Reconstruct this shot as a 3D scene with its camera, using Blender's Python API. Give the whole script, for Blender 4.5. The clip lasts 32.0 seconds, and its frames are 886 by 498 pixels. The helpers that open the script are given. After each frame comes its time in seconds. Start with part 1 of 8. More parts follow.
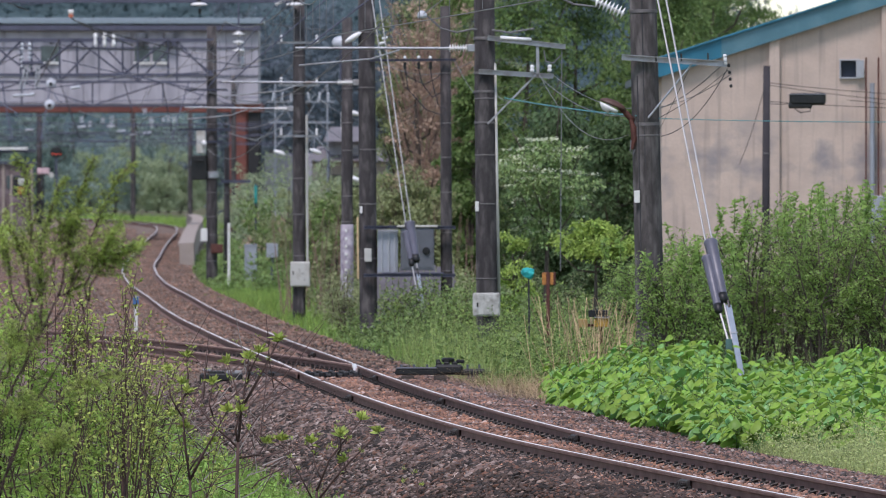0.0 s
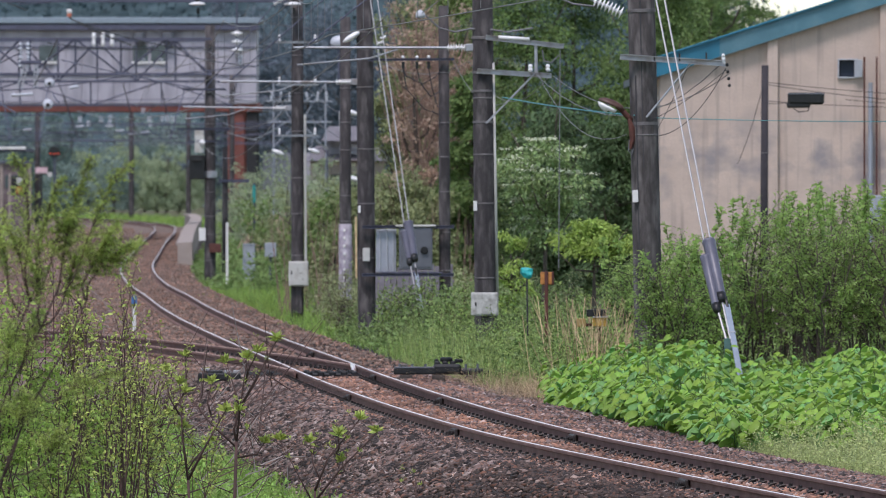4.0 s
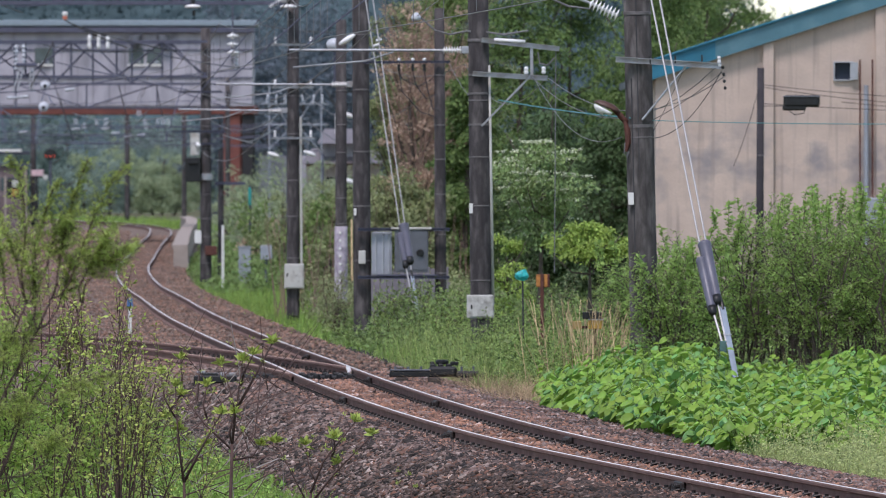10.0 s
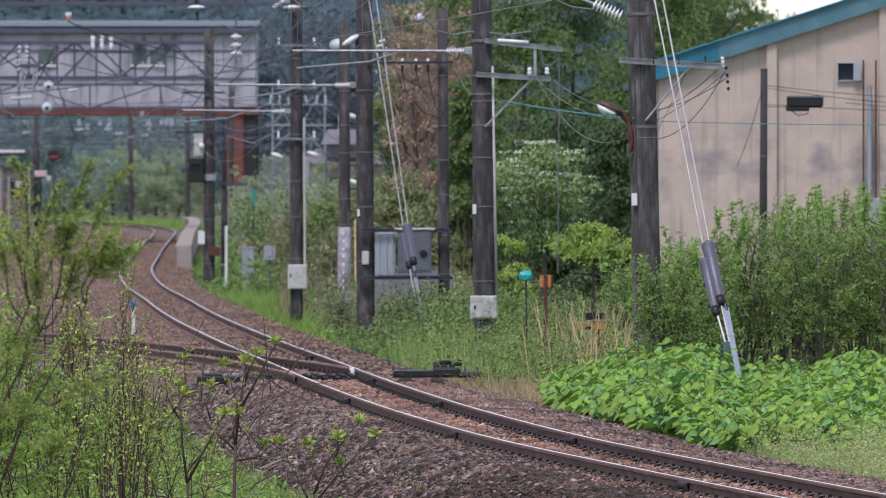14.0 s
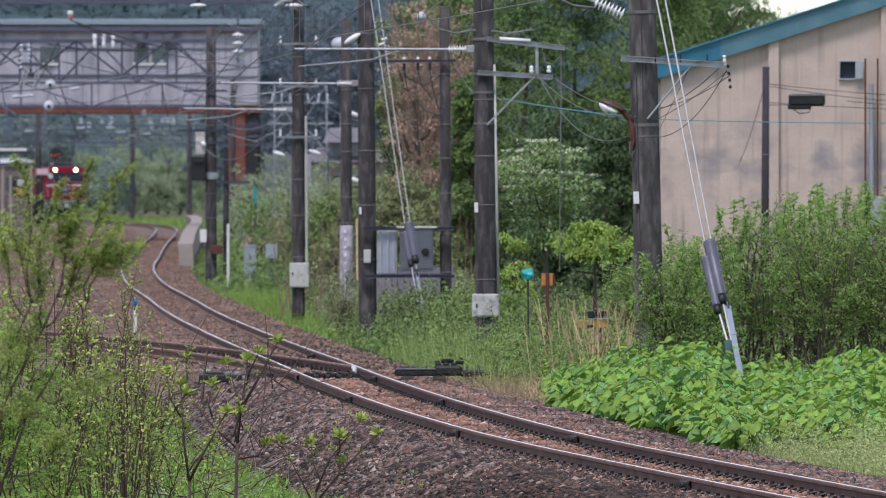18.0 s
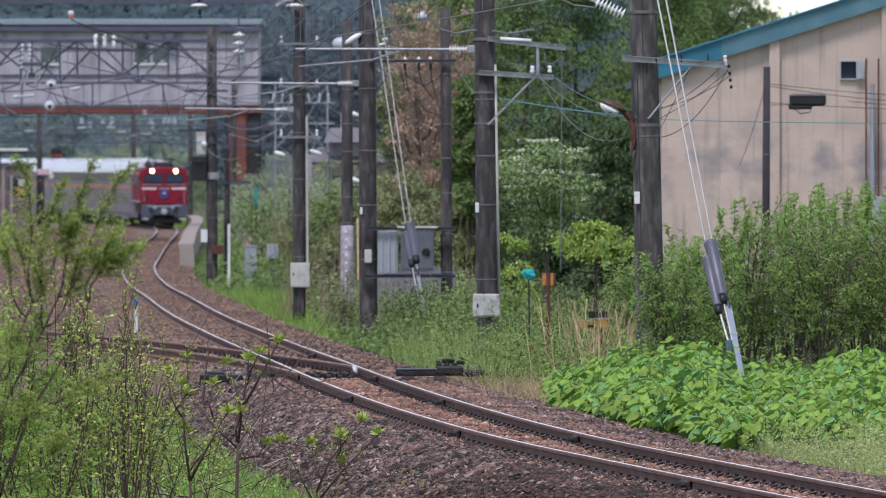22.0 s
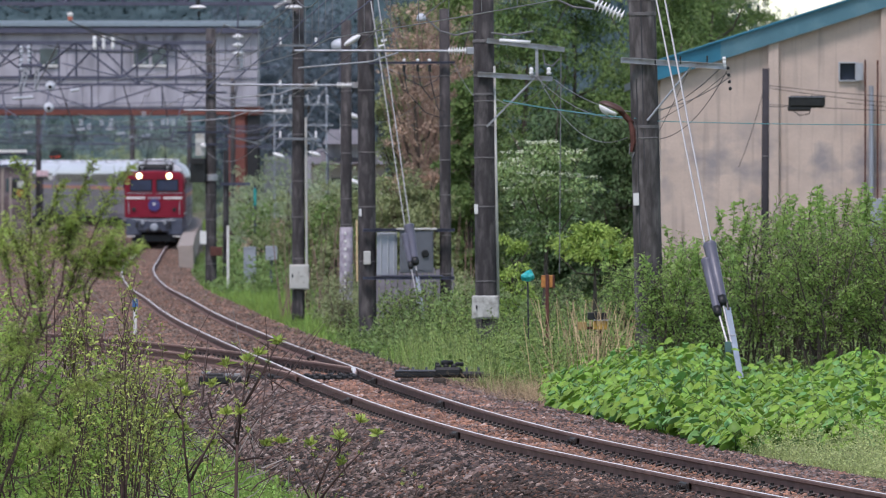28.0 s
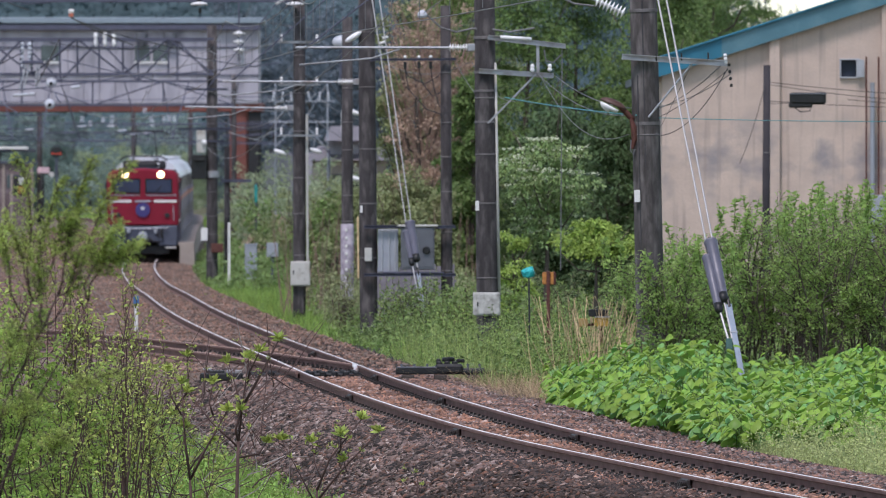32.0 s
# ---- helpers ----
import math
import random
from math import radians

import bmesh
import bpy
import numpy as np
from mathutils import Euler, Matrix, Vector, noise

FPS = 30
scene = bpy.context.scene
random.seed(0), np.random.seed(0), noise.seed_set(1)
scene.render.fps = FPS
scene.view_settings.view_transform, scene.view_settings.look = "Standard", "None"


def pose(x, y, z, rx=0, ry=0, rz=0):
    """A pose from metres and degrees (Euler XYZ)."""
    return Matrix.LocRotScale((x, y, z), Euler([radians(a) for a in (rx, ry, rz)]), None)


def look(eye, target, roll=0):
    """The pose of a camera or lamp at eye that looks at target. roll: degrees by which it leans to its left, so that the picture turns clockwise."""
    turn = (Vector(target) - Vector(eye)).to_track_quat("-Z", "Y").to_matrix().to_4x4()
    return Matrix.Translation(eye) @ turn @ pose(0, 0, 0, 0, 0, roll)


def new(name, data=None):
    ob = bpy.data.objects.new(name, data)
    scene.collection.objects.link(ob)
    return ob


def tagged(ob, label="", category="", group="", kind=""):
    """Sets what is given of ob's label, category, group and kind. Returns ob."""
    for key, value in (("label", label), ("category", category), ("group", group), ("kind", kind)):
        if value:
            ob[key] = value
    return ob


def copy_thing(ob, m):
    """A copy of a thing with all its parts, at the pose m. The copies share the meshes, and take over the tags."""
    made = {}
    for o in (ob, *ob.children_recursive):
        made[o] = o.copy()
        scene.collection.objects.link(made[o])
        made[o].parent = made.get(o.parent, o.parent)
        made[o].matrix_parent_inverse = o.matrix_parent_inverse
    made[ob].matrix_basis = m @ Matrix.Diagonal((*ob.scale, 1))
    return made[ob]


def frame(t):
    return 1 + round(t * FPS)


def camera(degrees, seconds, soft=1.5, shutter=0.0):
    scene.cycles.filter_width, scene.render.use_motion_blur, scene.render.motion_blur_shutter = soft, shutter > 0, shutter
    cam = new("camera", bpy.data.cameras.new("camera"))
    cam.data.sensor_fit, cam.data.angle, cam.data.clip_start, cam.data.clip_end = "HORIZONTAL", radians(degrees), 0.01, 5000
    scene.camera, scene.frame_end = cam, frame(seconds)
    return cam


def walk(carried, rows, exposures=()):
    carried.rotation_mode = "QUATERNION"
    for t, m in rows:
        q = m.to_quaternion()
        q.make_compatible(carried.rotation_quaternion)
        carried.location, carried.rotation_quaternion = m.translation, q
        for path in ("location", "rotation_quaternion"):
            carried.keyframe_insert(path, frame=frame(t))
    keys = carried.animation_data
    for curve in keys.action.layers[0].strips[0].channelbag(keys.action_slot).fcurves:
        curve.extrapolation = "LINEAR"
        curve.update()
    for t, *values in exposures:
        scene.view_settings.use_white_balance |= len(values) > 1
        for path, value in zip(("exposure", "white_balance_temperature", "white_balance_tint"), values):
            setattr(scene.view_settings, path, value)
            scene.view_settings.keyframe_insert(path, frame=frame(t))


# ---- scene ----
cam = camera(5.133, 32.0, soft=0.6)
cam.data.dof.use_dof = True
cam.data.dof.focus_distance = 105.0
cam.data.dof.aperture_fstop = 9.5
# seconds, pan and tilt in thousandths of a degree: a long lens on a tripod that trembles a little
PATH = [
    (0, 14.1, -462.6), (0.5, 10.1, -461.9), (1, 10.1, -462.3), (1.5, 5.9, -466.2), (2, 4.9, -465.9), (2.5, 4.3, -462.6),
    (3, 0.0, -462.3), (3.5, 4.3, -466.9), (5.5, -1.0, -457.7), (6, -4.9, -461.3), (6.5, -4.6, -462.3), (7, 0.3, -466.9),
    (7.5, -0.3, -461.9), (8, -0.7, -466.5), (8.5, -9.8, -457.4), (9, -20.0, -451.8), (9.5, -20.3, -446.9), (10, -20.6, -450.8),
    (10.5, -15.4, -451.5), (11, -10.1, -446.2), (11.5, -10.1, -446.9), (12, -10.1, -450.8), (12.5, -0.7, -449.2), (13, 0.0, -451.8),
    (13.5, 4.9, -446.9), (14, -1.0, -446.9), (14.5, 4.9, -466.5), (16.5, 4.6, -466.9), (17, -0.7, -466.9), (17.5, 9.8, -461.9),
    (18, 9.8, -456.7), (18.5, 14.7, -454.4), (19, 15.1, -456.7), (19.5, 19.3, -461.9), (20, 16.0, -466.5), (20.5, 9.8, -461.9),
    (21, 5.6, -457.0), (21.5, 4.9, -451.8), (22, 14.7, -456.7), (22.5, 10.1, -451.8), (23, 4.9, -447.2), (23.5, 3.9, -441.7),
    (24, 0.3, -446.6), (24.5, -0.3, -446.9), (25, -0.3, -447.5), (25.5, 0.0, -451.8), (27.5, 5.2, -452.8), (28, 9.2, -446.9),
    (28.5, 15.1, -458.0), (29, 10.8, -451.8), (29.5, 10.1, -451.8), (30, 10.8, -447.5), (30.5, 10.1, -451.8), (31, 10.1, -466.2),
    (31.5, 10.1, -462.9), (32, 15.4, -465.9)]
walk(cam, [(t, pose(0, 0, 3.5, 90 + tilt / 1000, 0, pan / 1000)) for t, pan, tilt in PATH])

# ---- world and sun: a bright overcast day ----
world = bpy.data.worlds.new("world")
scene.world = world
world.use_nodes = True
wn, wl = world.node_tree.nodes, world.node_tree.links
sky = wn.new("ShaderNodeTexSky")
sky.sky_type = "NISHITA"
sky.sun_disc = False
sky.sun_elevation = radians(58)
sky.sun_rotation = radians(200)
sky.air_density, sky.dust_density, sky.ozone_density = 1.0, 0.25, 2.5
pale = wn.new("ShaderNodeHueSaturation")
pale.inputs["Saturation"].default_value = 0.7
wl.new(sky.outputs["Color"], pale.inputs["Color"])
wl.new(pale.outputs["Color"], wn["Background"].inputs["Color"])
wn["Background"].inputs["Strength"].default_value = 0.146
sun_data = bpy.data.lights.new("sun", "SUN")
sun_data.energy, sun_data.angle, sun_data.color = 2.25, radians(14), (1.05, 0.935, 0.975)
sun = new("sun", sun_data)
sun.matrix_world = look((0, 0, 50), (10, 25, 0))
scene.view_settings.exposure = 0.24

# ---- materials ----
MATS = {}


def mat(name, color, rough=0.8, metal=0.0, var=0.25, scale=6.0, bump=0.15, fine=60.0, island=0.0, stain=None, stain_scale=0.7, stain_amount=0.5, thin=0.0, stretch=None, streak=None, spec=0.25, tide=None, stain_edge=0.75):
    """A surface with grain at two scales; island: change from piece to piece; stain: colour of large worn patches; thin: share of light let through."""
    if name in MATS:
        return MATS[name]
    m = bpy.data.materials.new(name)
    m.use_nodes = True
    n, l = m.node_tree.nodes, m.node_tree.links
    b = n["Principled BSDF"]
    b.inputs["Roughness"].default_value, b.inputs["Metallic"].default_value = rough, metal
    if thin or spec != 0.25:
        b.inputs["Specular IOR Level"].default_value = spec
    co = n.new("ShaderNodeTexCoord")
    place = co.outputs["Object"]
    if stretch:
        mp = n.new("ShaderNodeMapping")
        mp.inputs["Scale"].default_value = stretch
        l.new(place, mp.inputs["Vector"])
        place = mp.outputs["Vector"]

    def noise_tex(sc, detail=4.0):
        t = n.new("ShaderNodeTexNoise")
        t.inputs["Scale"].default_value, t.inputs["Detail"].default_value = sc, detail
        l.new(place, t.inputs["Vector"])
        return t.outputs["Fac"]

    def mixed(fac, a, bcol, mode="MIX", clamp=None):
        mx = n.new("ShaderNodeMix")
        mx.data_type, mx.blend_type = "RGBA", mode
        if hasattr(fac, "links"):
            l.new(fac, mx.inputs["Factor"])
        else:
            mx.inputs["Factor"].default_value = fac
        for sock, v in (("A", a), ("B", bcol)):
            s = [i for i in mx.inputs if i.name == sock and i.type == "RGBA"][0]
            if hasattr(v, "links"):
                l.new(v, s)
            else:
                s.default_value = (*v, 1)
        return [o for o in mx.outputs if o.type == "RGBA"][0]

    def ramp(fac, lo, hi):
        r = n.new("ShaderNodeMapRange")
        r.inputs["From Min"].default_value, r.inputs["From Max"].default_value = lo, hi
        l.new(fac, r.inputs["Value"])
        return r.outputs["Result"]

    dark = tuple(c * (1 - var) for c in color)
    light = tuple(min(1, c * (1 + var)) for c in color)
    c = mixed(ramp(noise_tex(scale), 0.3, 0.7), dark, light)
    c = mixed(ramp(noise_tex(fine, 2.0), 0.35, 0.65), c, mixed(0.5, c, tuple(x * (1 - 0.6 * var) for x in color)))
    if stain:
        fac = ramp(noise_tex(stain_scale, 6.0), 0.62 - 0.25 * stain_amount, stain_edge)
        if tide:
            # old damp stains gathered along one height of the wall
            sep, dist, mul = n.new("ShaderNodeSeparateXYZ"), n.new("ShaderNodeMapRange"), n.new("ShaderNodeMath")
            l.new(co.outputs["Object"], sep.inputs["Vector"])
            away = n.new("ShaderNodeMath")
            away.operation = "SUBTRACT"
            away.inputs[1].default_value = tide[0]
            l.new(sep.outputs["Z"], away.inputs[0])
            absn = n.new("ShaderNodeMath")
            absn.operation = "ABSOLUTE"
            l.new(away.outputs[0], absn.inputs[0])
            dist.inputs["From Min"].default_value, dist.inputs["From Max"].default_value = 0.3 * tide[1], tide[1]
            dist.inputs["To Min"].default_value, dist.inputs["To Max"].default_value = 1.0, 0.12
            l.new(absn.outputs[0], dist.inputs["Value"])
            mul.operation = "MULTIPLY"
            l.new(fac, mul.inputs[0])
            l.new(dist.outputs["Result"], mul.inputs[1])
            fac = mul.outputs[0]
        c = mixed(fac, c, stain)
    if streak:
        mp2 = n.new("ShaderNodeMapping")
        mp2.inputs["Scale"].default_value = (5, 5, 0.22)
        l.new(co.outputs["Object"], mp2.inputs["Vector"])
        t2 = n.new("ShaderNodeTexNoise")
        t2.inputs["Scale"].default_value, t2.inputs["Detail"].default_value = 1.3, 5.0
        l.new(mp2.outputs["Vector"], t2.inputs["Vector"])
        c = mixed(ramp(t2.outputs["Fac"], 0.54, 0.8), c, streak)
    if island:
        geo, info = n.new("ShaderNodeNewGeometry"), n.new("ShaderNodeObjectInfo")
        add = n.new("ShaderNodeMath")
        add.operation = "ADD"
        l.new(geo.outputs["Random Per Island"], add.inputs[0])
        l.new(info.outputs["Random"], add.inputs[1])
        fr = n.new("ShaderNodeMath")
        fr.operation = "FRACT"
        l.new(add.outputs[0], fr.inputs[0])
        hs = n.new("ShaderNodeHueSaturation")
        val = n.new("ShaderNodeMapRange")
        val.inputs["To Min"].default_value, val.inputs["To Max"].default_value = 1 - island, 1 + island
        l.new(fr.outputs[0], val.inputs["Value"])
        l.new(val.outputs["Result"], hs.inputs["Value"])
        hue = n.new("ShaderNodeMapRange")
        hue.inputs["To Min"].default_value, hue.inputs["To Max"].default_value = 0.5 - 0.03 * island, 0.5 + 0.03 * island
        l.new(geo.outputs["Random Per Island"], hue.inputs["Value"])
        l.new(hue.outputs["Result"], hs.inputs["Hue"])
        l.new(c, hs.inputs["Color"])
        c = hs.outputs["Color"]
    l.new(c, b.inputs["Base Color"])
    if bump:
        bp = n.new("ShaderNodeBump")
        bp.inputs["Strength"].default_value, bp.inputs["Distance"].default_value = bump, 0.02
        l.new(noise_tex(fine), bp.inputs["Height"])
        l.new(bp.outputs["Normal"], b.inputs["Normal"])
    if thin:
        tr, ms = n.new("ShaderNodeBsdfTranslucent"), n.new("ShaderNodeMixShader")
        ms.inputs["Fac"].default_value = thin
        l.new(c, tr.inputs["Color"])
        out = n["Material Output"]
        l.new(b.outputs["BSDF"], ms.inputs[1])
        l.new(tr.outputs["BSDF"], ms.inputs[2])
        l.new(ms.outputs["Shader"], out.inputs["Surface"])
    MATS[name] = m
    return m


def glow(name, color, strength):
    m = bpy.data.materials.new(name)
    m.use_nodes = True
    b = m.node_tree.nodes["Principled BSDF"]
    b.inputs["Base Color"].default_value = (*color, 1)
    b.inputs["Emission Color"].default_value = (*color, 1)
    b.inputs["Emission Strength"].default_value = strength
    return m


def leaf_mat(name, color, var=0.5, thin=0.3, rough=0.5):
    return mat(name, color, rough, 0, 0.2, 2.0, 0, 20, island=var, thin=thin)


M_SOIL = mat("soil", (0.12, 0.1, 0.06), 0.95, var=0.4, scale=1.5, fine=30, bump=0.5, stain=(0.09, 0.14, 0.03), stain_scale=0.5, stain_amount=0.9)
# near-black: the shade between the loose stones is put into the bed's colour
M_BEDSHADE = mat("ballast_bed", (0.022, 0.015, 0.013), 0.95, var=0.45, scale=9, fine=40, bump=0.8)
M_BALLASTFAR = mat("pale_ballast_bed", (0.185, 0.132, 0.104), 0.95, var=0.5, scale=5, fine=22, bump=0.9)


def stone_mat(name, colors):
    """Crushed stone: every stone takes one of a few colours by chance, with fine grain on top."""
    m = mat(name, (0.15, 0.12, 0.1), 0.9, var=0.3, scale=12, fine=70, bump=0.4)
    n, l = m.node_tree.nodes, m.node_tree.links
    geo, cr, mx = n.new("ShaderNodeNewGeometry"), n.new("ShaderNodeValToRGB"), n.new("ShaderNodeMix")
    cr.color_ramp.interpolation = "CONSTANT"
    while len(cr.color_ramp.elements) < len(colors):
        cr.color_ramp.elements.new(0.5)
    for e, (at, c) in zip(cr.color_ramp.elements, colors):
        e.position, e.color = at, (*c, 1)
    mx.data_type = "RGBA"
    mx.inputs["Factor"].default_value = 0.86
    b = n["Principled BSDF"]
    grain = b.inputs["Base Color"].links[0].from_socket
    l.new(geo.outputs["Random Per Island"], cr.inputs["Fac"])
    socks = [i for i in mx.inputs if i.type == "RGBA"]
    l.new(grain, socks[0])
    l.new(cr.outputs["Color"], socks[1])
    # broad dirty and cleaner patches
    co, big, mr, hs = n.new("ShaderNodeTexCoord"), n.new("ShaderNodeTexNoise"), n.new("ShaderNodeMapRange"), n.new("ShaderNodeHueSaturation")
    big.inputs["Scale"].default_value, big.inputs["Detail"].default_value = 0.9, 5.0
    mr.inputs["From Min"].default_value, mr.inputs["From Max"].default_value = 0.38, 0.62
    mr.inputs["To Min"].default_value, mr.inputs["To Max"].default_value = 0.6, 1.35
    l.new(co.outputs["Object"], big.inputs["Vector"])
    l.new(big.outputs["Fac"], mr.inputs["Value"])
    l.new(mr.outputs["Result"], hs.inputs["Value"])
    l.new([o for o in mx.outputs if o.type == "RGBA"][0], hs.inputs["Color"])
    l.new(hs.outputs["Color"], b.inputs["Base Color"])
    return m


M_STONE = stone_mat("crushed_stone", ((0, (0.23, 0.14, 0.115)), (0.3, (0.12, 0.08, 0.07)), (0.5, (0.31, 0.17, 0.125)), (0.65, (0.24, 0.195, 0.185)), (0.76, (0.04, 0.032, 0.031)), (0.94, (0.4, 0.32, 0.29))))
M_STONERED = stone_mat("rusty_crushed_stone", ((0, (0.318, 0.175, 0.122)), (0.33, (0.191, 0.101, 0.0742)), (0.52, (0.456, 0.233, 0.148)), (0.75, (0.265, 0.191, 0.164)), (0.86, (0.0636, 0.0424, 0.0382)), (0.94, (0.53, 0.403, 0.35))))
# the darkest stone mix, used on the near ballast shoulder
M_STONE3 = stone_mat("blackish_crushed_stone", ((0, (0.062, 0.04, 0.033)), (0.33, (0.015, 0.01, 0.009)), (0.64, (0.106, 0.066, 0.052)), (0.79, (0.146, 0.066, 0.043)), (0.91, (0.213, 0.15, 0.126)), (0.975, (0.358, 0.26, 0.216))))
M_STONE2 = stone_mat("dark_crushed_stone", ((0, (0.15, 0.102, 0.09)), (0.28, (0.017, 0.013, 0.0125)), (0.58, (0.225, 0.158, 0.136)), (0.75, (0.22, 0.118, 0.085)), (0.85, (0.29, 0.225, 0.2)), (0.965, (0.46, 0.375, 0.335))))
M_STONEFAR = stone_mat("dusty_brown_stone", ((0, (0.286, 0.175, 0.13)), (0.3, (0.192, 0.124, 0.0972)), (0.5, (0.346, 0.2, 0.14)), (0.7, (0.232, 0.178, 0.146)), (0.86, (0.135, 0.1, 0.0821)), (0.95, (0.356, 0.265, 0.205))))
M_RAILSIDE = mat("rusted_rail", (0.2, 0.127, 0.111), 0.85, 0.0, spec=0.1, var=0.25, scale=3, fine=50, bump=0.2)
M_RAILTOP = mat("worn_rail_head", (0.86, 0.78, 0.75), 0.3, 0.45, var=0.12, scale=4, fine=80, bump=0.03)
M_RAILRUST = mat("rusty_rail_head", (0.52, 0.33, 0.25), 0.6, 0.4, var=0.25, scale=4, fine=60, bump=0.1)
M_SLEEPER = mat("oiled_sleeper", (0.085, 0.07, 0.06), 0.9, var=0.35, scale=8, fine=40, bump=0.5, stretch=(1, 8, 8))
M_CLIP = mat("oily_iron", (0.03, 0.026, 0.024), 0.6, 0.5, var=0.3, scale=20, fine=80)
M_JOINT = mat("oily_joint_iron", (0.038, 0.03, 0.028), 0.6, 0.3, var=0.35, scale=14, fine=60)
M_CLIPHI = mat("grey_spring_steel", (0.13, 0.112, 0.1), 0.5, 0.4, var=0.3, scale=20, fine=80)
M_BLACKIRON = mat("black_iron", (0.02, 0.021, 0.022), 0.45, 0.3, var=0.3, scale=10, fine=60)
M_CONC = mat("weathered_concrete", (0.053, 0.048, 0.05), 0.95, var=0.5, scale=2.6, fine=22, bump=0.5, stain=(0.15, 0.137, 0.133), stain_scale=2.4, stain_amount=0.5, stretch=(3, 3, 0.9), streak=(0.016, 0.014, 0.015))
M_CONCPALE = mat("pale_weathered_concrete", (0.07, 0.063, 0.062), 0.95, var=0.5, scale=2.6, fine=22, bump=0.5, stain=(0.2, 0.185, 0.18), stain_scale=2.2, stain_amount=0.6, stretch=(3, 3, 0.9), streak=(0.022, 0.02, 0.021))
M_POLEDARK = mat("dark_steel_pole", (0.036, 0.032, 0.038), 0.8, 0.0, var=0.25, scale=5)
M_BAND = mat("pole_band", (0.17, 0.16, 0.16), 0.6, 0.4, var=0.2, scale=10)
M_GALV = mat("galvanised_steel", (0.38, 0.4, 0.43), 0.5, 0.5, var=0.15, scale=8, fine=60, stain=(0.25, 0.22, 0.2), stain_scale=3)
M_WIRE = mat("grey_wire", (0.22, 0.22, 0.23), 0.5, 0.6, var=0.1)
M_STRAND = mat("pale_steel_strand", (0.36, 0.36, 0.37), 0.45, 0.3, var=0.1)
M_DARKWIRE = mat("dark_cable", (0.035, 0.035, 0.04), 0.6, 0.0, var=0.1)
M_TEALWIRE = mat("teal_cable", (0.08, 0.3, 0.32), 0.6, 0.0, var=0.1)
M_PORC = mat("white_porcelain", (0.8, 0.8, 0.8), 0.2, 0, var=0.05, bump=0)
M_PORCFAR = mat("dusty_porcelain", (0.5, 0.53, 0.58), 0.4, 0, var=0.15, scale=9, bump=0)
M_WHITEPAINT = mat("white_paint", (0.72, 0.72, 0.7), 0.6, 0, var=0.08, scale=5)
M_BOX = mat("pale_grey_box", (0.52, 0.52, 0.49), 0.6, 0, var=0.1, scale=4, stain=(0.33, 0.3, 0.26), stain_scale=4, stain_amount=0.4)
M_BOXOLD = mat("peeling_pale_box", (0.55, 0.55, 0.52), 0.7, 0, var=0.15, scale=6, stain=(0.2, 0.19, 0.17), stain_scale=9, stain_amount=0.9)
M_CAB = mat("slate_cabinet", (0.13, 0.14, 0.16), 0.5, 0.2, var=0.15, scale=4)
M_CAB2 = mat("light_grey_cabinet", (0.34, 0.37, 0.42), 0.55, 0.1, var=0.1, scale=4, stain=(0.25, 0.25, 0.26), stain_scale=2)
M_SLEEVE = mat("dark_guy_guard", (0.12, 0.12, 0.16), 0.4, 0, var=0.2, scale=9, stretch=(1, 1, 0.2))
M_STRAP = mat("blue_grey_steel", (0.33, 0.38, 0.45), 0.45, 0.5, var=0.15, scale=6)
M_RUST = mat("rust_red", (0.11, 0.04, 0.03), 0.75, 0.1, var=0.35, scale=12, fine=50)
M_RUSTBOX = mat("rust_orange", (0.5, 0.22, 0.06), 0.8, 0.0, var=0.4, scale=14, fine=50, stain=(0.12, 0.05, 0.03), stain_scale=8)
M_WALL = mat("beige_render", (0.545, 0.44, 0.372), 0.9, var=0.12, scale=1.6, fine=14, bump=0.3, stain=(0.3, 0.272, 0.27), stain_scale=1.15, stain_amount=0.64, stain_edge=0.64, stretch=(1, 1, 1.3), tide=(3.55, 1.3), streak=(0.3, 0.25, 0.22))
M_TEAL = mat("teal_roof_edge", (0.085, 0.2, 0.25), 0.5, 0.1, var=0.15, scale=1.5, fine=20, stain=(0.13, 0.24, 0.28), stain_scale=1.5)
M_TEALDARK = mat("deep_teal_roof_edge", (0.025, 0.17, 0.26), 0.5, 0.1, var=0.2, scale=1.5, fine=20)
M_STGLASS = mat("greenish_station_glass", (0.07, 0.095, 0.1), 0.25, 0, var=0.3, scale=2, bump=0)
M_ROOF = mat("roof_sheet", (0.1, 0.13, 0.15), 0.5, 0.3, var=0.2, scale=2)
M_GLASS = mat("dark_glass", (0.02, 0.025, 0.03), 0.08, 0, var=0.1, bump=0)
M_FRAME = mat("grey_frame", (0.4, 0.42, 0.45), 0.5, 0.3, var=0.1)
M_STATION = mat("station_panel", (0.4, 0.385, 0.435), 0.7, 0.0, var=0.06, scale=1.0, stain=(0.21, 0.21, 0.24), stain_scale=1.2, stain_amount=0.6, stretch=(1, 1, 0.3))
M_STROOF = mat("station_roof", (0.25, 0.31, 0.36), 0.6, 0.1, var=0.1)
M_REDBEAM = mat("red_oxide_beam", (0.17, 0.052, 0.04), 0.7, 0.0, var=0.2, scale=2, stain=(0.2, 0.07, 0.05), stain_scale=2)
# the blue cast in this grey stands in for distance haze
M_TRUSS = mat("grey_truss", (0.1, 0.105, 0.15), 0.7, 0.3, var=0.2, scale=5)
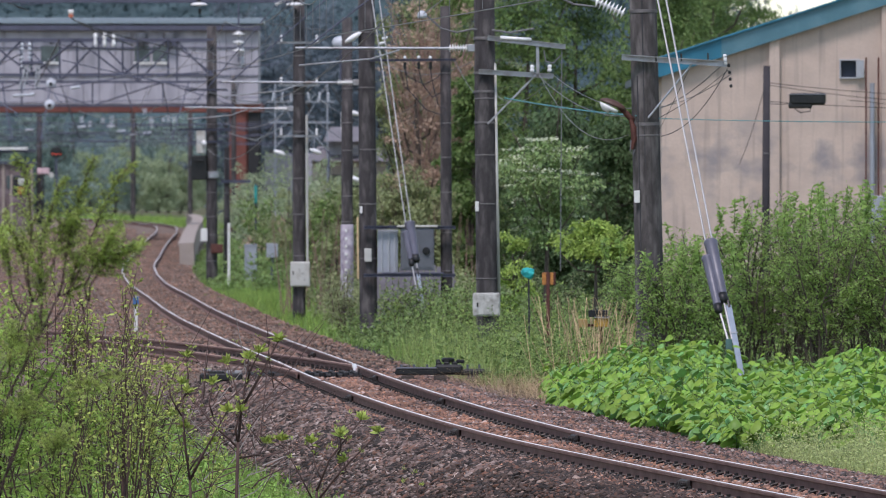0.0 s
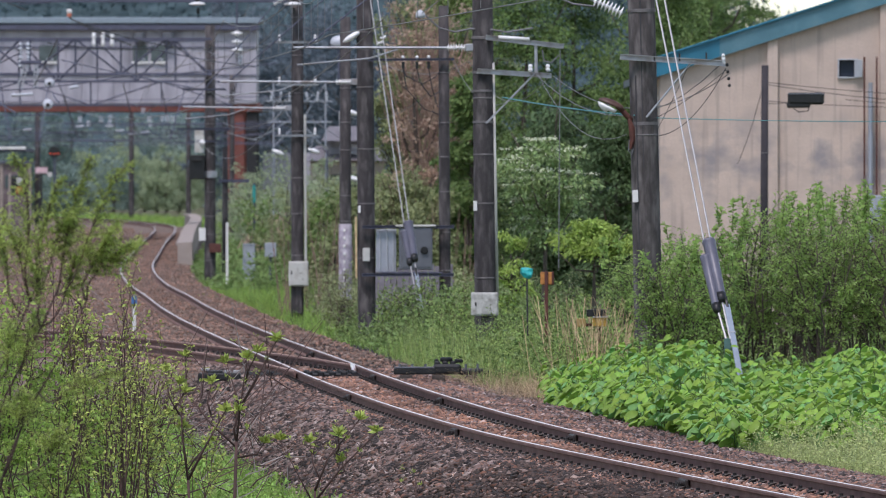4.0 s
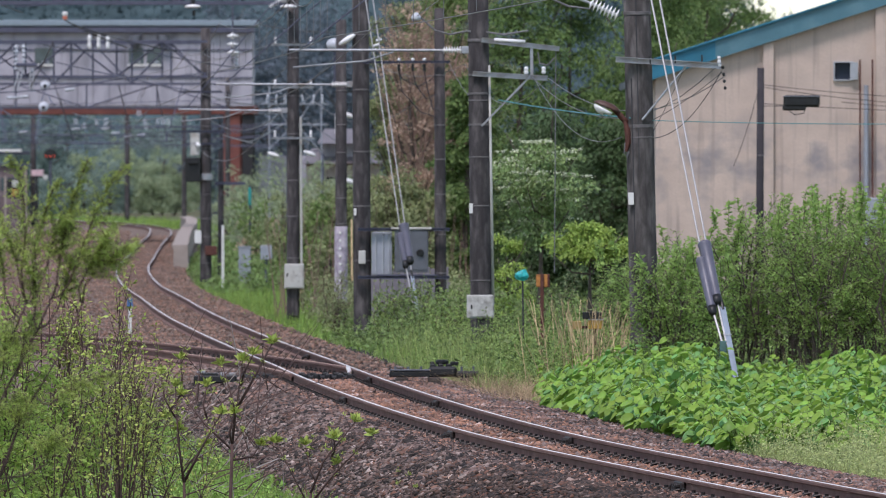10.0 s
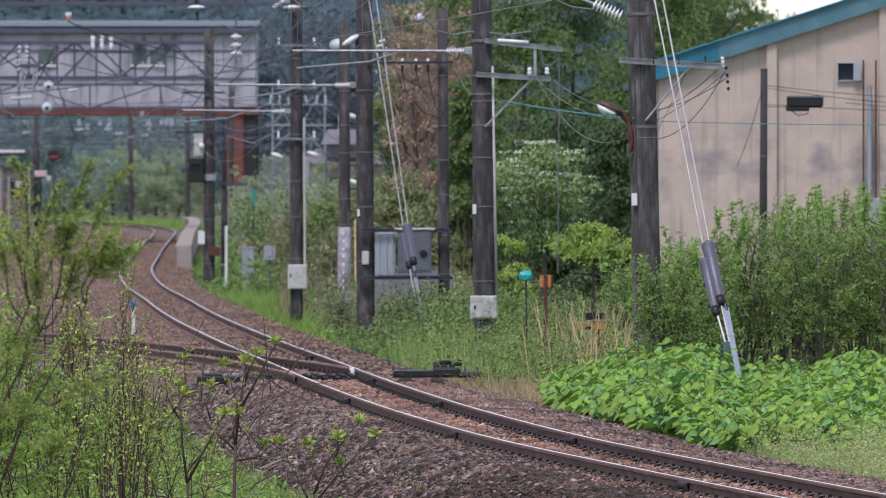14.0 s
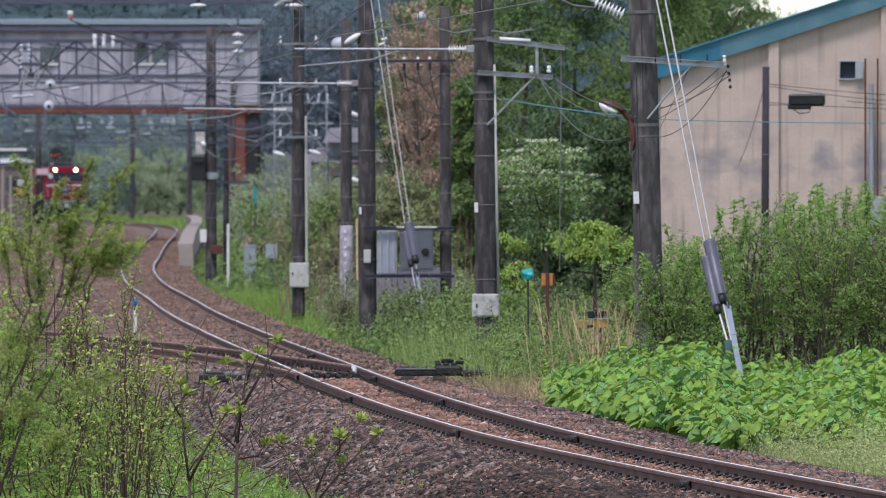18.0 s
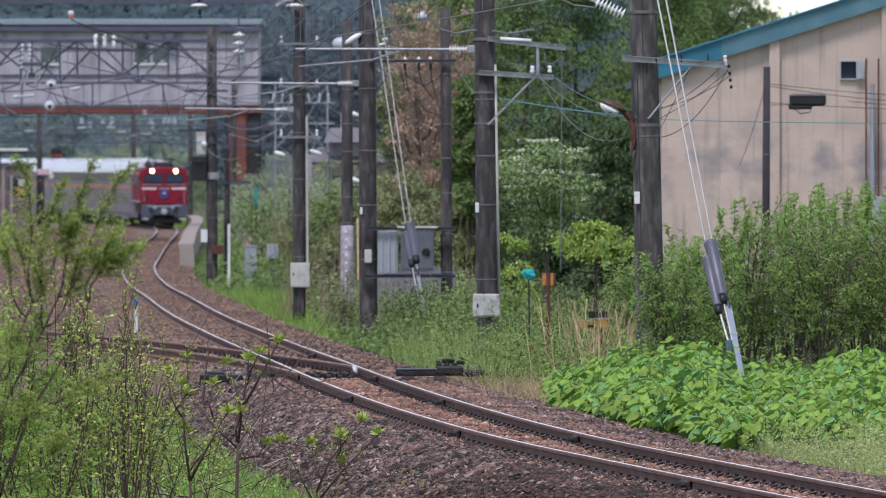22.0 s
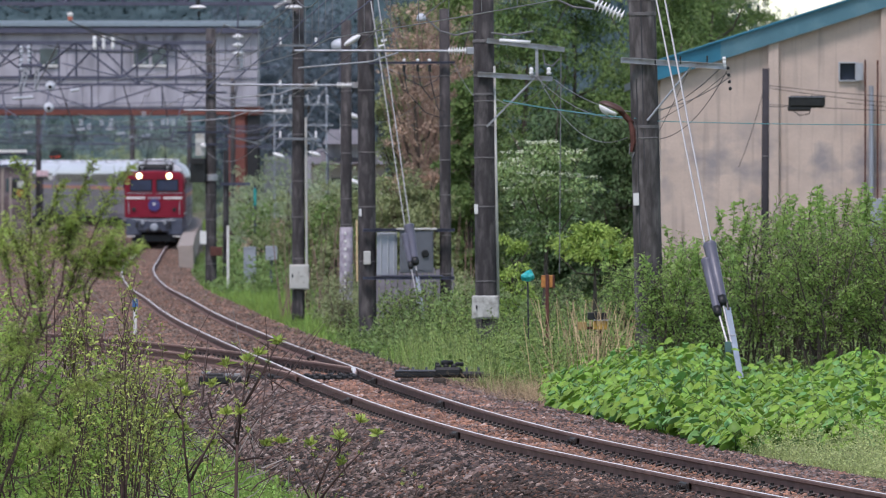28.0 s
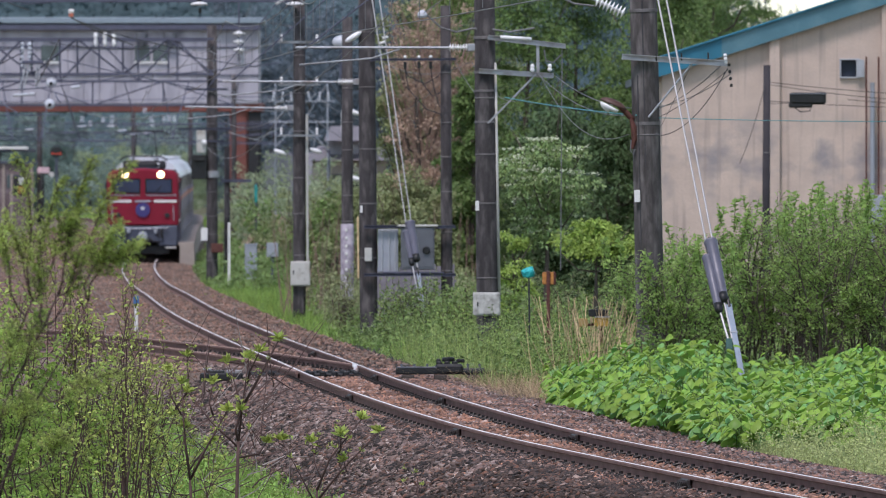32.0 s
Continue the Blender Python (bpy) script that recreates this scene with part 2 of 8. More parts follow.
M_PLATFORM = mat("platform_concrete", (0.35, 0.295, 0.26), 0.9, var=0.15, scale=2, fine=20, bump=0.3, stain=(0.28, 0.24, 0.21), stain_scale=1.5)
M_LOCO = mat("crimson_paint", (0.215, 0.018, 0.036), 0.62, 0, var=0.1, scale=2, bump=0.02, spec=0.12)
M_SKIRT = mat("grey_skirt", (0.07, 0.08, 0.115), 0.6, 0.1, var=0.2, scale=4)
M_UNDER = mat("underframe", (0.02, 0.02, 0.022), 0.7, 0.1, var=0.3, scale=5)
M_SILVER = mat("stainless_silver", (0.235, 0.21, 0.25), 0.6, 0.1, spec=0.15, var=0.06, scale=1.5, bump=0.02)
M_SILVERROOF = mat("silver_roof", (0.72, 0.73, 0.78), 0.4, 0.3, var=0.06, scale=1.5, bump=0.02)
M_STRIPE = mat("orange_stripe", (0.5, 0.16, 0.1), 0.5, 0, var=0.08)
M_STRIPE2 = mat("violet_stripe", (0.2, 0.15, 0.3), 0.5, 0, var=0.08)
M_WINBAND = mat("tinted_window", (0.05, 0.047, 0.058), 0.35, 0, spec=0.06, var=0.1, bump=0)
M_MARK = mat("violet_blue_enamel", (0.05, 0.04, 0.17), 0.35, 0, var=0.08)
M_BARK = mat("grey_bark", (0.1, 0.08, 0.065), 0.9, var=0.3, scale=6, fine=40, bump=0.5, stretch=(2, 2, 0.5))
M_DEADWOOD = mat("dead_grey_wood", (0.28, 0.25, 0.23), 0.9, var=0.3, scale=10, fine=40)
M_TWIG = mat("brown_twig", (0.075, 0.043, 0.037), 0.85, var=0.3, scale=10, fine=40, bump=0.2)
M_BUDTWIG = mat("budding_twig", (0.36, 0.24, 0.19), 0.85, var=0.3, scale=10, fine=40, bump=0.2)
M_REED = mat("dry_reed", (0.5, 0.37, 0.22), 0.85, var=0.25, scale=10, fine=40, island=0.4)
M_STRAW = mat("straw", (0.46, 0.34, 0.2), 0.85, var=0.2, scale=10, fine=40, island=0.35)
L_FRESH = leaf_mat("fresh_leaf", (0.2, 0.29, 0.095), 0.45)
L_YOUNG = leaf_mat("young_leaf", (0.42, 0.5, 0.13), 0.45)
L_BUSH = mat("bush_leaf", (0.345, 0.495, 0.15), 0.45, 0, 0.2, 2.0, 0, 20, island=0.24, thin=0.58, spec=0.3)
L_LUSH = leaf_mat("lush_leaf", (0.2, 0.33, 0.085), 0.5)
L_MID = leaf_mat("mid_leaf", (0.145, 0.225, 0.07), 0.4)
L_DARK = leaf_mat("dark_leaf", (0.095, 0.155, 0.065), 0.45, thin=0.2)
L_BROWN = leaf_mat("brownish_leaf", (0.56, 0.42, 0.32), 0.3, thin=0.45)
L_OLIVE = leaf_mat("olive_leaf", (0.29, 0.335, 0.16), 0.3)
L_BROAD = mat("broad_leaf", (0.255, 0.43, 0.075), 0.5, 0, 0.2, 5.0, 0, 25, island=0.28, thin=0.28, spec=0.35)
L_BROADBLUE = mat("bluish_broad_leaf", (0.18, 0.37, 0.105), 0.42, 0, 0.2, 5.0, 0, 25, island=0.28, thin=0.2, spec=0.5)
L_BROADYELLOW = mat("yellowish_broad_leaf", (0.31, 0.48, 0.08), 0.5, 0, 0.2, 5.0, 0, 25, island=0.22, thin=0.36, spec=0.35)
L_FEATHER = leaf_mat("feathery_leaf", (0.5, 0.57, 0.24), 0.35, thin=0.4)
M_FENCE = mat("lilac_grey_board", (0.235, 0.215, 0.245), 0.8, var=0.2, scale=5, stain=(0.16, 0.15, 0.16), stain_scale=3)
L_GRASS = leaf_mat("grass_blade", (0.27, 0.415, 0.095), 0.5)
L_PALEGRASS = leaf_mat("pale_grass", (0.4, 0.48, 0.17), 0.4)
L_WEED = leaf_mat("weed_leaf", (0.24, 0.34, 0.1), 0.55)
L_SOFT = leaf_mat("soft_fresh_leaf", (0.35, 0.5, 0.12), 0.28, thin=0.52)
L_FLOWER = leaf_mat("white_flower", (0.7, 0.74, 0.55), 0.12, thin=0.25)
# the next three leaf colours have distance haze mixed into them
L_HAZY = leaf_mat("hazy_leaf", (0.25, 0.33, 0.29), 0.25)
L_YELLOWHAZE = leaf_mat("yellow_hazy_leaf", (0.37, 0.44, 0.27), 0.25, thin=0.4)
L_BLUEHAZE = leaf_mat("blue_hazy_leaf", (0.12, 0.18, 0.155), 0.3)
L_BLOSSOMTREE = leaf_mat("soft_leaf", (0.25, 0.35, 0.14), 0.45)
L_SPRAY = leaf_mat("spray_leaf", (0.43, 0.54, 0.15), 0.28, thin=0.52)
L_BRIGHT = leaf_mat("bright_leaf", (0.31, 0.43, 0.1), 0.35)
# blue distance haze is put into the far tree and hill colours
L_FARBLUE = leaf_mat("far_leaf_blue_haze", (0.145, 0.185, 0.22), 0.3)
L_HILL = mat("far_wood_blue_haze", (0.08, 0.12, 0.13), 1.0, 0, 0.3, 0.2, 0, 2, island=0.25, thin=0.1, spec=0.0)

# ---- building blocks ----


def finish(bm, name, material, parent=None, label="", smooth=False):
    me = bpy.data.meshes.new(name)
    bmesh.ops.recalc_face_normals(bm, faces=bm.faces)
    bm.to_mesh(me)
    bm.free()
    for mm in material if isinstance(material, (list, tuple)) else [material]:
        me.materials.append(mm)
    if smooth:
        me.polygons.foreach_set("use_smooth", [True] * len(me.polygons))
    ob = new(name, me)
    if parent is not None:
        ob.parent = parent
    if label:
        ob["label"] = label
    return ob


def part(name, bm, material, parent, label="", smooth=False):
    return finish(bm, name, material, parent, label, smooth)


def thing(name, place, label, category, group="", kind="", rz=0.0, ry=0.0):
    e = new(name)
    e.matrix_basis = pose(place[0], place[1], place[2], 0, ry, rz)
    e.empty_display_size = 0.2
    return tagged(e, label, category, group, kind)


def box(bm, c, size, bevel=0.0, rz=0.0, m=None):
    mm = Matrix.Translation(c) @ Matrix.Rotation(rz, 4, "Z") @ Matrix.Diagonal((*size, 1))
    r = bmesh.ops.create_cube(bm, size=1, matrix=(m @ mm) if m else mm)
    if bevel:
        edges = list({e for v in r["verts"] for e in v.link_edges})
        bmesh.ops.bevel(bm, geom=edges, offset=bevel, segments=1, affect="EDGES")
    return bm


def boxed(c, size, bevel=0.0, rz=0.0):
    return box(bmesh.new(), c, size, bevel, rz)


def rod(bm, a, b, r0, r1=None, seg=8, cap=True):
    """A straight round bar from a to b."""
    a, b = Vector(a), Vector(b)
    d = b - a
    q = d.to_track_quat("Z", "Y").to_matrix().to_4x4()
    bmesh.ops.create_cone(bm, cap_ends=cap, segments=seg, radius1=r0, radius2=r0 if r1 is None else r1, depth=d.length,
                          matrix=Matrix.Translation((a + b) / 2) @ q)
    return bm


def rodded(a, b, r0, r1=None, seg=8):
    return rod(bmesh.new(), a, b, r0, r1, seg)


def tube(bm, pts, radii, seg=6):
    """A bent round bar through pts."""
    rings = []
    pts = [Vector(p) for p in pts]
    for i, p in enumerate(pts):
        d = (pts[min(i + 1, len(pts) - 1)] - pts[max(i - 1, 0)]).normalized()
        side = d.cross(Vector((0.31, 0.9, 0.2)))
        side.normalize()
        up = d.cross(side)
        r = radii[i] if isinstance(radii, (list, tuple)) else radii
        rings.append([bm.verts.new(p + r * (math.cos(a) * side + math.sin(a) * up)) for a in (2 * math.pi * k / seg for k in range(seg))])
    for r0, r1 in zip(rings, rings[1:]):
        for k in range(seg):
            bm.faces.new((r0[k], r0[(k + 1) % seg], r1[(k + 1) % seg], r1[k]))
    bm.faces.new(rings[0])
    bm.faces.new(rings[-1])
    return bm


def turned(bm, profile, seg=16, m=None):
    """A turned form: (radius, height) pairs round the z axis."""
    rings = []
    for r, z in profile:
        ring = [Vector((r * math.cos(2 * math.pi * k / seg), r * math.sin(2 * math.pi * k / seg), z)) for k in range(seg)]
        rings.append([bm.verts.new(m @ v if m else v) for v in ring])
    for r0, r1 in zip(rings, rings[1:]):
        for k in range(seg):
            bm.faces.new((r0[k], r0[(k + 1) % seg], r1[(k + 1) % seg], r1[k]))
    bm.faces.new(rings[0])
    bm.faces.new(rings[-1])
    return bm


def soup(name, verts, nv, material, parent=None, label=""):
    """One mesh of many separate faces of nv corners each, from an array (n, nv, 3)."""
    v = np.asarray(verts, dtype=np.float32).reshape(-1, 3)
    n = len(v) // nv
    me = bpy.data.meshes.new(name)
    me.vertices.add(len(v))
    me.vertices.foreach_set("co", v.ravel())
    me.loops.add(len(v))
    me.loops.foreach_set("vertex_index", np.arange(len(v), dtype=np.int32))
    me.polygons.add(n)
    me.polygons.foreach_set("loop_start", np.arange(0, len(v), nv, dtype=np.int32))
    me.update(calc_edges=True)
    me.materials.append(material)
    ob = new(name, me)
    if parent is not None:
        ob.parent = parent
    if label:
        ob["label"] = label
    return ob


def leaves(rng, c, size, aspect=0.5, up=0.3):
    """Diamond leaves at the points c: array (n, 4, 3)."""
    n = len(c)
    nrm = rng.normal(size=(n, 3)) + np.array([0, -0.25, up * 2.2])
    nrm /= np.linalg.norm(nrm, axis=1, keepdims=True)
    d = rng.normal(size=(n, 3))
    d -= nrm * (d * nrm).sum(1, keepdims=True)
    d /= np.linalg.norm(d, axis=1, keepdims=True)
    w = np.cross(nrm, d)
    s = (size * rng.uniform(0.6, 1.35, n))[:, None]
    d, w = d * s, w * s * aspect
    return np.stack([c - d * 0.5, c + w * 0.5 - nrm * s * 0.08, c + d * 0.55, c - w * 0.5 - nrm * s * 0.08], axis=1)


def blades(rng, c, h, w, lean=0.3):
    """Narrow upright grass blades with their feet at c: array (n, 3, 3)."""
    n = len(c)
    hh = h * rng.uniform(0.5, 1.2, n)
    a = rng.uniform(0, 2 * math.pi, n)
    side = np.stack([np.cos(a), np.sin(a), np.zeros(n)], 1) * w
    tip = c + np.stack([rng.normal(size=n) * lean * hh, rng.normal(size=n) * lean * hh, hh], 1)
    return np.stack([c - side, c + side, tip], axis=1)


# ---- the line of the main track ----
KNOTS = [(60, 8.9), (80, 5.75), (95, 3.62), (104, 2.46), (114, 1.24), (125, 0.2), (136, -0.66), (146, -1.34), (160, -2.19), (182, -3.5), (205, -4.76),
         (228, -5.87), (261, -7.3), (299, -8.98), (333, -10.3), (361, -11.2), (402, -12.2), (478, -13.95), (530, -15.0), (565, -15.95), (595, -17.2),
         (625, -19.6), (645, -22.2), (665, -25.5), (690, -30.4), (760, -44.5), (1400, -175)]
KY = np.array([k[0] for k in KNOTS], float)
KX = np.array([k[1] for k in KNOTS], float)
_s = np.gradient(KX, KY)
ZY = np.array([60, 90, 110, 140, 160, 200, 230, 300, 395, 465, 525, 565, 600, 650, 700, 1400], float)
ZZ = np.array([0.435, 0.417, 0.412, 0.415, 0.405, 0.34, 0.25, 0.03, -0.045, 0.0, 0.1, 0.15, 0.14, 0.18, 0.26, 0.6], float)


def centre(y):
    """Across-position of the track's centre at the distance y."""
    y = np.asarray(y, float)
    i = np.clip(np.searchsorted(KY, y) - 1, 0, len(KY) - 2)
    h = KY[i + 1] - KY[i]
    t = (y - KY[i]) / h
    return ((2 * t ** 3 - 3 * t ** 2 + 1) * KX[i] + (t ** 3 - 2 * t ** 2 + t) * h * _s[i]
            + (-2 * t ** 3 + 3 * t ** 2) * KX[i + 1] + (t ** 3 - t ** 2) * h * _s[i + 1])


def level(y):
    """Height of the rail heads at the distance y."""
    return np.interp(y, ZY, ZZ)


def siding_centre(y):
    """Centre of the siding that leaves the main track at 150 m."""
    y = np.asarray(y, float)
    u = np.clip(y - 148.0, 0, None)
    return centre(np.minimum(y, 148.0)) + np.where(y > 148, -0.0735 * u - 0.0016 * u ** 2 * np.clip(1.2 - u / 400, 0.4, 1.2), 0)


def ground_z(x, y):
    """Height of the bare ground: low on the near side, a little below the track on the far side."""
    d = np.asarray(x) - centre(y)
    base = level(y)
    left = -0.95 + 0.35 * np.clip((np.asarray(y) - 170) / 60, 0, 1) + 0.2 * np.clip((np.asarray(y) - 230) / 100, 0, 1)
    right = -0.36 + 0.0 * d
    t = np.clip((d + 1.5) / 3.0, 0, 1)
    return base + left * (1 - t) + right * t


def ribbon(name, profile, ys, line, material, parent=None, label="", zline=level, closed=False):
    """A section (across, up) swept along a line of the plan."""
    n = len(profile)
    verts, faces = [], []
    for y in ys:
        e = 0.5
        x0, x1 = float(line(y - e)), float(line(y + e))
        k = math.hypot(x1 - x0, 2 * e)
        nx, ny = 2 * e / k, -(x1 - x0) / k
        xc, zc = float(line(y)), float(zline(y))
        for a, z in profile:
            verts.append((xc + nx * a, y + ny * a, zc + z))
    m = n if closed else n - 1
    for i in range(len(ys) - 1):
        for k in range(m):
            a, b = i * n + k, i * n + (k + 1) % n
            faces.append((a, b, b + n, a + n))
    if closed:
        faces.append(tuple(range(n - 1, -1, -1)))
        faces.append(tuple(range((len(ys) - 1) * n, len(ys) * n)))
    me = bpy.data.meshes.new(name)
    me.from_pydata(verts, [], faces)
    me.materials.append(material)
    ob = new(name, me)
    if parent is not None:
        ob.parent = parent
    if label:
        ob["label"] = label
    return ob


def steps(a, b, d):
    return [a + (b - a) * i / max(1, round((b - a) / d)) for i in range(max(1, round((b - a) / d)) + 1)]

# ---- ground ----
def build_ground():
    ys = [-120, -60, -20, 0, 20, 45, 70, 85] + steps(90, 200, 2.0) + steps(204, 330, 6) + steps(340, 700, 15) + [760, 900, 1200, 1800, 3000, 4500]
    off = [-1500, -300, -120, -60, -30, -18, -12, -8, -6, -4.5, -3.6, -3.0, -2.4, -1.8, -1.0, 0, 1.0, 1.8, 2.4, 3, 4, 5, 6.5, 8, 10, 13, 18, 26, 40, 90, 300, 1500]
    verts = []
    for y in ys:
        xc = float(centre(min(max(y, 60), 1200)))
        for d in off:
            z = float(ground_z(xc + d, min(max(y, 60), 1300)))
            if abs(d) > 1.9:
                z += 0.07 * noise.noise((d * 0.6, y * 0.25, 3.0))
            if d in (-1.0, 0, 1.0, -1.8, 1.8):
                z -= 0.25
            verts.append((xc + d, y, z))
    n = len(off)
    faces = [(i * n + k, i * n + k + 1, (i + 1) * n + k + 1, (i + 1) * n + k) for i in range(len(ys) - 1) for k in range(n - 1)]
    me = bpy.data.meshes.new("ground")
    me.from_pydata(verts, [], faces)
    me.materials.append(M_SOIL)
    tagged(new("ground", me), "earth and grass ground beside the railway", "ground", kind="structure")


build_ground()
BED = [(-2.75, -1.02), (-2.35, -0.72), (-1.95, -0.42), (-1.55, -0.2), (-1.2, -0.165), (-0.75, -0.16), (-0.4, -0.165), (0.4, -0.165), (0.75, -0.165), (1.2, -0.165), (1.75, -0.19), (2.4, -0.24), (3.05, -0.33), (3.3, -0.42)]
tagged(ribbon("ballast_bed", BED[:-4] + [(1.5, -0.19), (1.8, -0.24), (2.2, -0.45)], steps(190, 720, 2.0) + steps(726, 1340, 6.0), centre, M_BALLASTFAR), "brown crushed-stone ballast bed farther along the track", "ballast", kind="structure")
tagged(ribbon("ballast_bed", BED, steps(70, 190, 2.0), centre, M_BEDSHADE), "ballast bed of the main track, blackened as shade between stones", "ballast", kind="structure")
YARD = [(-16, -0.62), (-7, -0.4), (-5.5, -0.24), (-3.4, -0.22), (-1.6, -0.215)]
tagged(ribbon("yard_ballast", YARD, [162, 166, 170] + steps(174, 640, 4.0), centre, M_BALLASTFAR, zline=lambda y: level(y) - 0.85 * np.clip((174 - y) / 12, 0, 1)), "flat brown ballast of the yard beside the track", "ballast", kind="structure")
SBED = [(-1.95, -0.9), (-1.35, -0.24), (-0.5, -0.205), (0.5, -0.205), (1.3, -0.23)]
tagged(ribbon("siding_ballast", SBED, steps(152, 230, 2.0), siding_centre, M_BALLASTFAR), "rusty ballast under the siding", "ballast", kind="structure")

# ---- rails ----
def rail_profile(o):
    half = [(0.0635, -0.153), (0.0635, -0.142), (0.0075, -0.118), (0.0075, -0.05), (0.0325, -0.038), (0.0325, -0.013), (0.025, -0.003)]
    return [(o + a, z) for a, z in half] + [(o - a, z) for a, z in reversed(half)]


def head_profile(o):
    return [(o - 0.0205, -0.0022), (o - 0.017, 0.0), (o + 0.017, 0.0), (o + 0.0205, -0.0022)]


def rail(parent, side, ys, line, top=None, label=""):
    r = ribbon("rail", rail_profile(side * 0.566), ys, line, M_RAILSIDE, parent, label, closed=True)
    ribbon("rail_head", head_profile(side * 0.566), ys, line, top or M_RAILTOP, r, "rail head worn bright by wheels" if top is None else "dull rusty rail head")
    return r


def side_point(y, a, line=centre):
    """The place a metres to the right of a line's centre at the distance y, and the line's turn there."""
    x0, x1 = float(line(y - 0.5)), float(line(y + 0.5))
    k = math.hypot(x1 - x0, 1.0)
    return float(line(y)) + a / k, y - a * (x1 - x0) / k, math.atan2(-(x1 - x0), 1.0)


track = thing("railway_track", (0, 0, 0), "curving narrow-gauge main track on brown ballast", "railway track", kind="structure")
MAINY = steps(70, 330, 1.5) + steps(333, 900, 3.0) + steps(906, 1330, 6.0)
for side in (-1, 1):
    rail(track, side, MAINY, centre)
siding = thing("siding_track", (0, 0, 0), "rusty siding track joining the main track at a turnout", "railway track", kind="structure")
rail(siding, -1, steps(151, 228, 1.5), siding_centre, M_RAILRUST)


def blade_line(y):
    """The siding's right-hand rail closes on the main rail at the switch."""
    y = np.asarray(y, float)
    return siding_centre(y) + 0.19 * np.clip((168 - y) / 11.6, 0, 1.1) ** 1.6


rail(siding, 1, steps(156.4, 228, 1.2), blade_line, M_RAILRUST)


def mesh_of(bm, name, *mats):
    me = bpy.data.meshes.new(name)
    bmesh.ops.recalc_face_normals(bm, faces=bm.faces)
    bm.to_mesh(me)
    bm.free()
    for m in mats:
        me.materials.append(m)
    return me


def child(name, me, parent, m):
    o = new(name, me)
    o.parent = parent
    o.matrix_basis = m
    return o


def build_sleepers():
    bm = bmesh.new()
    box(bm, (0, 0, -0.24), (2.1, 0.22, 0.14), 0.01)
    sleeper = mesh_of(bm, "sleeper", M_SLEEPER)
    bm = bmesh.new()
    box(bm, (0, 0, 0.008), (0.15, 0.2, 0.03), 0.006)
    box(bm, (0.0, 0, 0.034), (0.065, 0.09, 0.05), 0.01)
    rod(bm, (0.0, 0, 0.055), (0.0, 0, 0.082), 0.022, seg=6)
    clip = mesh_of(bm, "rail_clip", M_CLIP)
    bm = bmesh.new()
    tube(bm, [(-0.05, -0.05, 0.015), (-0.02, -0.065, 0.035), (0.035, -0.05, 0.05), (0.05, 0, 0.035), (0.035, 0.05, 0.05), (-0.02, 0.065, 0.035)], 0.009, 5)
    spring = mesh_of(bm, "spring", M_CLIPHI)
    y, far = 92.2, []
    while y < 330:
        x, yy, rz = side_point(y, 0)
        z = float(level(y))
        jit = random.uniform(-0.02, 0.02)
        if y < 260:
            child("sleeper", sleeper, track, pose(x, yy, z + jit * 0.3, 0, 0, math.degrees(-rz) * -1))
        if y >= 136 and y < 158:
            for a in (-0.566, 0.566):
                for o in (-0.115, 0.115):
                    px, py, _ = side_point(y, a + o)
                    far.append((px, py, z - 0.165))
        if 158 <= y < 300:
            px, py, _ = side_point(y, 0.566 + 0.115)
            far.append((px, py, z - 0.165))
        if y < 136:
            for a in (-0.566, 0.566):
                for o in (-0.115, 0.115):
                    px, py, _ = side_point(y, a + o)
                    child("rail_clip", clip, track, pose(px, py, z - 0.165, 0, 0, math.degrees(rz) + (180 if o < 0 else 0)))
                    child("spring", spring, track, pose(px, py, z - 0.16, 0, 0, math.degrees(rz) + random.uniform(-12, 12)))
        y += 0.6 if y < 150 else 0.62
    base = np.array([tuple(v.co) for v in clip.vertices])
    verts, faces = [], []
    for k, p in enumerate(far):
        verts += [tuple(q) for q in base + np.array(p)]
        faces += [tuple(i + k * len(base) for i in f.vertices) for f in clip.polygons]
    me = bpy.data.meshes.new("rail_clip_row")
    me.from_pydata(verts, [], faces)
    me.materials.append(M_CLIP)
    tagged(child("rail_clip_row", me, track, Matrix.Identity(4)), kind="stuff")
    y = 157.2
    while y < 176:
        for o in (-0.1, 0.1):
            px, py, rz = side_point(y, 0.566 + o, blade_line)
            child("rail_clip", clip, siding, pose(px, py, float(level(y)) - 0.16, 0, 0, math.degrees(rz)))
        y += 0.6
    # joint bars with bolts at the rail joints
    for y, a in ((99.6, -0.566), (119.0, -0.566), (136.8, -0.566), (116.3, 0.566), (134.8, 0.566), (150.0, 0.566), (170.0, 0.566)):
        x, yy, rz = side_point(y, a)
        bm = bmesh.new()
        for o in (-1, 1):
            box(bm, (o * 0.042, 0, -0.08), (0.045, 0.5, 0.085), 0.014)
            for k in (-0.18, -0.06, 0.06, 0.18):
                rod(bm, (o * 0.055, k, -0.08), (o * 0.1, k, -0.08), 0.022, seg=6)
        box(bm, (0, 0, -0.155), (0.3, 0.36, 0.035), 0.008)
        for o in (-0.12, 0.12):
            rod(bm, (o, -0.1, -0.14), (o, -0.1, -0.08), 0.022, seg=6)
            rod(bm, (o, 0.1, -0.14), (o, 0.1, -0.08), 0.022, seg=6)
        j = part("joint_bar", bm, M_JOINT, track, "dark oiled joint bars with bolts")
        j.matrix_basis = pose(x, yy, float(level(y)), 0, 0, math.degrees(rz))


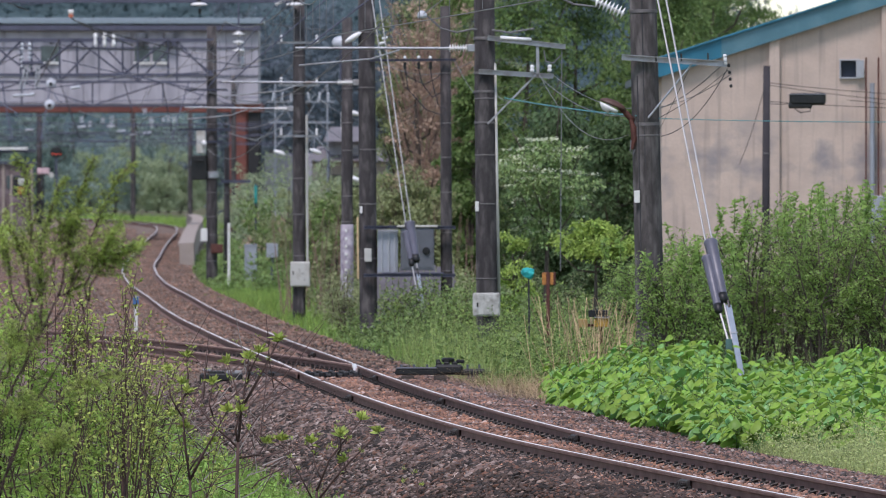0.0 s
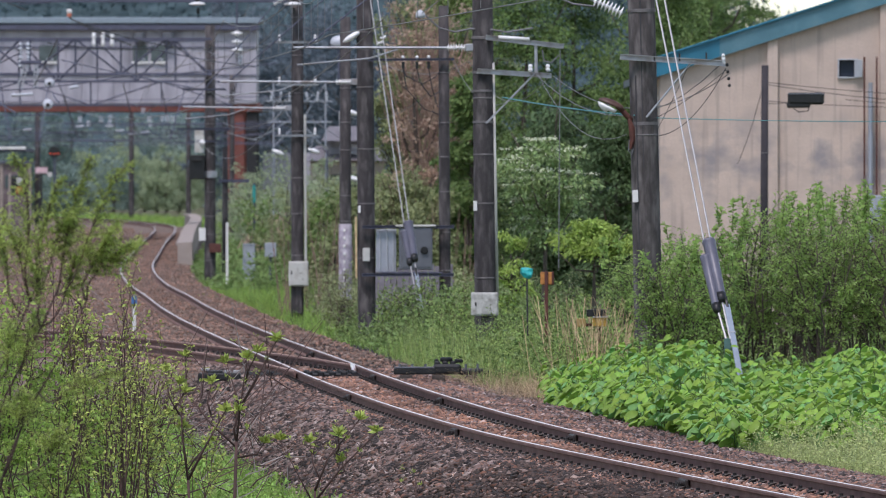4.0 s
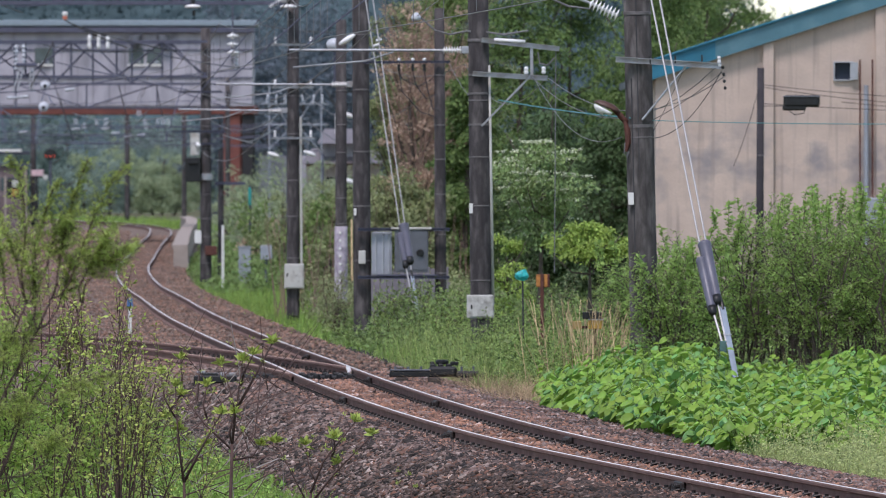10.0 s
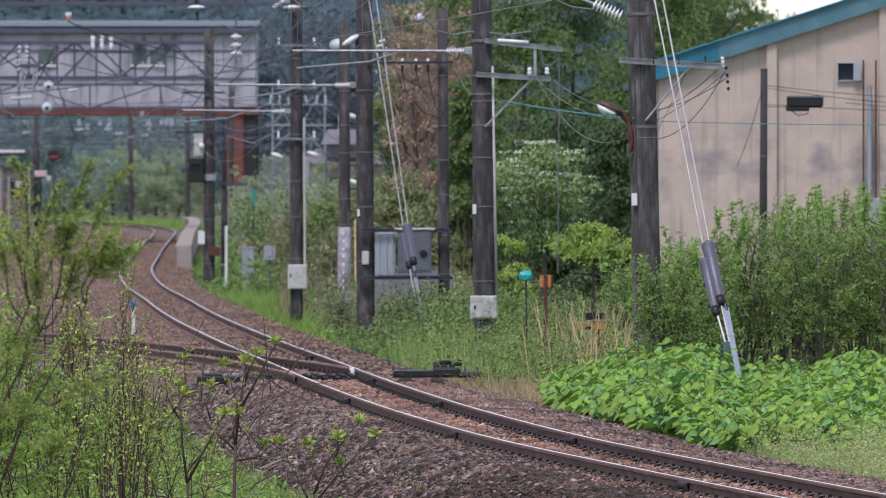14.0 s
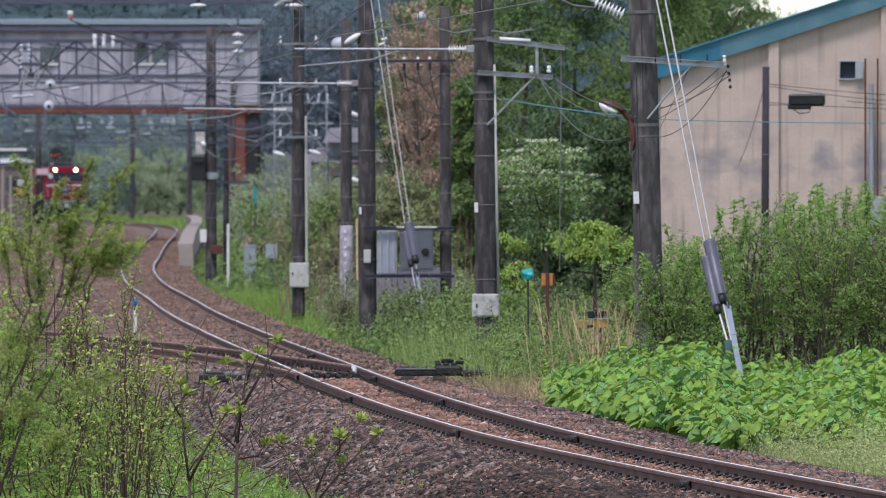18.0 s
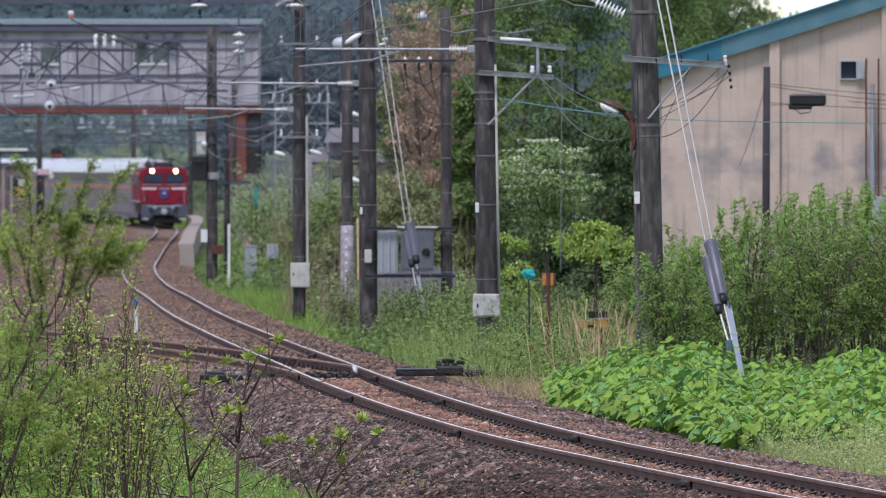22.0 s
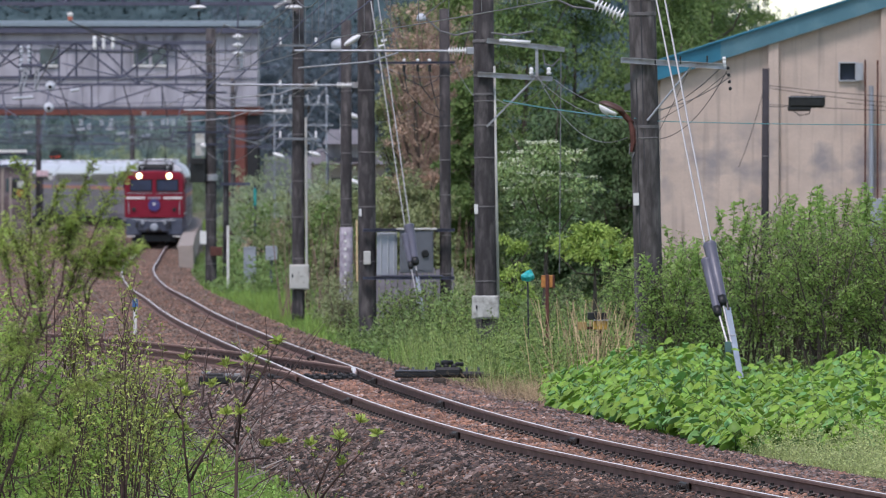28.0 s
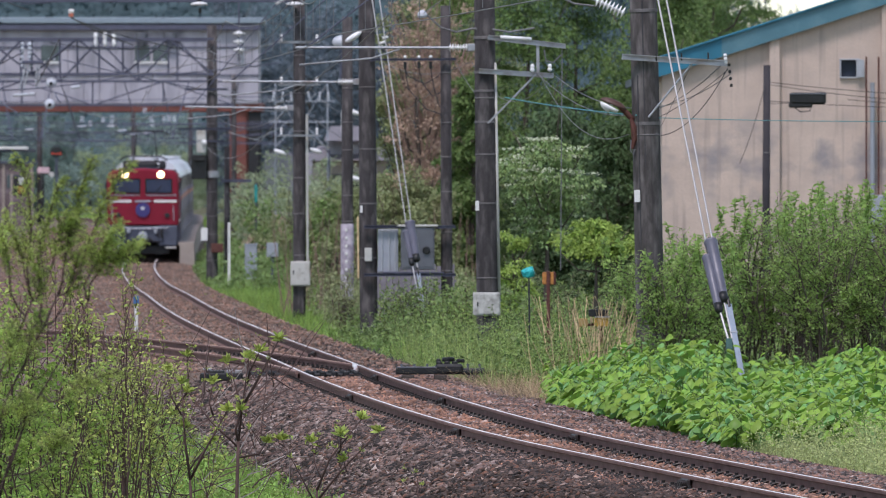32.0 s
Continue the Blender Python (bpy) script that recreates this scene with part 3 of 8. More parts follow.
def build_turnout():
    t = siding
    # the bent toe of the switch rail beside the main rail
    x, yy, _ = side_point(156.4, 0.566, blade_line)
    z = float(level(156.4))
    bm = bmesh.new()
    tube(bm, [(x, yy + 0.5, z - 0.025), (x + 0.03, yy - 0.2, z - 0.03), (x + 0.06, yy - 0.8, z - 0.05), (x + 0.055, yy - 1.2, z - 0.1), (x + 0.03, yy - 1.35, z - 0.17), (x - 0.03, yy - 1.4, z - 0.22)], [0.036, 0.04, 0.042, 0.042, 0.038, 0.03], 8)
    part("switch_toe", bm, M_RAILTOP, t, "worn bright bent toe of the switch rail", True)
    # drive rods across the track and the two point machines
    rodt = thing("switch_rod", (0, 0, 0), "black drive rods lying across the track at the switch", "switch rod")
    for y, r in ((154.6, 0.04), (153.6, 0.035)):
        xa, ya, _ = side_point(y, -1.25)
        xb, yb, _ = side_point(y, 0.5)
        zz = float(level(y)) - 0.115
        bm = bmesh.new()
        rod(bm, (xa, ya, zz), (xb, yb, zz), r)
        for a in (-0.9, -0.42, -0.28, -0.1, 0.08, 0.26, 0.42):
            xc, yc, _ = side_point(y, a)
            box(bm, (xc, yc, zz + 0.01), (0.1, 0.14, 0.1), 0.02)
        part("rod", bm, M_BLACKIRON, rodt)
    z = float(level(152))
    m = thing("point_machine", (-0.08, 152.0, z - 0.1), "black iron point machine on a long base plate beside the switch", "point machine")
    for o in (-0.5, 0.0, 0.5):
        part("timber", boxed((o, 0, -0.06), (0.2, 0.42, 0.16), 0.012), M_SLEEPER, m, "short oiled timber under the machine")
    part("base_plate", boxed((-0.3, 0, 0.075), (0.78, 0.36, 0.09), 0.015), M_BLACKIRON, m)
    part("tail_plate", boxed((0.5, 0, 0.07), (0.4, 0.3, 0.1), 0.03), M_BLACKIRON, m)
    part("motor_case", boxed((0.13, 0, 0.11), (0.44, 0.38, 0.16), 0.04), M_BLACKIRON, m)
    for o in (-0.02, 0.1, 0.22):
        part("cover", boxed((o, 0, 0.2), (0.09, 0.3, 0.07), 0.02), M_BLACKIRON, m)
    part("tray_lip", boxed((-0.3, -0.17, 0.135), (0.76, 0.03, 0.03), 0.008), M_CAB, m)
    for o in (-0.6, -0.4, -0.2, 0.42, 0.6):
        part("bolt", rodded((o, -0.1, 0.1), (o, -0.1, 0.19), 0.022, seg=6), M_CAB, m)
    bm = bmesh.new()
    turned(bm, [(0.09, 0), (0.1, 0.02), (0.1, 0.05), (0.07, 0.07)], 12, Matrix.Translation((0.12, -0.04, 0.225)))
    part("cap", bm, M_BLACKIRON, m)
    for o in (-0.03, 0.28, 0.34):
        part("lug", boxed((o, -0.02, 0.235), (0.07, 0.1, 0.06), 0.015), M_BLACKIRON, m)
    part("cover_plate", boxed((-0.54, -0.03, 0.165), (0.14, 0.16, 0.05), 0.015), M_CLIPHI, m, "worn grey cover plate")
    part("tongue", boxed((0.74, -0.02, 0.06), (0.1, 0.1, 0.05), 0.015), M_BLACKIRON, m)
    m = thing("point_machine", (-3.46, 152.5, z - 0.19), "low black switch base with pale grey plates beside the track", "point machine")
    part("base_plate", boxed((0, 0, 0.07), (0.66, 0.34, 0.12), 0.02), M_BLACKIRON, m)
    part("motor_case", boxed((-0.08, 0, 0.14), (0.26, 0.28, 0.06), 0.015), M_BLACKIRON, m)
    for o in (0.13, 0.26):
        part("cover_plate", boxed((o, -0.05, 0.15), (0.1, 0.2, 0.05), 0.01), M_GALV, m, "worn grey cover plate")
    part("cover_plate", boxed((-0.22, -0.05, 0.185), (0.12, 0.16, 0.035), 0.006), M_GALV, m, "worn grey cover plate")


build_sleepers()
build_turnout()


def build_stones():
    """Loose ballast stones: angular lumps on the bed."""
    rng = np.random.default_rng(5)
    pv = np.array([k[0] for k in BED]), np.array([k[1] for k in BED])
    octa = np.array([[1, 0, 0], [-1, 0, 0], [0, 1, 0], [0, -1, 0], [0, 0, 1], [0, 0, -1.0]])
    otri = np.array([[0, 2, 4], [2, 1, 4], [1, 3, 4], [3, 0, 4], [2, 0, 5], [1, 2, 5], [3, 1, 5], [0, 3, 5]])

    def scatter(name, n, ya, yb, lo, hi, size, material, label, line=centre, prof=pv, power=1.0, skew=0.0):
        y = ya + (yb - ya) * rng.uniform(0, 1, n) ** power
        a = lo + (hi - lo) * rng.uniform(0, 1, n) ** (1 + skew)
        x = line(y) + a
        z = level(y) + np.interp(a, prof[0], prof[1])
        if name == "yard_stones":
            z = z - 0.85 * np.clip((174 - y) / 12, 0, 1)
        keep = np.abs(np.abs(a) - 0.566) > 0.09 if line is centre else np.ones(n, bool)
        x, y, z = x[keep], y[keep], z[keep]
        n = len(x)
        v = octa[None] * rng.uniform(0.55, 1.25, (n, 6, 1)) + rng.normal(size=(n, 6, 3)) * 0.16
        ang = rng.uniform(0, 6.283, n)
        c, s = np.cos(ang), np.sin(ang)
        tilt = rng.uniform(-0.9, 0.9, n)
        vx, vy, vz = v[..., 0] * 1.15, v[..., 1], v[..., 2] * 0.6
        vy, vz = vy * np.cos(tilt)[:, None] - vz * np.sin(tilt)[:, None], vy * np.sin(tilt)[:, None] + vz * np.cos(tilt)[:, None]
        v = np.stack([vx * c[:, None] - vy * s[:, None], vx * s[:, None] + vy * c[:, None], vz], -1)
        sz = size * rng.uniform(0.5, 1.3, n)
        v = v * sz[:, None, None] + np.stack([x, y, z + sz * 0.3], -1)[:, None]
        me = bpy.data.meshes.new(name)
        me.vertices.add(n * 6)
        me.vertices.foreach_set("co", v.astype(np.float32).ravel())
        me.loops.add(n * 24)
        idx = (otri[None] + (np.arange(n) * 6)[:, None, None]).astype(np.int32)
        me.loops.foreach_set("vertex_index", idx.ravel())
        me.polygons.add(n * 8)
        me.polygons.foreach_set("loop_start", np.arange(0, n * 24, 3, dtype=np.int32))
        me.update(calc_edges=True)
        me.materials.append(material)
        tagged(new(name, me), label, "ballast stones", kind="stuff")

    scatter("ballast_stones", 34000, 90, 160, -1.0, 1.6, 0.038, M_STONERED, "rusty brown crushed stones between the rails", power=1.2)
    scatter("ballast_stones", 26000, 90, 160, 0.9, 3.15, 0.038, M_STONE, "loose brown and grey crushed ballast stones", power=1.2)
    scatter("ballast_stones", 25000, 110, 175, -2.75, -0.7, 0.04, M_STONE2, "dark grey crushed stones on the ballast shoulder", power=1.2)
    scatter("ballast_stones", 24000, 92, 128, -2.75, -0.68, 0.042, M_STONE3, "blackish crushed stones on the near ballast shoulder")
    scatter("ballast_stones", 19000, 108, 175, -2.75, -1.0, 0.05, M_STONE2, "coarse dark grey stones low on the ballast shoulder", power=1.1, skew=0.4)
    scatter("ballast_stones", 13000, 108, 175, -2.2, -0.65, 0.032, M_STONERED, "scattered rusty stones beside the near rail", skew=-0.45)
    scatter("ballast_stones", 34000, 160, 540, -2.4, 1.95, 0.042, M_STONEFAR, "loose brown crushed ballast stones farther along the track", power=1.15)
    sv = np.array([k[0] for k in SBED]), np.array([k[1] for k in SBED])
    scatter("siding_stones", 14000, 152, 200, -1.9, 1.2, 0.036, M_STONEFAR, "grey and brown crushed stones round the siding", siding_centre, sv)
    yv = np.array([k[0] for k in YARD]), np.array([k[1] for k in YARD])
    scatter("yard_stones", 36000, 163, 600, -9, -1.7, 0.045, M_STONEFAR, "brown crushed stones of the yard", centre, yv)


build_stones()

# ---- poles and their fittings ----
def wire(bm, a, b, sag=0.0, r=0.008, n=8):
    a, b = Vector(a), Vector(b)
    pts = []
    for i in range(n + 1):
        t = i / n
        p = a.lerp(b, t)
        p.z -= 4 * sag * t * (1 - t)
        pts.append(p)
    return tube(bm, pts, r, 5)


def insulator(parent, a, b, r=0.06, sheds=6, name="insulator", rod_r=0.018, material=None):
    """A ribbed porcelain insulator from a to b."""
    a, b = Vector(a), Vector(b)
    d = b - a
    m = Matrix.Translation(a) @ d.to_track_quat("Z", "Y").to_matrix().to_4x4()
    prof = [(rod_r, 0)]
    for k in range(sheds):
        z = d.length * (k + 0.25) / sheds
        w = d.length / sheds
        prof += [(rod_r, z - 0.05 * w), (r, z + 0.1 * w), (r * 0.96, z + 0.25 * w), (rod_r * 1.3, z + 0.5 * w)]
    prof.append((rod_r, d.length))
    return part(name, turned(bmesh.new(), prof, 12, m), material or M_PORC, parent, "white ribbed porcelain insulator", True)


def pole(x, y, z0, dia, height, label, lean=0.0, group="catenary poles", bands=8, material=None):
    t = thing("utility_pole" if group == "" else "catenary_pole", (x, y, z0), label, "pole", group, ry=lean)
    r = dia / 2
    part("shaft", turned(bmesh.new(), [(r * 1.06, -0.4), (r * 1.05, 0.3), (r, height * 0.5), (r * 0.9, height)], 20), material or M_CONC, t, "", True)
    for k in range(bands):
        zz = 0.7 + (height - 1.4) * (k + random.uniform(-0.25, 0.25)) / bands
        rr = r * (1.05 - 0.15 * zz / height) + 0.004
        part("band", turned(bmesh.new(), [(rr, zz - 0.012), (rr + 0.004, zz - 0.01), (rr + 0.004, zz + 0.01), (rr, zz + 0.012)], 20), M_BAND, t, "", True)
    return t


def arm(parent, a, b, w=0.07, name="cross_arm", material=None):
    """A channel-section arm from a to b."""
    a, b = Vector(a), Vector(b)
    d = b - a
    q = d.to_track_quat("Y", "Z").to_matrix().to_4x4()
    m = Matrix.Translation((a + b) / 2) @ q
    bm = bmesh.new()
    box(bm, (0, 0, 0), (0.01, d.length, w), m=m)
    box(bm, (0.025, 0, w / 2 - 0.005), (0.05, d.length, 0.01), m=m)
    box(bm, (0.025, 0, -w / 2 + 0.005), (0.05, d.length, 0.01), m=m)
    return part(name, bm, material or M_GALV, parent)


def cantilever(parent, reach, z, drop=1.2, ins=0.35):
    """A hinged bracket over the track: top tube with insulators, strut and steady arm (in the pole's space)."""
    s = 1 if reach > 0 else -1
    part("hinge", boxed((s * 0.2, 0, z), (0.16, 0.1, 0.12), 0.01), M_GALV, parent)
    insulator(parent, (s * 0.28, 0, z), (s * (0.28 + ins), 0, z), 0.065, 7)
    part("bracket_tube", rodded((s * (0.28 + ins), 0, z), (reach, 0, z + 0.03), 0.022), M_GALV, parent)
    part("lower_hinge", boxed((s * 0.2, 0, z + drop), (0.16, 0.1, 0.12), 0.01), M_GALV, parent)
    insulator(parent, (s * 0.28, 0, z + drop), (s * (0.26 + ins), 0, z + drop * 0.94), 0.065, 7)
    part("strut", rodded((s * (0.26 + ins), 0, z + drop * 0.94), (reach * 0.93, 0, z + 0.05), 0.013), M_TRUSS, parent)
    part("steady_arm", tube(bmesh.new(), [(reach * 0.45, -0.05, z - 0.02), (reach * 0.6, -0.05, z - 0.16), (reach * 0.98, -0.05, z - 0.25)], 0.014, 6), M_GALV, parent)


POLE_A = pole(3.135, 150.0, 0.02, 0.418, 9.6, "thick weathered concrete catenary pole with a dead lamp", -1.3, bands=3, material=M_CONCPALE)
POLE_B = pole(0.725, 168.0, -0.05, 0.36, 9.8, "weathered concrete catenary pole with banded shaft", -0.6, bands=8)
POLE_C = pole(-1.505, 194.0, -0.045, 0.335, 9.5, "weathered concrete catenary pole with a meter box", -0.4, bands=7)
pole(0.03, 194.0, 0.0, 0.22, 6.7, "slim dark concrete pole carrying a transformer platform", -0.3, bands=7)
POLE_D = pole(-3.45, 233.0, -0.12, 0.29, 9.5, "weathered concrete catenary pole with a relay box", 0, bands=9)
POLE_E = pole(-7.66, 324.0, -0.2, 0.36, 8.4, "dark concrete portal pole crowded with fittings", 0, bands=9)
POLE_F = pole(-2.14, 215.0, -0.1, 0.25, 6.9, "concrete pole with lamps behind the track", 0, bands=7)

part("sleeve", turned(bmesh.new(), [(0.136, 0.75), (0.145, 0.77), (0.142, 2.38), (0.134, 2.4)], 20), mat("peeling_lilac_paint", (0.34, 0.3, 0.36), 0.8, var=0.3, scale=7, fine=40, stain=(0.62, 0.58, 0.62), stain_scale=6, stain_amount=0.8), POLE_F, "pale lilac peeling sleeve", True)
for k in range(9):
    part("sleeve_stud", boxed((-0.02, -0.148, 0.9 + 0.17 * k), (0.05, 0.02, 0.06), 0.006), M_WHITEPAINT, POLE_F, "white stud")

# fittings of the nearest pole
def fit_pole_a():
    p = POLE_A
    arm(p, (-0.3, -0.2, 4.95), (1.08, -0.2, 4.83), 0.075)
    for k, dx in enumerate((0.15, 0.48, 0.83)):
        part("pin", rodded((dx, -0.2, 4.88), (dx, -0.2, 4.98), 0.012), M_BLACKIRON, p)
    part("brace", rodded((0.03, -0.2, 4.15), (0.62, -0.2, 4.84), 0.014), M_GALV, p)
    for k in range(4):
        part("drop_insulator", turned(bmesh.new(), [(0.012, 0), (0.021, 0.012), (0.021, 0.03), (0.01, 0.045)], 8, Matrix.Translation((1.1 + 0.008 * k, -0.2, 4.79 - 0.09 * k))), M_BLACKIRON, p)
    insulator(p, (1.06, -0.22, 4.82), (1.05, -0.22, 4.96), 0.025, 3)
    part("name_plate", boxed((-0.14, -0.19, 3.12), (0.075, 0.015, 0.16), 0.004), M_WHITEPAINT, p, "small white enamel plate")
    for z in (5.55, 4.07):
        part("clamp", turned(bmesh.new(), [(0.165, z - 0.025), (0.187, z - 0.02), (0.187, z + 0.02), (0.165, z + 0.025)], 20), M_BAND, p)
    part("conduit", rodded((-0.02, -0.17, 3.5), (-0.02, -0.165, 9.0), 0.012), M_DARKWIRE, p)
    part("conduit", rodded((-0.1, -0.15, 2.4), (-0.1, -0.15, 4.7), 0.009), M_DARKWIRE, p)
    insulator(p, (-0.25, 0, 5.52), (-0.62, 0, 5.7), 0.085, 8, rod_r=0.02)
    part("strain_rod", rodded((-0.62, 0, 5.7), (-1.3, 0, 5.98), 0.018), M_GALV, p)
    part("jumper", tube(bmesh.new(), [(-1.15, 0.02, 5.78), (-0.9, 0.02, 5.66), (-0.6, 0.02, 5.62), (-0.45, 0.02, 5.9), (-0.3, 0.02, 6.2)], 0.014, 6), M_WIRE, p)
    # broken lamp: cracked pale reflector under a rusty hood, bracket and hanging strip
    part("lamp_bracket", tube(bmesh.new(), [(-0.16, -0.1, 4.12), (-0.21, -0.1, 4.16), (-0.27, -0.12, 4.23), (-0.36, -0.13, 4.31)], [0.028, 0.04, 0.04, 0.026], 8), M_RUST, p, "rusted lamp bracket", True)
    m = Matrix.Translation((-0.43, -0.14, 4.32)) @ Matrix.Rotation(radians(24), 4, "Y") @ Matrix.Diagonal((1, 0.6, 0.4, 1))
    bm = bmesh.new()
    bmesh.ops.create_uvsphere(bm, u_segments=18, v_segments=10, radius=0.19, matrix=m)
    bmesh.ops.delete(bm, geom=[v for v in bm.verts if (m.inverted() @ v.co).z < -0.02], context="VERTS")
    bmesh.ops.solidify(bm, geom=bm.faces[:], thickness=0.008)
    part("lamp_hood", bm, mat("brown_enamel", (0.09, 0.045, 0.035), 0.5), p, "rusty enamel hood", True)
    m = Matrix.Translation((-0.45, -0.15, 4.3)) @ Matrix.Rotation(radians(28), 4, "Y") @ Matrix.Diagonal((1, 0.6, 0.55, 1))
    bm = bmesh.new()
    bmesh.ops.create_uvsphere(bm, u_segments=18, v_segments=10, radius=0.165, matrix=m)
    lost = []
    for v in bm.verts:
        q = m.inverted() @ v.co
        if q.z > 0.03 or (q.z < -0.1 and q.x > 0.02) or (q.x > 0.12 and q.z < -0.04):
            lost.append(v)
    bmesh.ops.delete(bm, geom=lost, context="VERTS")
    bmesh.ops.solidify(bm, geom=bm.faces[:], thickness=0.006)
    part("reflector", bm, M_PORC, p, "broken white enamel reflector", True)
    part("hanging_strip", tube(bmesh.new(), [(-0.2, -0.12, 4.14), (-0.165, -0.12, 4.02), (-0.16, -0.12, 3.86), (-0.19, -0.12, 3.74)], [0.022, 0.04, 0.038, 0.02], 7), M_RUST, p, "torn rusty strip hanging from the lamp")
    part("wire_loop", tube(bmesh.new(), [(-0.2, -0.13, 3.86), (-0.215, -0.13, 3.72), (-0.18, -0.13, 3.66), (-0.15, -0.13, 3.74)], 0.008, 5), M_WIRE, p)


def fit_pole_b():
    p = POLE_B
    cantilever(p, -3.05, 5.5, 1.9, 0.3)
    arm(p, (0.05, -0.19, 5.66), (1.3, -0.19, 5.5), 0.08)
    part("fuse_tube", rodded((0.25, -0.22, 5.66), (0.75, -0.22, 5.62), 0.03, seg=10), M_PORC, p, "white fuse tube", True)
    arm(p, (-0.1, -0.19, 5.12), (1.1, -0.19, 5.03), 0.08)
    part("link", boxed((0.85, -0.2, 5.3), (0.05, 0.03, 0.5), 0.004), M_GALV, p)
    part("brace", boxed((0, 0, 0), (0.03, 0.015, 1.15), 0.003), M_GALV, p).matrix_basis = pose(0.44, -0.2, 4.68, 0, 45, 0)
    for dx in (0.76, 1.04):
        part("pin_insulator", turned(bmesh.new(), [(0.02, 0), (0.038, 0.02), (0.038, 0.04), (0.022, 0.055), (0.036, 0.075), (0.03, 0.11), (0.01, 0.12)], 10, Matrix.Translation((dx, -0.2, 5.1))), M_PORC, p, "", True)
    part("conduit", rodded((0.19, -0.05, 1.5), (0.16, -0.05, 5.25), 0.026, seg=10), M_BOX, p, "pale plastic conduit", True)
    part("warning_plate", boxed((-0.15, -0.12, 2.95), (0.06, 0.02, 0.16), 0.004), M_WHITEPAINT, p)
    for z in (5.1, 5.65, 4.8, 4.3):
        part("clamp", turned(bmesh.new(), [(0.16, z - 0.02), (0.18, z - 0.016), (0.18, z + 0.016), (0.16, z + 0.02)], 20), M_BAND, p)
    part("drop_wire", rodded((1.24, -0.19, 5.45), (1.18, -0.19, 1.9), 0.008), M_WIRE, p)
    part("loop", tube(bmesh.new(), [(0.95, -0.2, 5.45), (0.98, -0.2, 5.27), (1.1, -0.2, 5.24), (1.22, -0.2, 5.36)], 0.012, 5), M_WIRE, p)
    part("jumper", tube(bmesh.new(), [(-0.95, -0.1, 6.05), (-0.7, -0.1, 5.82), (-0.45, -0.1, 5.75), (-0.2, -0.1, 5.8), (0.15, -0.1, 5.78), (0.4, -0.1, 5.74), (0.8, -0.1, 5.8)], 0.016, 6), M_WIRE, p)
    part("bell_insulator", turned(bmesh.new(), [(0.02, 0), (0.075, 0.01), (0.08, 0.05), (0.06, 0.1), (0.02, 0.13)], 14, Matrix.Translation((-1.0, -0.1, 5.98))), M_PORCFAR, p, "pale bell insulator", True)


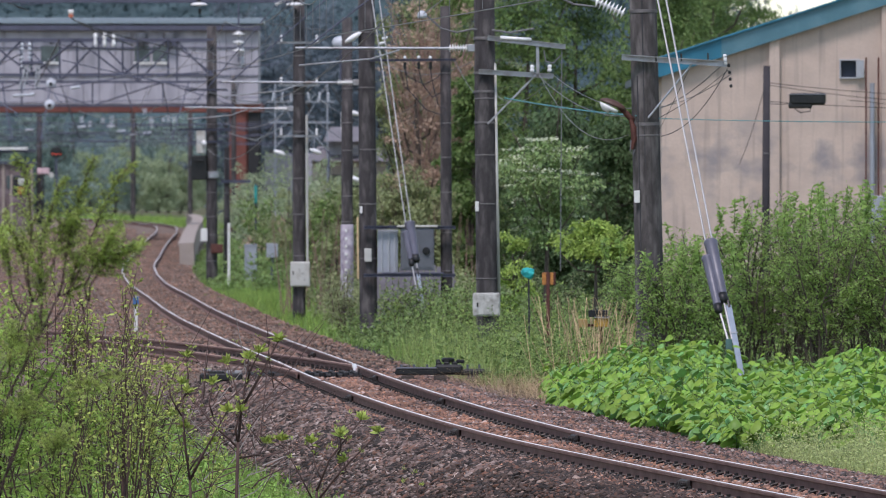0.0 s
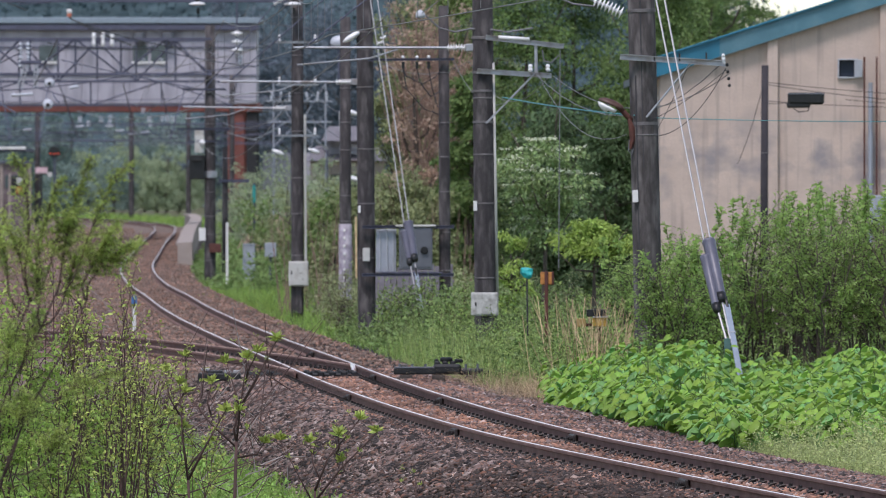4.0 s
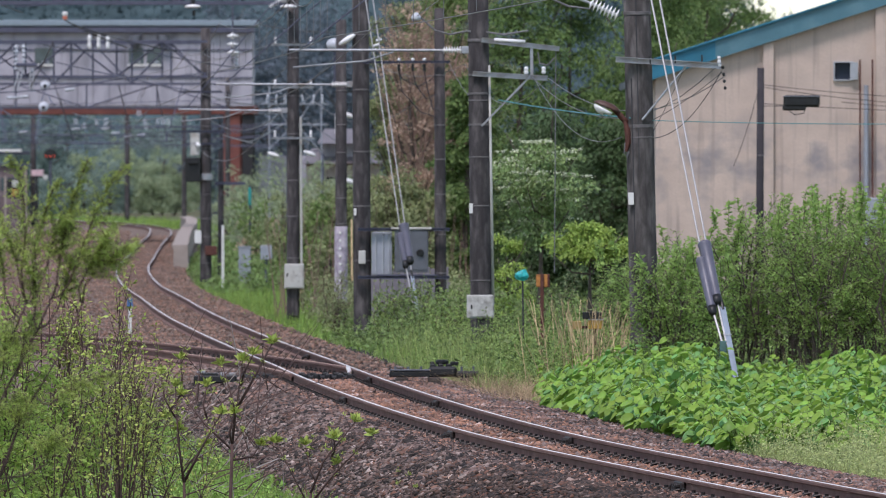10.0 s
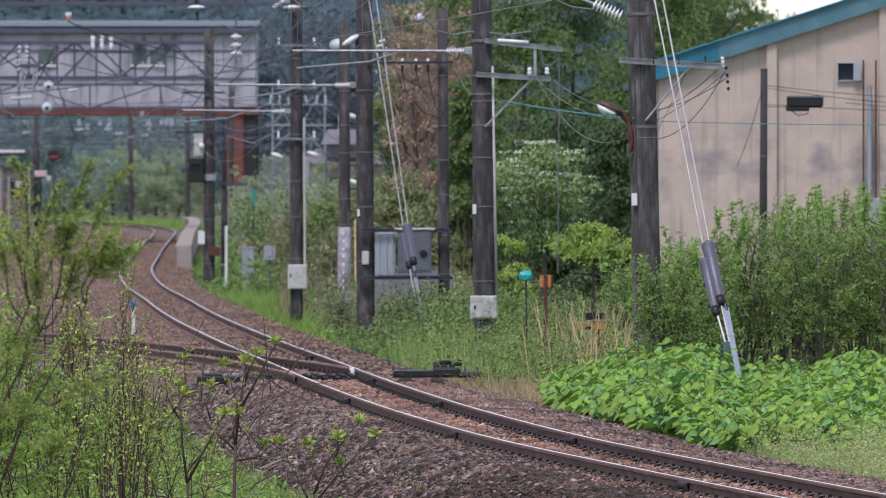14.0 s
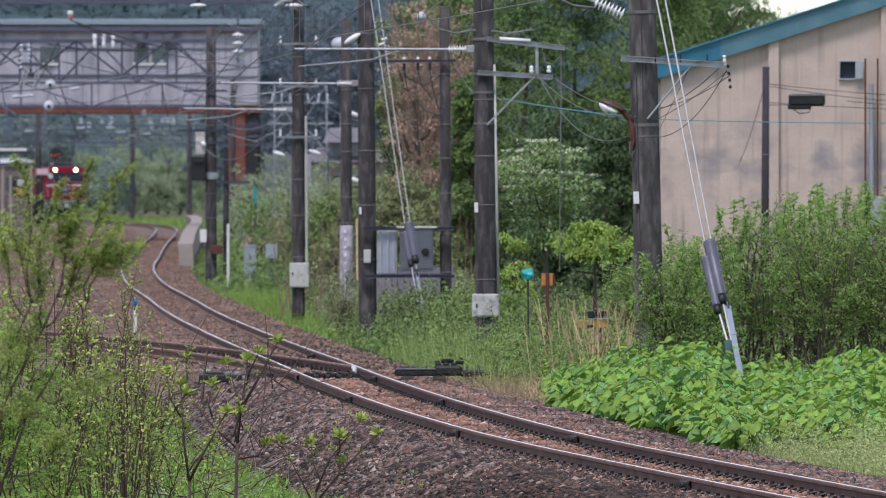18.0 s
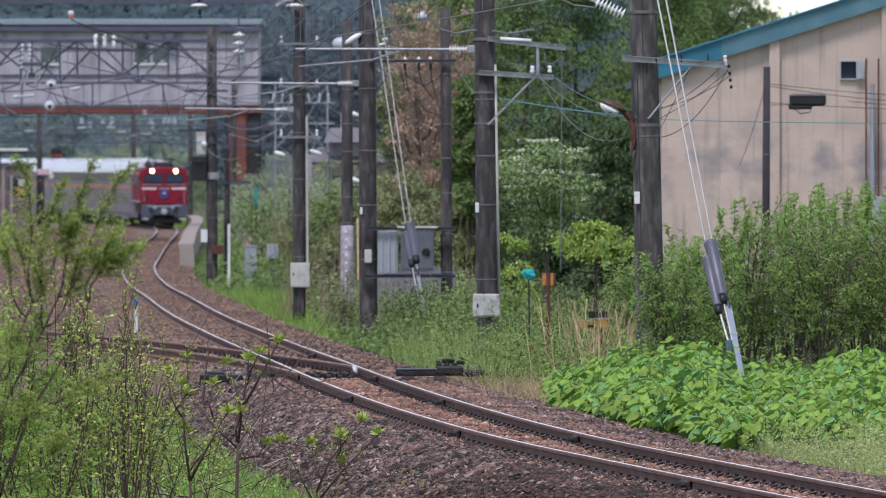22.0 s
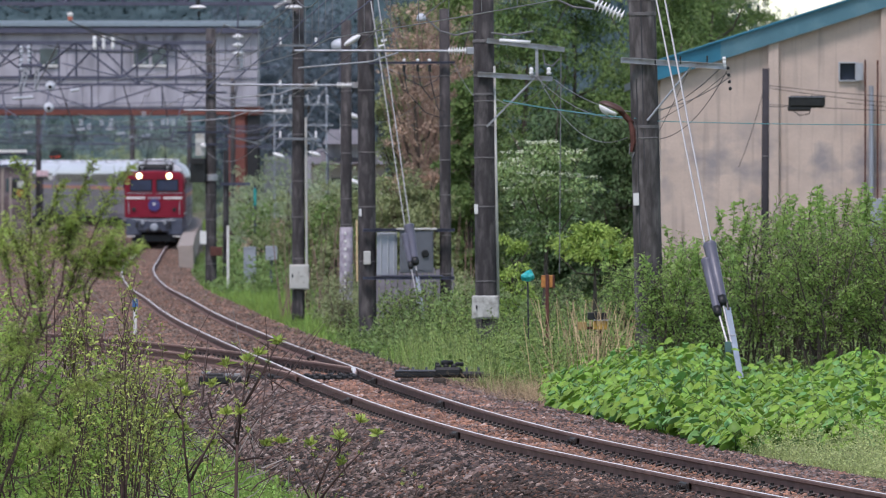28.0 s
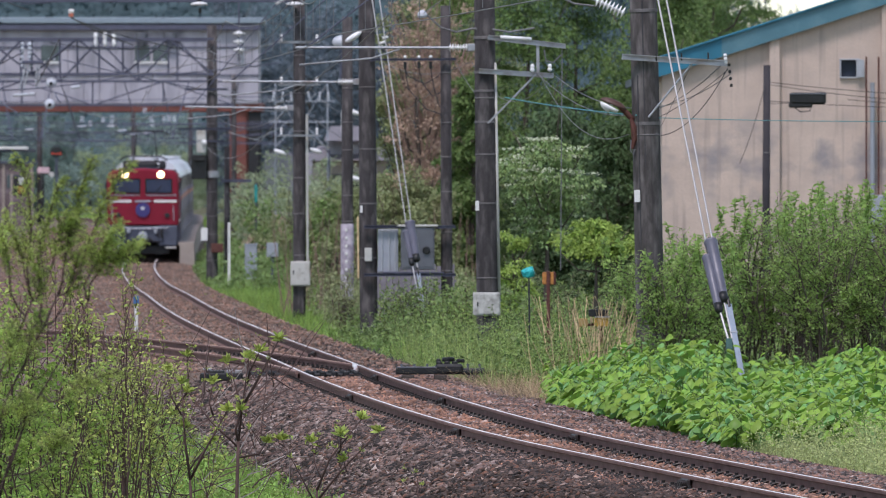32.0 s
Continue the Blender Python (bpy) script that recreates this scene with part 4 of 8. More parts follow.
def fit_pole_c():
    p = POLE_C
    cantilever(p, -2.85, 5.25, 1.95, 0.3)
    arm(p, (0.05, -0.16, 5.68), (1.75, -0.16, 5.68), 0.045, "link_beam", M_TRUSS)
    for dx in (0.75, 1.02, 1.25):
        part("hanger", rodded((dx, -0.16, 5.64), (dx, -0.16, 5.5), 0.03, seg=8), M_BLACKIRON, p)
        part("pin_insulator", turned(bmesh.new(), [(0.02, 0), (0.034, 0.02), (0.034, 0.04), (0.01, 0.06)], 8, Matrix.Translation((dx, -0.16, 5.7))), M_PORC, p, "", True)
    for xa, xb, zb, low in ((0.75, 1.45, 5.42, 5.2), (1.02, 1.5, 5.05, 4.95), (1.25, 1.55, 4.7, 4.75), (0.75, 1.5, 4.45, 4.7)):
        part("drop_loop", tube(bmesh.new(), [(xa, -0.16, 5.5), (xa + 0.06, -0.17, (5.5 + low) / 2), (xa * 0.45 + xb * 0.55, -0.18, low), (xb - 0.06, -0.16, (low + zb) / 2 + 0.03), (xb, -0.14, zb)], 0.011, 5), M_DARKWIRE, p)
    bm = bmesh.new()
    m = Matrix.Translation((-0.26, -0.12, 6.13)) @ Matrix.Rotation(radians(-32), 4, "Y") @ Matrix.Diagonal((1.15, 0.6, 0.36, 1))
    bmesh.ops.create_uvsphere(bm, u_segments=16, v_segments=8, radius=0.17, matrix=m)
    part("floodlight", bm, M_PORC, p, "white floodlight head", True)
    part("meter_box", boxed((0.0, -0.2, 1.86), (0.14, 0.1, 0.26), 0.01), M_BOX, p, "small pale meter box")
    part("warning_plate", boxed((-0.13, -0.14, 2.75), (0.05, 0.02, 0.14), 0.004), M_WHITEPAINT, p)
    part("marker_strip", boxed((-0.2, -0.1, 2.0), (0.035, 0.03, 1.2), 0.004), M_REED, p, "faded yellow marker strip")
    for k in range(3):
        insulator(p, (0.3 - 0.05 * k, -0.15, 6.1 - 0.1 * k), (0.42 - 0.05 * k, -0.15, 6.13 - 0.1 * k), 0.035, 3)
    # platform between the two poles with the transformer cabinet on it
    t = thing("transformer_platform", (-0.75, 193.9, 0), "steel platform beams clamped between two poles", "platform")
    for z in (2.36, 1.42):
        for dy in (-0.17, 0.22):
            arm(t, (-0.85, dy, z), (0.95, dy, z), 0.06, "beam", M_TRUSS)
    part("deck", boxed((0.12, 0.02, 1.46), (1.2, 0.5, 0.03), 0.005), M_TRUSS, t)
    c = thing("transformer_cabinet", (-0.55, 193.9, 1.48), "slate-grey transformer cabinet with a pale roof on a pole platform", "cabinet")
    part("body", boxed((0, 0, 0.46), (0.66, 0.5, 0.84), 0.012), M_CAB, c)
    part("roof", boxed((0.0, 0, 0.9), (0.8, 0.58, 0.04), 0.01), M_BOX, c)
    part("door", boxed((0.02, -0.255, 0.46), (0.56, 0.014, 0.74), 0.004), M_CAB, c)
    part("gauge", turned(bmesh.new(), [(0.07, 0), (0.075, 0.03), (0.06, 0.05)], 14, Matrix.Translation((0.17, -0.26, 0.42)) @ Matrix.Rotation(radians(90), 4, "X")), M_BLACKIRON, c)
    part("bushing", rodded((0.38, -0.05, 0.85), (0.52, -0.05, 0.9), 0.02), M_BLACKIRON, c)
    s = thing("switchgear_cabinet", (-1.13, 193.95, 1.47), "light grey switch panel beside the transformer", "cabinet")
    part("panel", boxed((0, 0, 0.42), (0.4, 0.3, 0.84), 0.01), M_CAB2, s)
    for dx in (-0.12, 0.02, 0.14):
        part("rib", boxed((dx, -0.16, 0.42), (0.03, 0.03, 0.8), 0.004), M_FRAME, s)
    f = thing("board_fence", (-0.95, 198.0, 0.05), "weathered pale board fence behind the pole platform", "fence")
    for k in range(14):
        part("board", boxed((-0.55 + 0.125 * k, random.uniform(-0.01, 0.01), 0.75 + random.uniform(-0.04, 0.04)), (0.11, 0.025, 1.5), 0.004), M_FENCE, f)
    for z in (0.4, 1.2):
        part("rail", boxed((0.26, 0.03, z), (1.8, 0.04, 0.06), 0.004), M_FENCE, f)


def fit_pole_d():
    p = POLE_D
    cantilever(p, -2.7, 5.05, 2.6, 0.3)
    b = part("relay_box", boxed((0.03, -0.28, 1.15), (0.46, 0.3, 0.58), 0.015), M_BOX, p, "pale grey relay box strapped to the pole")
    part("box_door", boxed((0.03, -0.435, 1.15), (0.4, 0.012, 0.52), 0.004), M_BOX, b)
    part("latch", boxed((-0.13, -0.445, 1.18), (0.03, 0.02, 0.08), 0.003), M_BLACKIRON, b)
    for dx, dz, w, h in ((0.02, 0.05, 0.05, 0.14), (0.1, 0.0, 0.09, 0.05), (0.16, 0.07, 0.03, 0.1), (0.06, -0.1, 0.12, 0.04), (0.13, -0.13, 0.04, 0.08)):
        part("peeled_patch", boxed((dx, -0.4435, 1.16 + dz), (w, 0.004, h), 0.001), M_BOXOLD, b, "peeled grey paint")
    part("conduit", rodded((0.2, -0.05, 1.4), (0.18, -0.05, 4.9), 0.03, seg=10), M_BOX, p, "pale plastic conduit")
    part("stub", boxed((0.0, -0.2, 0.55), (0.24, 0.2, 0.7), 0.02), M_CONC, p)
    for z in (6.6, 5.6, 4.4):
        arm(p, (-0.5, -0.17, z), (0.5, -0.17, z), 0.05)
        for dx in (-0.42, 0.42):
            insulator(p, (dx, -0.17, z + 0.02), (dx, -0.17, z + 0.18), 0.04, 3)
    bm = bmesh.new()
    bmesh.ops.create_uvsphere(bm, u_segments=14, v_segments=8, radius=0.2, matrix=Matrix.Translation((0.98, -0.1, 6.6)) @ Matrix.Diagonal((1.05, 0.8, 0.8, 1)))
    part("lamp_globe", bm, M_PORCFAR, p, "blue-grey dome lamp", True)
    part("lamp_neck", rodded((0.98, -0.1, 5.7), (0.98, -0.1, 6.5), 0.025), M_TRUSS, p)


for f in (fit_pole_a, fit_pole_b, fit_pole_c, fit_pole_d):
    f()


def enlarge(p, k, z0):
    """Scales a pole's fittings about the height z0."""
    m = Matrix.Translation((0, 0, z0)) @ Matrix.Diagonal((k, k, k, 1)) @ Matrix.Translation((0, 0, -z0))
    for o in p.children_recursive:
        if o.name.split(".")[0] not in ("shaft", "band"):
            if o.matrix_basis != Matrix.Identity(4):
                o.matrix_basis = m @ o.matrix_basis
            else:
                o.data.transform(m)


enlarge(POLE_A, 1.157, 3.45)
enlarge(POLE_B, 1.056, 3.5)


def guy(anchor, top, guards, strap_len, sc=1.0, label=""):
    """A guy from its anchor in the ground to the pole top, with plastic guards and a steel strap."""
    t = thing("guy_wire", anchor, label, "guy wire")
    d = (Vector(top) - Vector(anchor)).normalized()
    L = (Vector(top) - Vector(anchor)).length
    side = Vector((1, 0, 0))
    q = d.to_track_quat("Z", "Y").to_matrix().to_4x4()
    part("strap", box(bmesh.new(), (0, 0, strap_len / 2), (0.07 * sc, 0.02, strap_len), 0.006, m=q), M_STRAP, t, "blue-grey steel anchor strap")
    part("strap_band", box(bmesh.new(), (0, 0, strap_len * 0.72), (0.085 * sc, 0.035, 0.02), 0, m=q), M_GALV, t)
    part("thimble", rodded(d * (strap_len - 0.05), d * (strap_len + 0.12), 0.02 * sc), M_BLACKIRON, t)
    for dx, a, b, r in guards:
        off = side * dx
        ln = b - a
        # each tapered tube hangs a little steeper than its strand
        g = Matrix.Translation(off + d * a) @ Matrix.Rotation(-0.035, 4, "Y") @ q
        part("guard", turned(bmesh.new(), [(r * 0.4, -0.01), (r * 0.62, 0.0), (r * 0.76, 0.05), (r * 0.86, ln * 0.5), (r, ln * 0.93), (r * 1.06, ln * 0.945), (r * 1.06, ln * 0.965), (r * 0.98, ln * 0.985), (r * 0.5, ln)], 16, g), M_SLEEVE, t, "dark violet-grey plastic guy guard", True)
        part("guard_foot", turned(bmesh.new(), [(r * 0.15, -0.085), (r * 0.5, -0.075), (r * 0.74, -0.04), (r * 0.8, 0.0), (r * 0.79, 0.07)], 14, g), M_BLACKIRON, t, "rounded black foot", True)
        part("strand", rodded(off + d * (b - 0.1), off * 1.6 + d * L, 0.0115 * sc, seg=6), M_STRAND, t, "pale steel strand")
        part("lower_strand", rodded(off * 0.62 + d * (strap_len * 0.62), off + d * (a + 0.1), 0.014 * sc, seg=6), M_STRAND, t, "pale steel strand")
    return t


GUY = guy((4.4, 144.0, 0.05), (2.85, 149.8, 9.2), ((-0.065, 1.86, 2.88, 0.098), (-0.16, 1.68, 2.6, 0.082)), 1.75, 1.25, "steel guy with dark plastic guards anchored among leaves")
part("tag", boxed((-0.27, -0.1, 0.84), (0.1, 0.03, 0.28), 0.008), mat("dull_green_plate", (0.07, 0.14, 0.13), 0.6), GUY, "dull green plate")
guy((-0.33, 190.5, 0.1), (-1.55, 194.0, 8.6), ((0.0, 1.82, 2.6, 0.1), (-0.1, 1.74, 2.4, 0.075)), 1.5, 1.0, "steel guy with grey plastic guards in the weeds")

# ---- overhead line ----
def build_overhead():
    t = thing("overhead_line", (0, 0, 0), "contact wire and messenger wire strung above the track", "overhead wire")
    ys = [70, 110, 150, 168, 194, 233, 278, 324, 370, 420, 470, 520, 570, 620, 670, 720]
    for z, sag, r in ((5.12, 0.02, 0.008), (6.05, 0.28, 0.008)):
        for a, b in zip(ys, ys[1:]):
            st = 0.15 if ys.index(a) % 2 else -0.15
            pa = (float(centre(a)) + st, a, float(level(a)) + z)
            pb = (float(centre(b)) - st, b, float(level(b)) + z)
            part("contact_wire" if z < 5.5 else "messenger_wire", wire(bmesh.new(), pa, pb, sag, r, 8), M_WIRE, t)
    for a, b in zip(ys[:5], ys[1:6]):
        for k in range(1, 8):
            u = k / 8
            y = a + (b - a) * u
            x = float(np.interp(y, [a, b], [float(centre(a)), float(centre(b))]))
            z = float(level(y))
            part("dropper", rodded((x, y, z + 5.12), (x, y, z + 6.05 - 4 * 0.28 * u * (1 - u)), 0.005, seg=4), M_WIRE, t)
    f = thing("feeder_cable", (0, 0, 0), "feeder and signal cables strung from pole to pole", "cable")
    spans = [((4.34, 149.8, 4.95), (1.85, 167.8, 5.08), 0.55, M_WIRE, 0.009), ((4.17, 149.8, 5.06), (1.53, 167.8, 5.14), 0.75, M_WIRE, 0.009),
             ((2.89, 149.8, 4.31), (1.00, 167.8, 4.71), 0.03, M_TEALWIRE, 0.014), ((3.23, 149.8, 4.27), (12, 135, 4.3), 0.1, M_TEALWIRE, 0.008),
             ((4.28, 149.8, 5.00), (3.18, 149.8, 4.25), 0.05, M_DARKWIRE, 0.008), ((4.27, 149.6, 5.02), (3.26, 149.75, 4.0), 0.22, M_DARKWIRE, 0.009),
             ((3.71, 149.8, 5.06), (3.23, 149.8, 4.08), 0.02, M_DARKWIRE, 0.006), ((2.77, 149.8, 4.02), (1.58, 167.8, 5.14), 0.45, M_WIRE, 0.008),
             ((1.80, 167.8, 5.08), (0.5, 193.8, 5.6), 0.6, M_WIRE, 0.008), ((1.53, 167.8, 5.14), (0.2, 193.8, 5.6), 0.7, M_WIRE, 0.008),
             ((0.5, 193.8, 5.6), (-2.1, 215, 6.4), 0.5, M_WIRE, 0.008), ((0.2, 193.8, 5.5), (-3.2, 233, 5.4), 0.9, M_WIRE, 0.008),
             ((-2.1, 215, 6.2), (-7.4, 324, 6.0), 0.9, M_WIRE, 0.01), ((-3.2, 233, 6.5), (-7.5, 324, 6.4), 0.8, M_WIRE, 0.012),
             ((-3.0, 233, 5.6), (-7.5, 324, 5.2), 0.7, M_WIRE, 0.012), ((-4.0, 233, 4.6), (-8.0, 324, 4.4), 0.7, M_WIRE, 0.012),
             ((-3.4, 233, 7.6), (-8.0, 324, 7.6), 0.9, M_WIRE, 0.012), ((-3.9, 233, 6.5), (-16, 324, 6.8), 0.6, M_WIRE, 0.012),
             ((3.13, 149.8, 6.10), (7.5, 125, 6.6), 0.1, M_WIRE, 0.012), ((-0.95, 167.8, 6.12), (-4.0, 233, 5.15), 0.2, M_WIRE, 0.013),
             ((-0.37, 167.8, 6.14), (2.2, 120.8, 7.2), 0.0, M_WIRE, 0.01), ((-5.7, 233, 5.0), (-12.0, 324, 5.4), 0.3, M_WIRE, 0.014)]
    for a, b, sag, m, r in spans:
        part("cable", wire(bmesh.new(), a, b, sag, r * 0.75, 12), m, f)


build_overhead()


def truss(y, xa, xb, za, zb, bays=10):
    """A lattice portal beam across the yard."""
    t = thing("portal_truss", (0, y, 0), "grey lattice portal beam carrying the overhead wires", "portal beam", "portal beams")
    for dy in (-0.3, 0.3):
        for z in (za, zb):
            part("chord", boxed(((xa + xb) / 2, dy, z), (xb - xa, 0.07, 0.08)), M_TRUSS, t)
        w = (xb - xa) / bays
        for k in range(bays):
            a, b = (za, zb) if k % 2 else (zb, za)
            part("diagonal", rodded((xa + w * k, dy, a), (xa + w * (k + 1), dy, b), 0.026, seg=4), M_TRUSS, t)
            part("post", rodded((xa + w * k, dy, za), (xa + w * k, dy, zb), 0.022, seg=4), M_TRUSS, t)
    for k in range(bays):
        part("tie", rodded((xa + w * k, -0.3, za), (xa + w * k, 0.3, za), 0.02, seg=4), M_TRUSS, t)
    return t


truss(324, -24, -7.6, 6.6, 7.75, 11)
truss(233.3, -16.0, -3.4, 7.47, 8.4, 9)
for x, y, h in ((-24.2, 324, 8.4), (-16.2, 233.3, 8.8), (-30.2, 420, 7.6), (-27.2, 362, 8.6)):
    pole(x, y, -0.6, 0.34, h, "concrete portal pole standing across the yard", 0, bands=4)
truss(362, -27, -8.4, 6.7, 8.2, 13)
truss(420, -30, -9.0, 6.2, 7.2, 7)


def hang_insulators():
    t = thing("insulator_string", (0, 323.4, 0), "white porcelain insulators hung from the portal beam", "insulator")
    for px, pz, n in ((-13.85, 7.55, 6), (-13.6, 7.55, 6), (-6.65, 7.55, 6)):
        insulator(t, (px, 0, pz - 0.75), (px, 0, pz + 0.1), 0.085, n, rod_r=0.025, material=M_PORCFAR)
    for px in (-11.45, -11.15, -10.85):
        insulator(t, (px, 0, 7.5), (px, 0, 7.95), 0.07, 2, rod_r=0.05)
    for px, pz in ((-12.9, 6.3), (-12.95, 5.6)):
        bm = bmesh.new()
        turned(bm, [(0.03, 0.02), (0.12, 0), (0.17, 0.03), (0.17, 0.07), (0.12, 0.12), (0.05, 0.14)], 16, Matrix.Translation((px, 0, pz)) @ Matrix.Rotation(radians(78), 4, "X"))
        bl = part("bell", bm, M_PORCFAR, t, "white bell insulator", True)
        part("bell_core", rodded((px, -0.2, pz - 0.02), (px, 0.0, pz), 0.06, seg=10), M_BLACKIRON, bl, "dark iron core")
    can = part("float_can", boxed((-12.25, 0, 8.65), (0.18, 0.16, 0.14), 0.03), M_WHITEPAINT, t, "white and red can on the beam")
    part("can_band", boxed((-12.25, 0, 8.52), (0.16, 0.15, 0.13), 0.03), M_STRIPE, can)
    for px, pz, l in ((-13.8, 5.9, 0.7), (-12.1, 6.15, 0.3)):
        insulator(t, (px - l / 2, 0, pz), (px + l / 2, 0, pz + 0.05), 0.06, 3, rod_r=0.04, material=M_PORCFAR)
    d = thing("insulator_string", (-6.76, 323.2, 0), "three stacked white disc insulators on a rod", "insulator")
    part("hanger", rodded((0, 0, 7.0), (0, 0, 9.2), 0.03, seg=8), M_TRUSS, d)
    for z in (7.38, 7.65, 7.92):
        part("disc", turned(bmesh.new(), [(0.05, z - 0.1), (0.05, z - 0.03), (0.19, z - 0.02), (0.2, z + 0.01), (0.12, z + 0.04), (0.05, z + 0.06), (0.05, z + 0.1)], 16), M_PORC, d, "white disc", True)
    for px in (-5.8, -3.55):
        d = thing("cap_insulator", (px, 232.6, 0), "white cap insulator hung below the portal beam", "insulator")
        part("cap", turned(bmesh.new(), [(0.02, 7.34), (0.19, 7.35), (0.21, 7.375), (0.15, 7.41), (0.05, 7.43)], 18), M_PORC, d, "white porcelain cap", True)
        part("stem", rodded((0, 0, 7.42), (0, 0, 7.62), 0.05, seg=10), M_BLACKIRON, d)
        part("clamp", boxed((0.02, 0, 7.22), (0.07, 0.07, 0.14), 0.015), M_BLACKIRON, d)
    v = thing("switch_rods", (-13.7, 323.3, 0), "pale steel switch rods hanging under porcelain insulators", "switch")
    for xa, xb in ((0.0, -0.25), (0.12, -0.12), (0.32, 0.3), (0.42, 0.4)):
        part("rod", rodded((xa, 0, 6.95), (xb, 0, 6.1), 0.028, seg=6), M_FRAME, v)
    part("head", boxed((0.2, 0, 6.98), (0.7, 0.12, 0.12), 0.02), M_TRUSS, v)
    g = thing("teal_lamp", (-6.35, 331.0, 0), "small teal signal lamp on a thin post", "signal")
    part("post", rodded((0, 0.08, 0), (0, 0.08, 3.0), 0.04), M_TRUSS, g)
    part("lens", boxed((0, 0, 2.65), (0.11, 0.06, 0.6), 0.03), mat("teal_glass", (0.03, 0.3, 0.28), 0.3), g)
    u = thing("insulator_string", (0, 470, 0), "distant white insulators under the far overhead wires", "insulator")
    rr = random.Random(4)
    for px, pz in ((-17.3, 5.95), (-16.9, 5.75), (-16.3, 5.95), (-15.85, 6.0), (-15.9, 5.7), (-14.3, 6.35), (-14.0, 5.95), (-13.95, 5.75), (-13.4, 6.0), (-13.15, 5.98), (-12.9, 5.98)):
        for k in range(3):
            insulator(u, (px - 0.1, 0, pz - 0.1 * k), (px + 0.1, 0, pz - 0.1 * k), 0.032, 2, rod_r=0.02, material=M_PORCFAR)
    for px, pz in ((-17.3, 5.5), (-19.8, 5.35), (-15.4, 5.3), (-14.8, 5.15), (-15.9, 5.52), (-14.2, 5.2)):
        insulator(u, (px - 0.2, 0, pz), (px + 0.2, 0, pz + 0.04), 0.05, 3, rod_r=0.03, material=M_PORCFAR)
    far = thing("cross_span", (0, 470, 0), "thin grey span wires under the station beam", "wire")
    for k in range(13):
        z0, z1 = rr.uniform(4.4, 6.9), rr.uniform(-0.5, 0.5)
        part("strand", wire(bmesh.new(), (-24, rr.uniform(-30, 20), z0), (-7.5, rr.uniform(-30, 20), z0 + z1), rr.uniform(0, 0.3), 0.018, 8), M_TRUSS, far)
    for k in range(11):
        x0 = rr.uniform(-23, -10)
        part("hanger", rodded((x0, rr.uniform(-20, 20), 4.9), (x0 + rr.uniform(-0.8, 0.8), 0, 7.6), 0.03, seg=5), M_TRUSS, far)


hang_insulators()


def yard_rigging():
    """Masts, brackets and stays of the overhead line in the yard, crowded before the station."""
    rr = random.Random(21)
    t = thing("yard_stays", (0, 300, 0), "tangle of thin grey stays and feeder wires over the yard", "wire")
    for k in range(16):
        x, z = rr.uniform(-14, -5), rr.uniform(5.0, 8.6)
        d = rr.uniform(1.2, 4.5) * rr.choice((-1, 1))
        part("stay", wire(bmesh.new(), (x, rr.uniform(-30, 20), z), (x + d, rr.uniform(-30, 20), z + rr.uniform(-1.5, 1.5)), rr.uniform(0, 0.12), 0.018, 6), M_TRUSS if k % 3 else M_DARKWIRE, t)
    for k in range(10):
        x, z = rr.uniform(-5.8, -3.9), rr.uniform(4.3, 6.2)
        part("stay", wire(bmesh.new(), (x, rr.uniform(-10, 10), z), (x + rr.uniform(-1.5, 1.2), rr.uniform(-10, 10), z + rr.uniform(-0.9, 0.9)), rr.uniform(0, 0.1), 0.016, 6), M_WIRE, t)
    # substation lattice beyond the last pole
    s = thing("substation_rack", (-5.2, 360, 0), "pale lattice substation rack with white insulators beside the station", "substation rack")
    for x in (-1.0, 0.0, 0.9):
        part("mast", boxed((x, 0, 3.3), (0.055, 0.055, 6.8), 0.01), M_CAB2, s)
    for z in (5.2, 5.95):
        part("rail", boxed((-0.05, 0, z), (2.4, 0.05, 0.05), 0.01), M_CAB2, s)
    for k in range(7):
        x = -1.1 + 0.34 * k
        insulator(s, (x, -0.1, 5.95), (x + rr.uniform(-0.08, 0.08), -0.1, 6.3), 0.05, 3, rod_r=0.025, material=M_PORCFAR)
    for a, b in (((-1.0, 5.2), (0.0, 6.6)), ((0.0, 5.2), (0.9, 6.6)), ((0.9, 4.2), (0.0, 5.2)), ((-1.0, 4.3), (-0.1, 5.2))):
        part("brace", rodded((a[0], 0.05, a[1]), (b[0], 0.05, b[1]), 0.02, seg=5), M_CAB2, s)
    # hanging lamps of the station approach
    for x, y, z in ((-5.55, 331, 4.05), (-4.35, 331, 4.1), (-2.75, 300, 3.2), (-2.7, 290, 5.15)):
        b = thing("hanging_lamp", (x, y, 0), "white lamp head on a bent grey bracket", "lamp")
        part("bracket", tube(bmesh.new(), [(0.45, 0, z - 0.1), (0.3, 0, z + 0.1), (0.12, 0, z + 0.06)], 0.02, 6), M_TRUSS, b)
        part("mast", rodded((0.45, 0, 0), (0.45, 0, z), 0.03), M_TRUSS, b)
        bm = bmesh.new()
        bmesh.ops.create_uvsphere(bm, u_segments=12, v_segments=8, radius=0.17, matrix=Matrix.Translation((0, 0, z)) @ Matrix.Rotation(radians(20), 4, "Y") @ Matrix.Diagonal((1.3, 0.6, 0.45, 1)))
        part("head", bm, M_PORC, b, "white lamp head", True)


yard_rigging()


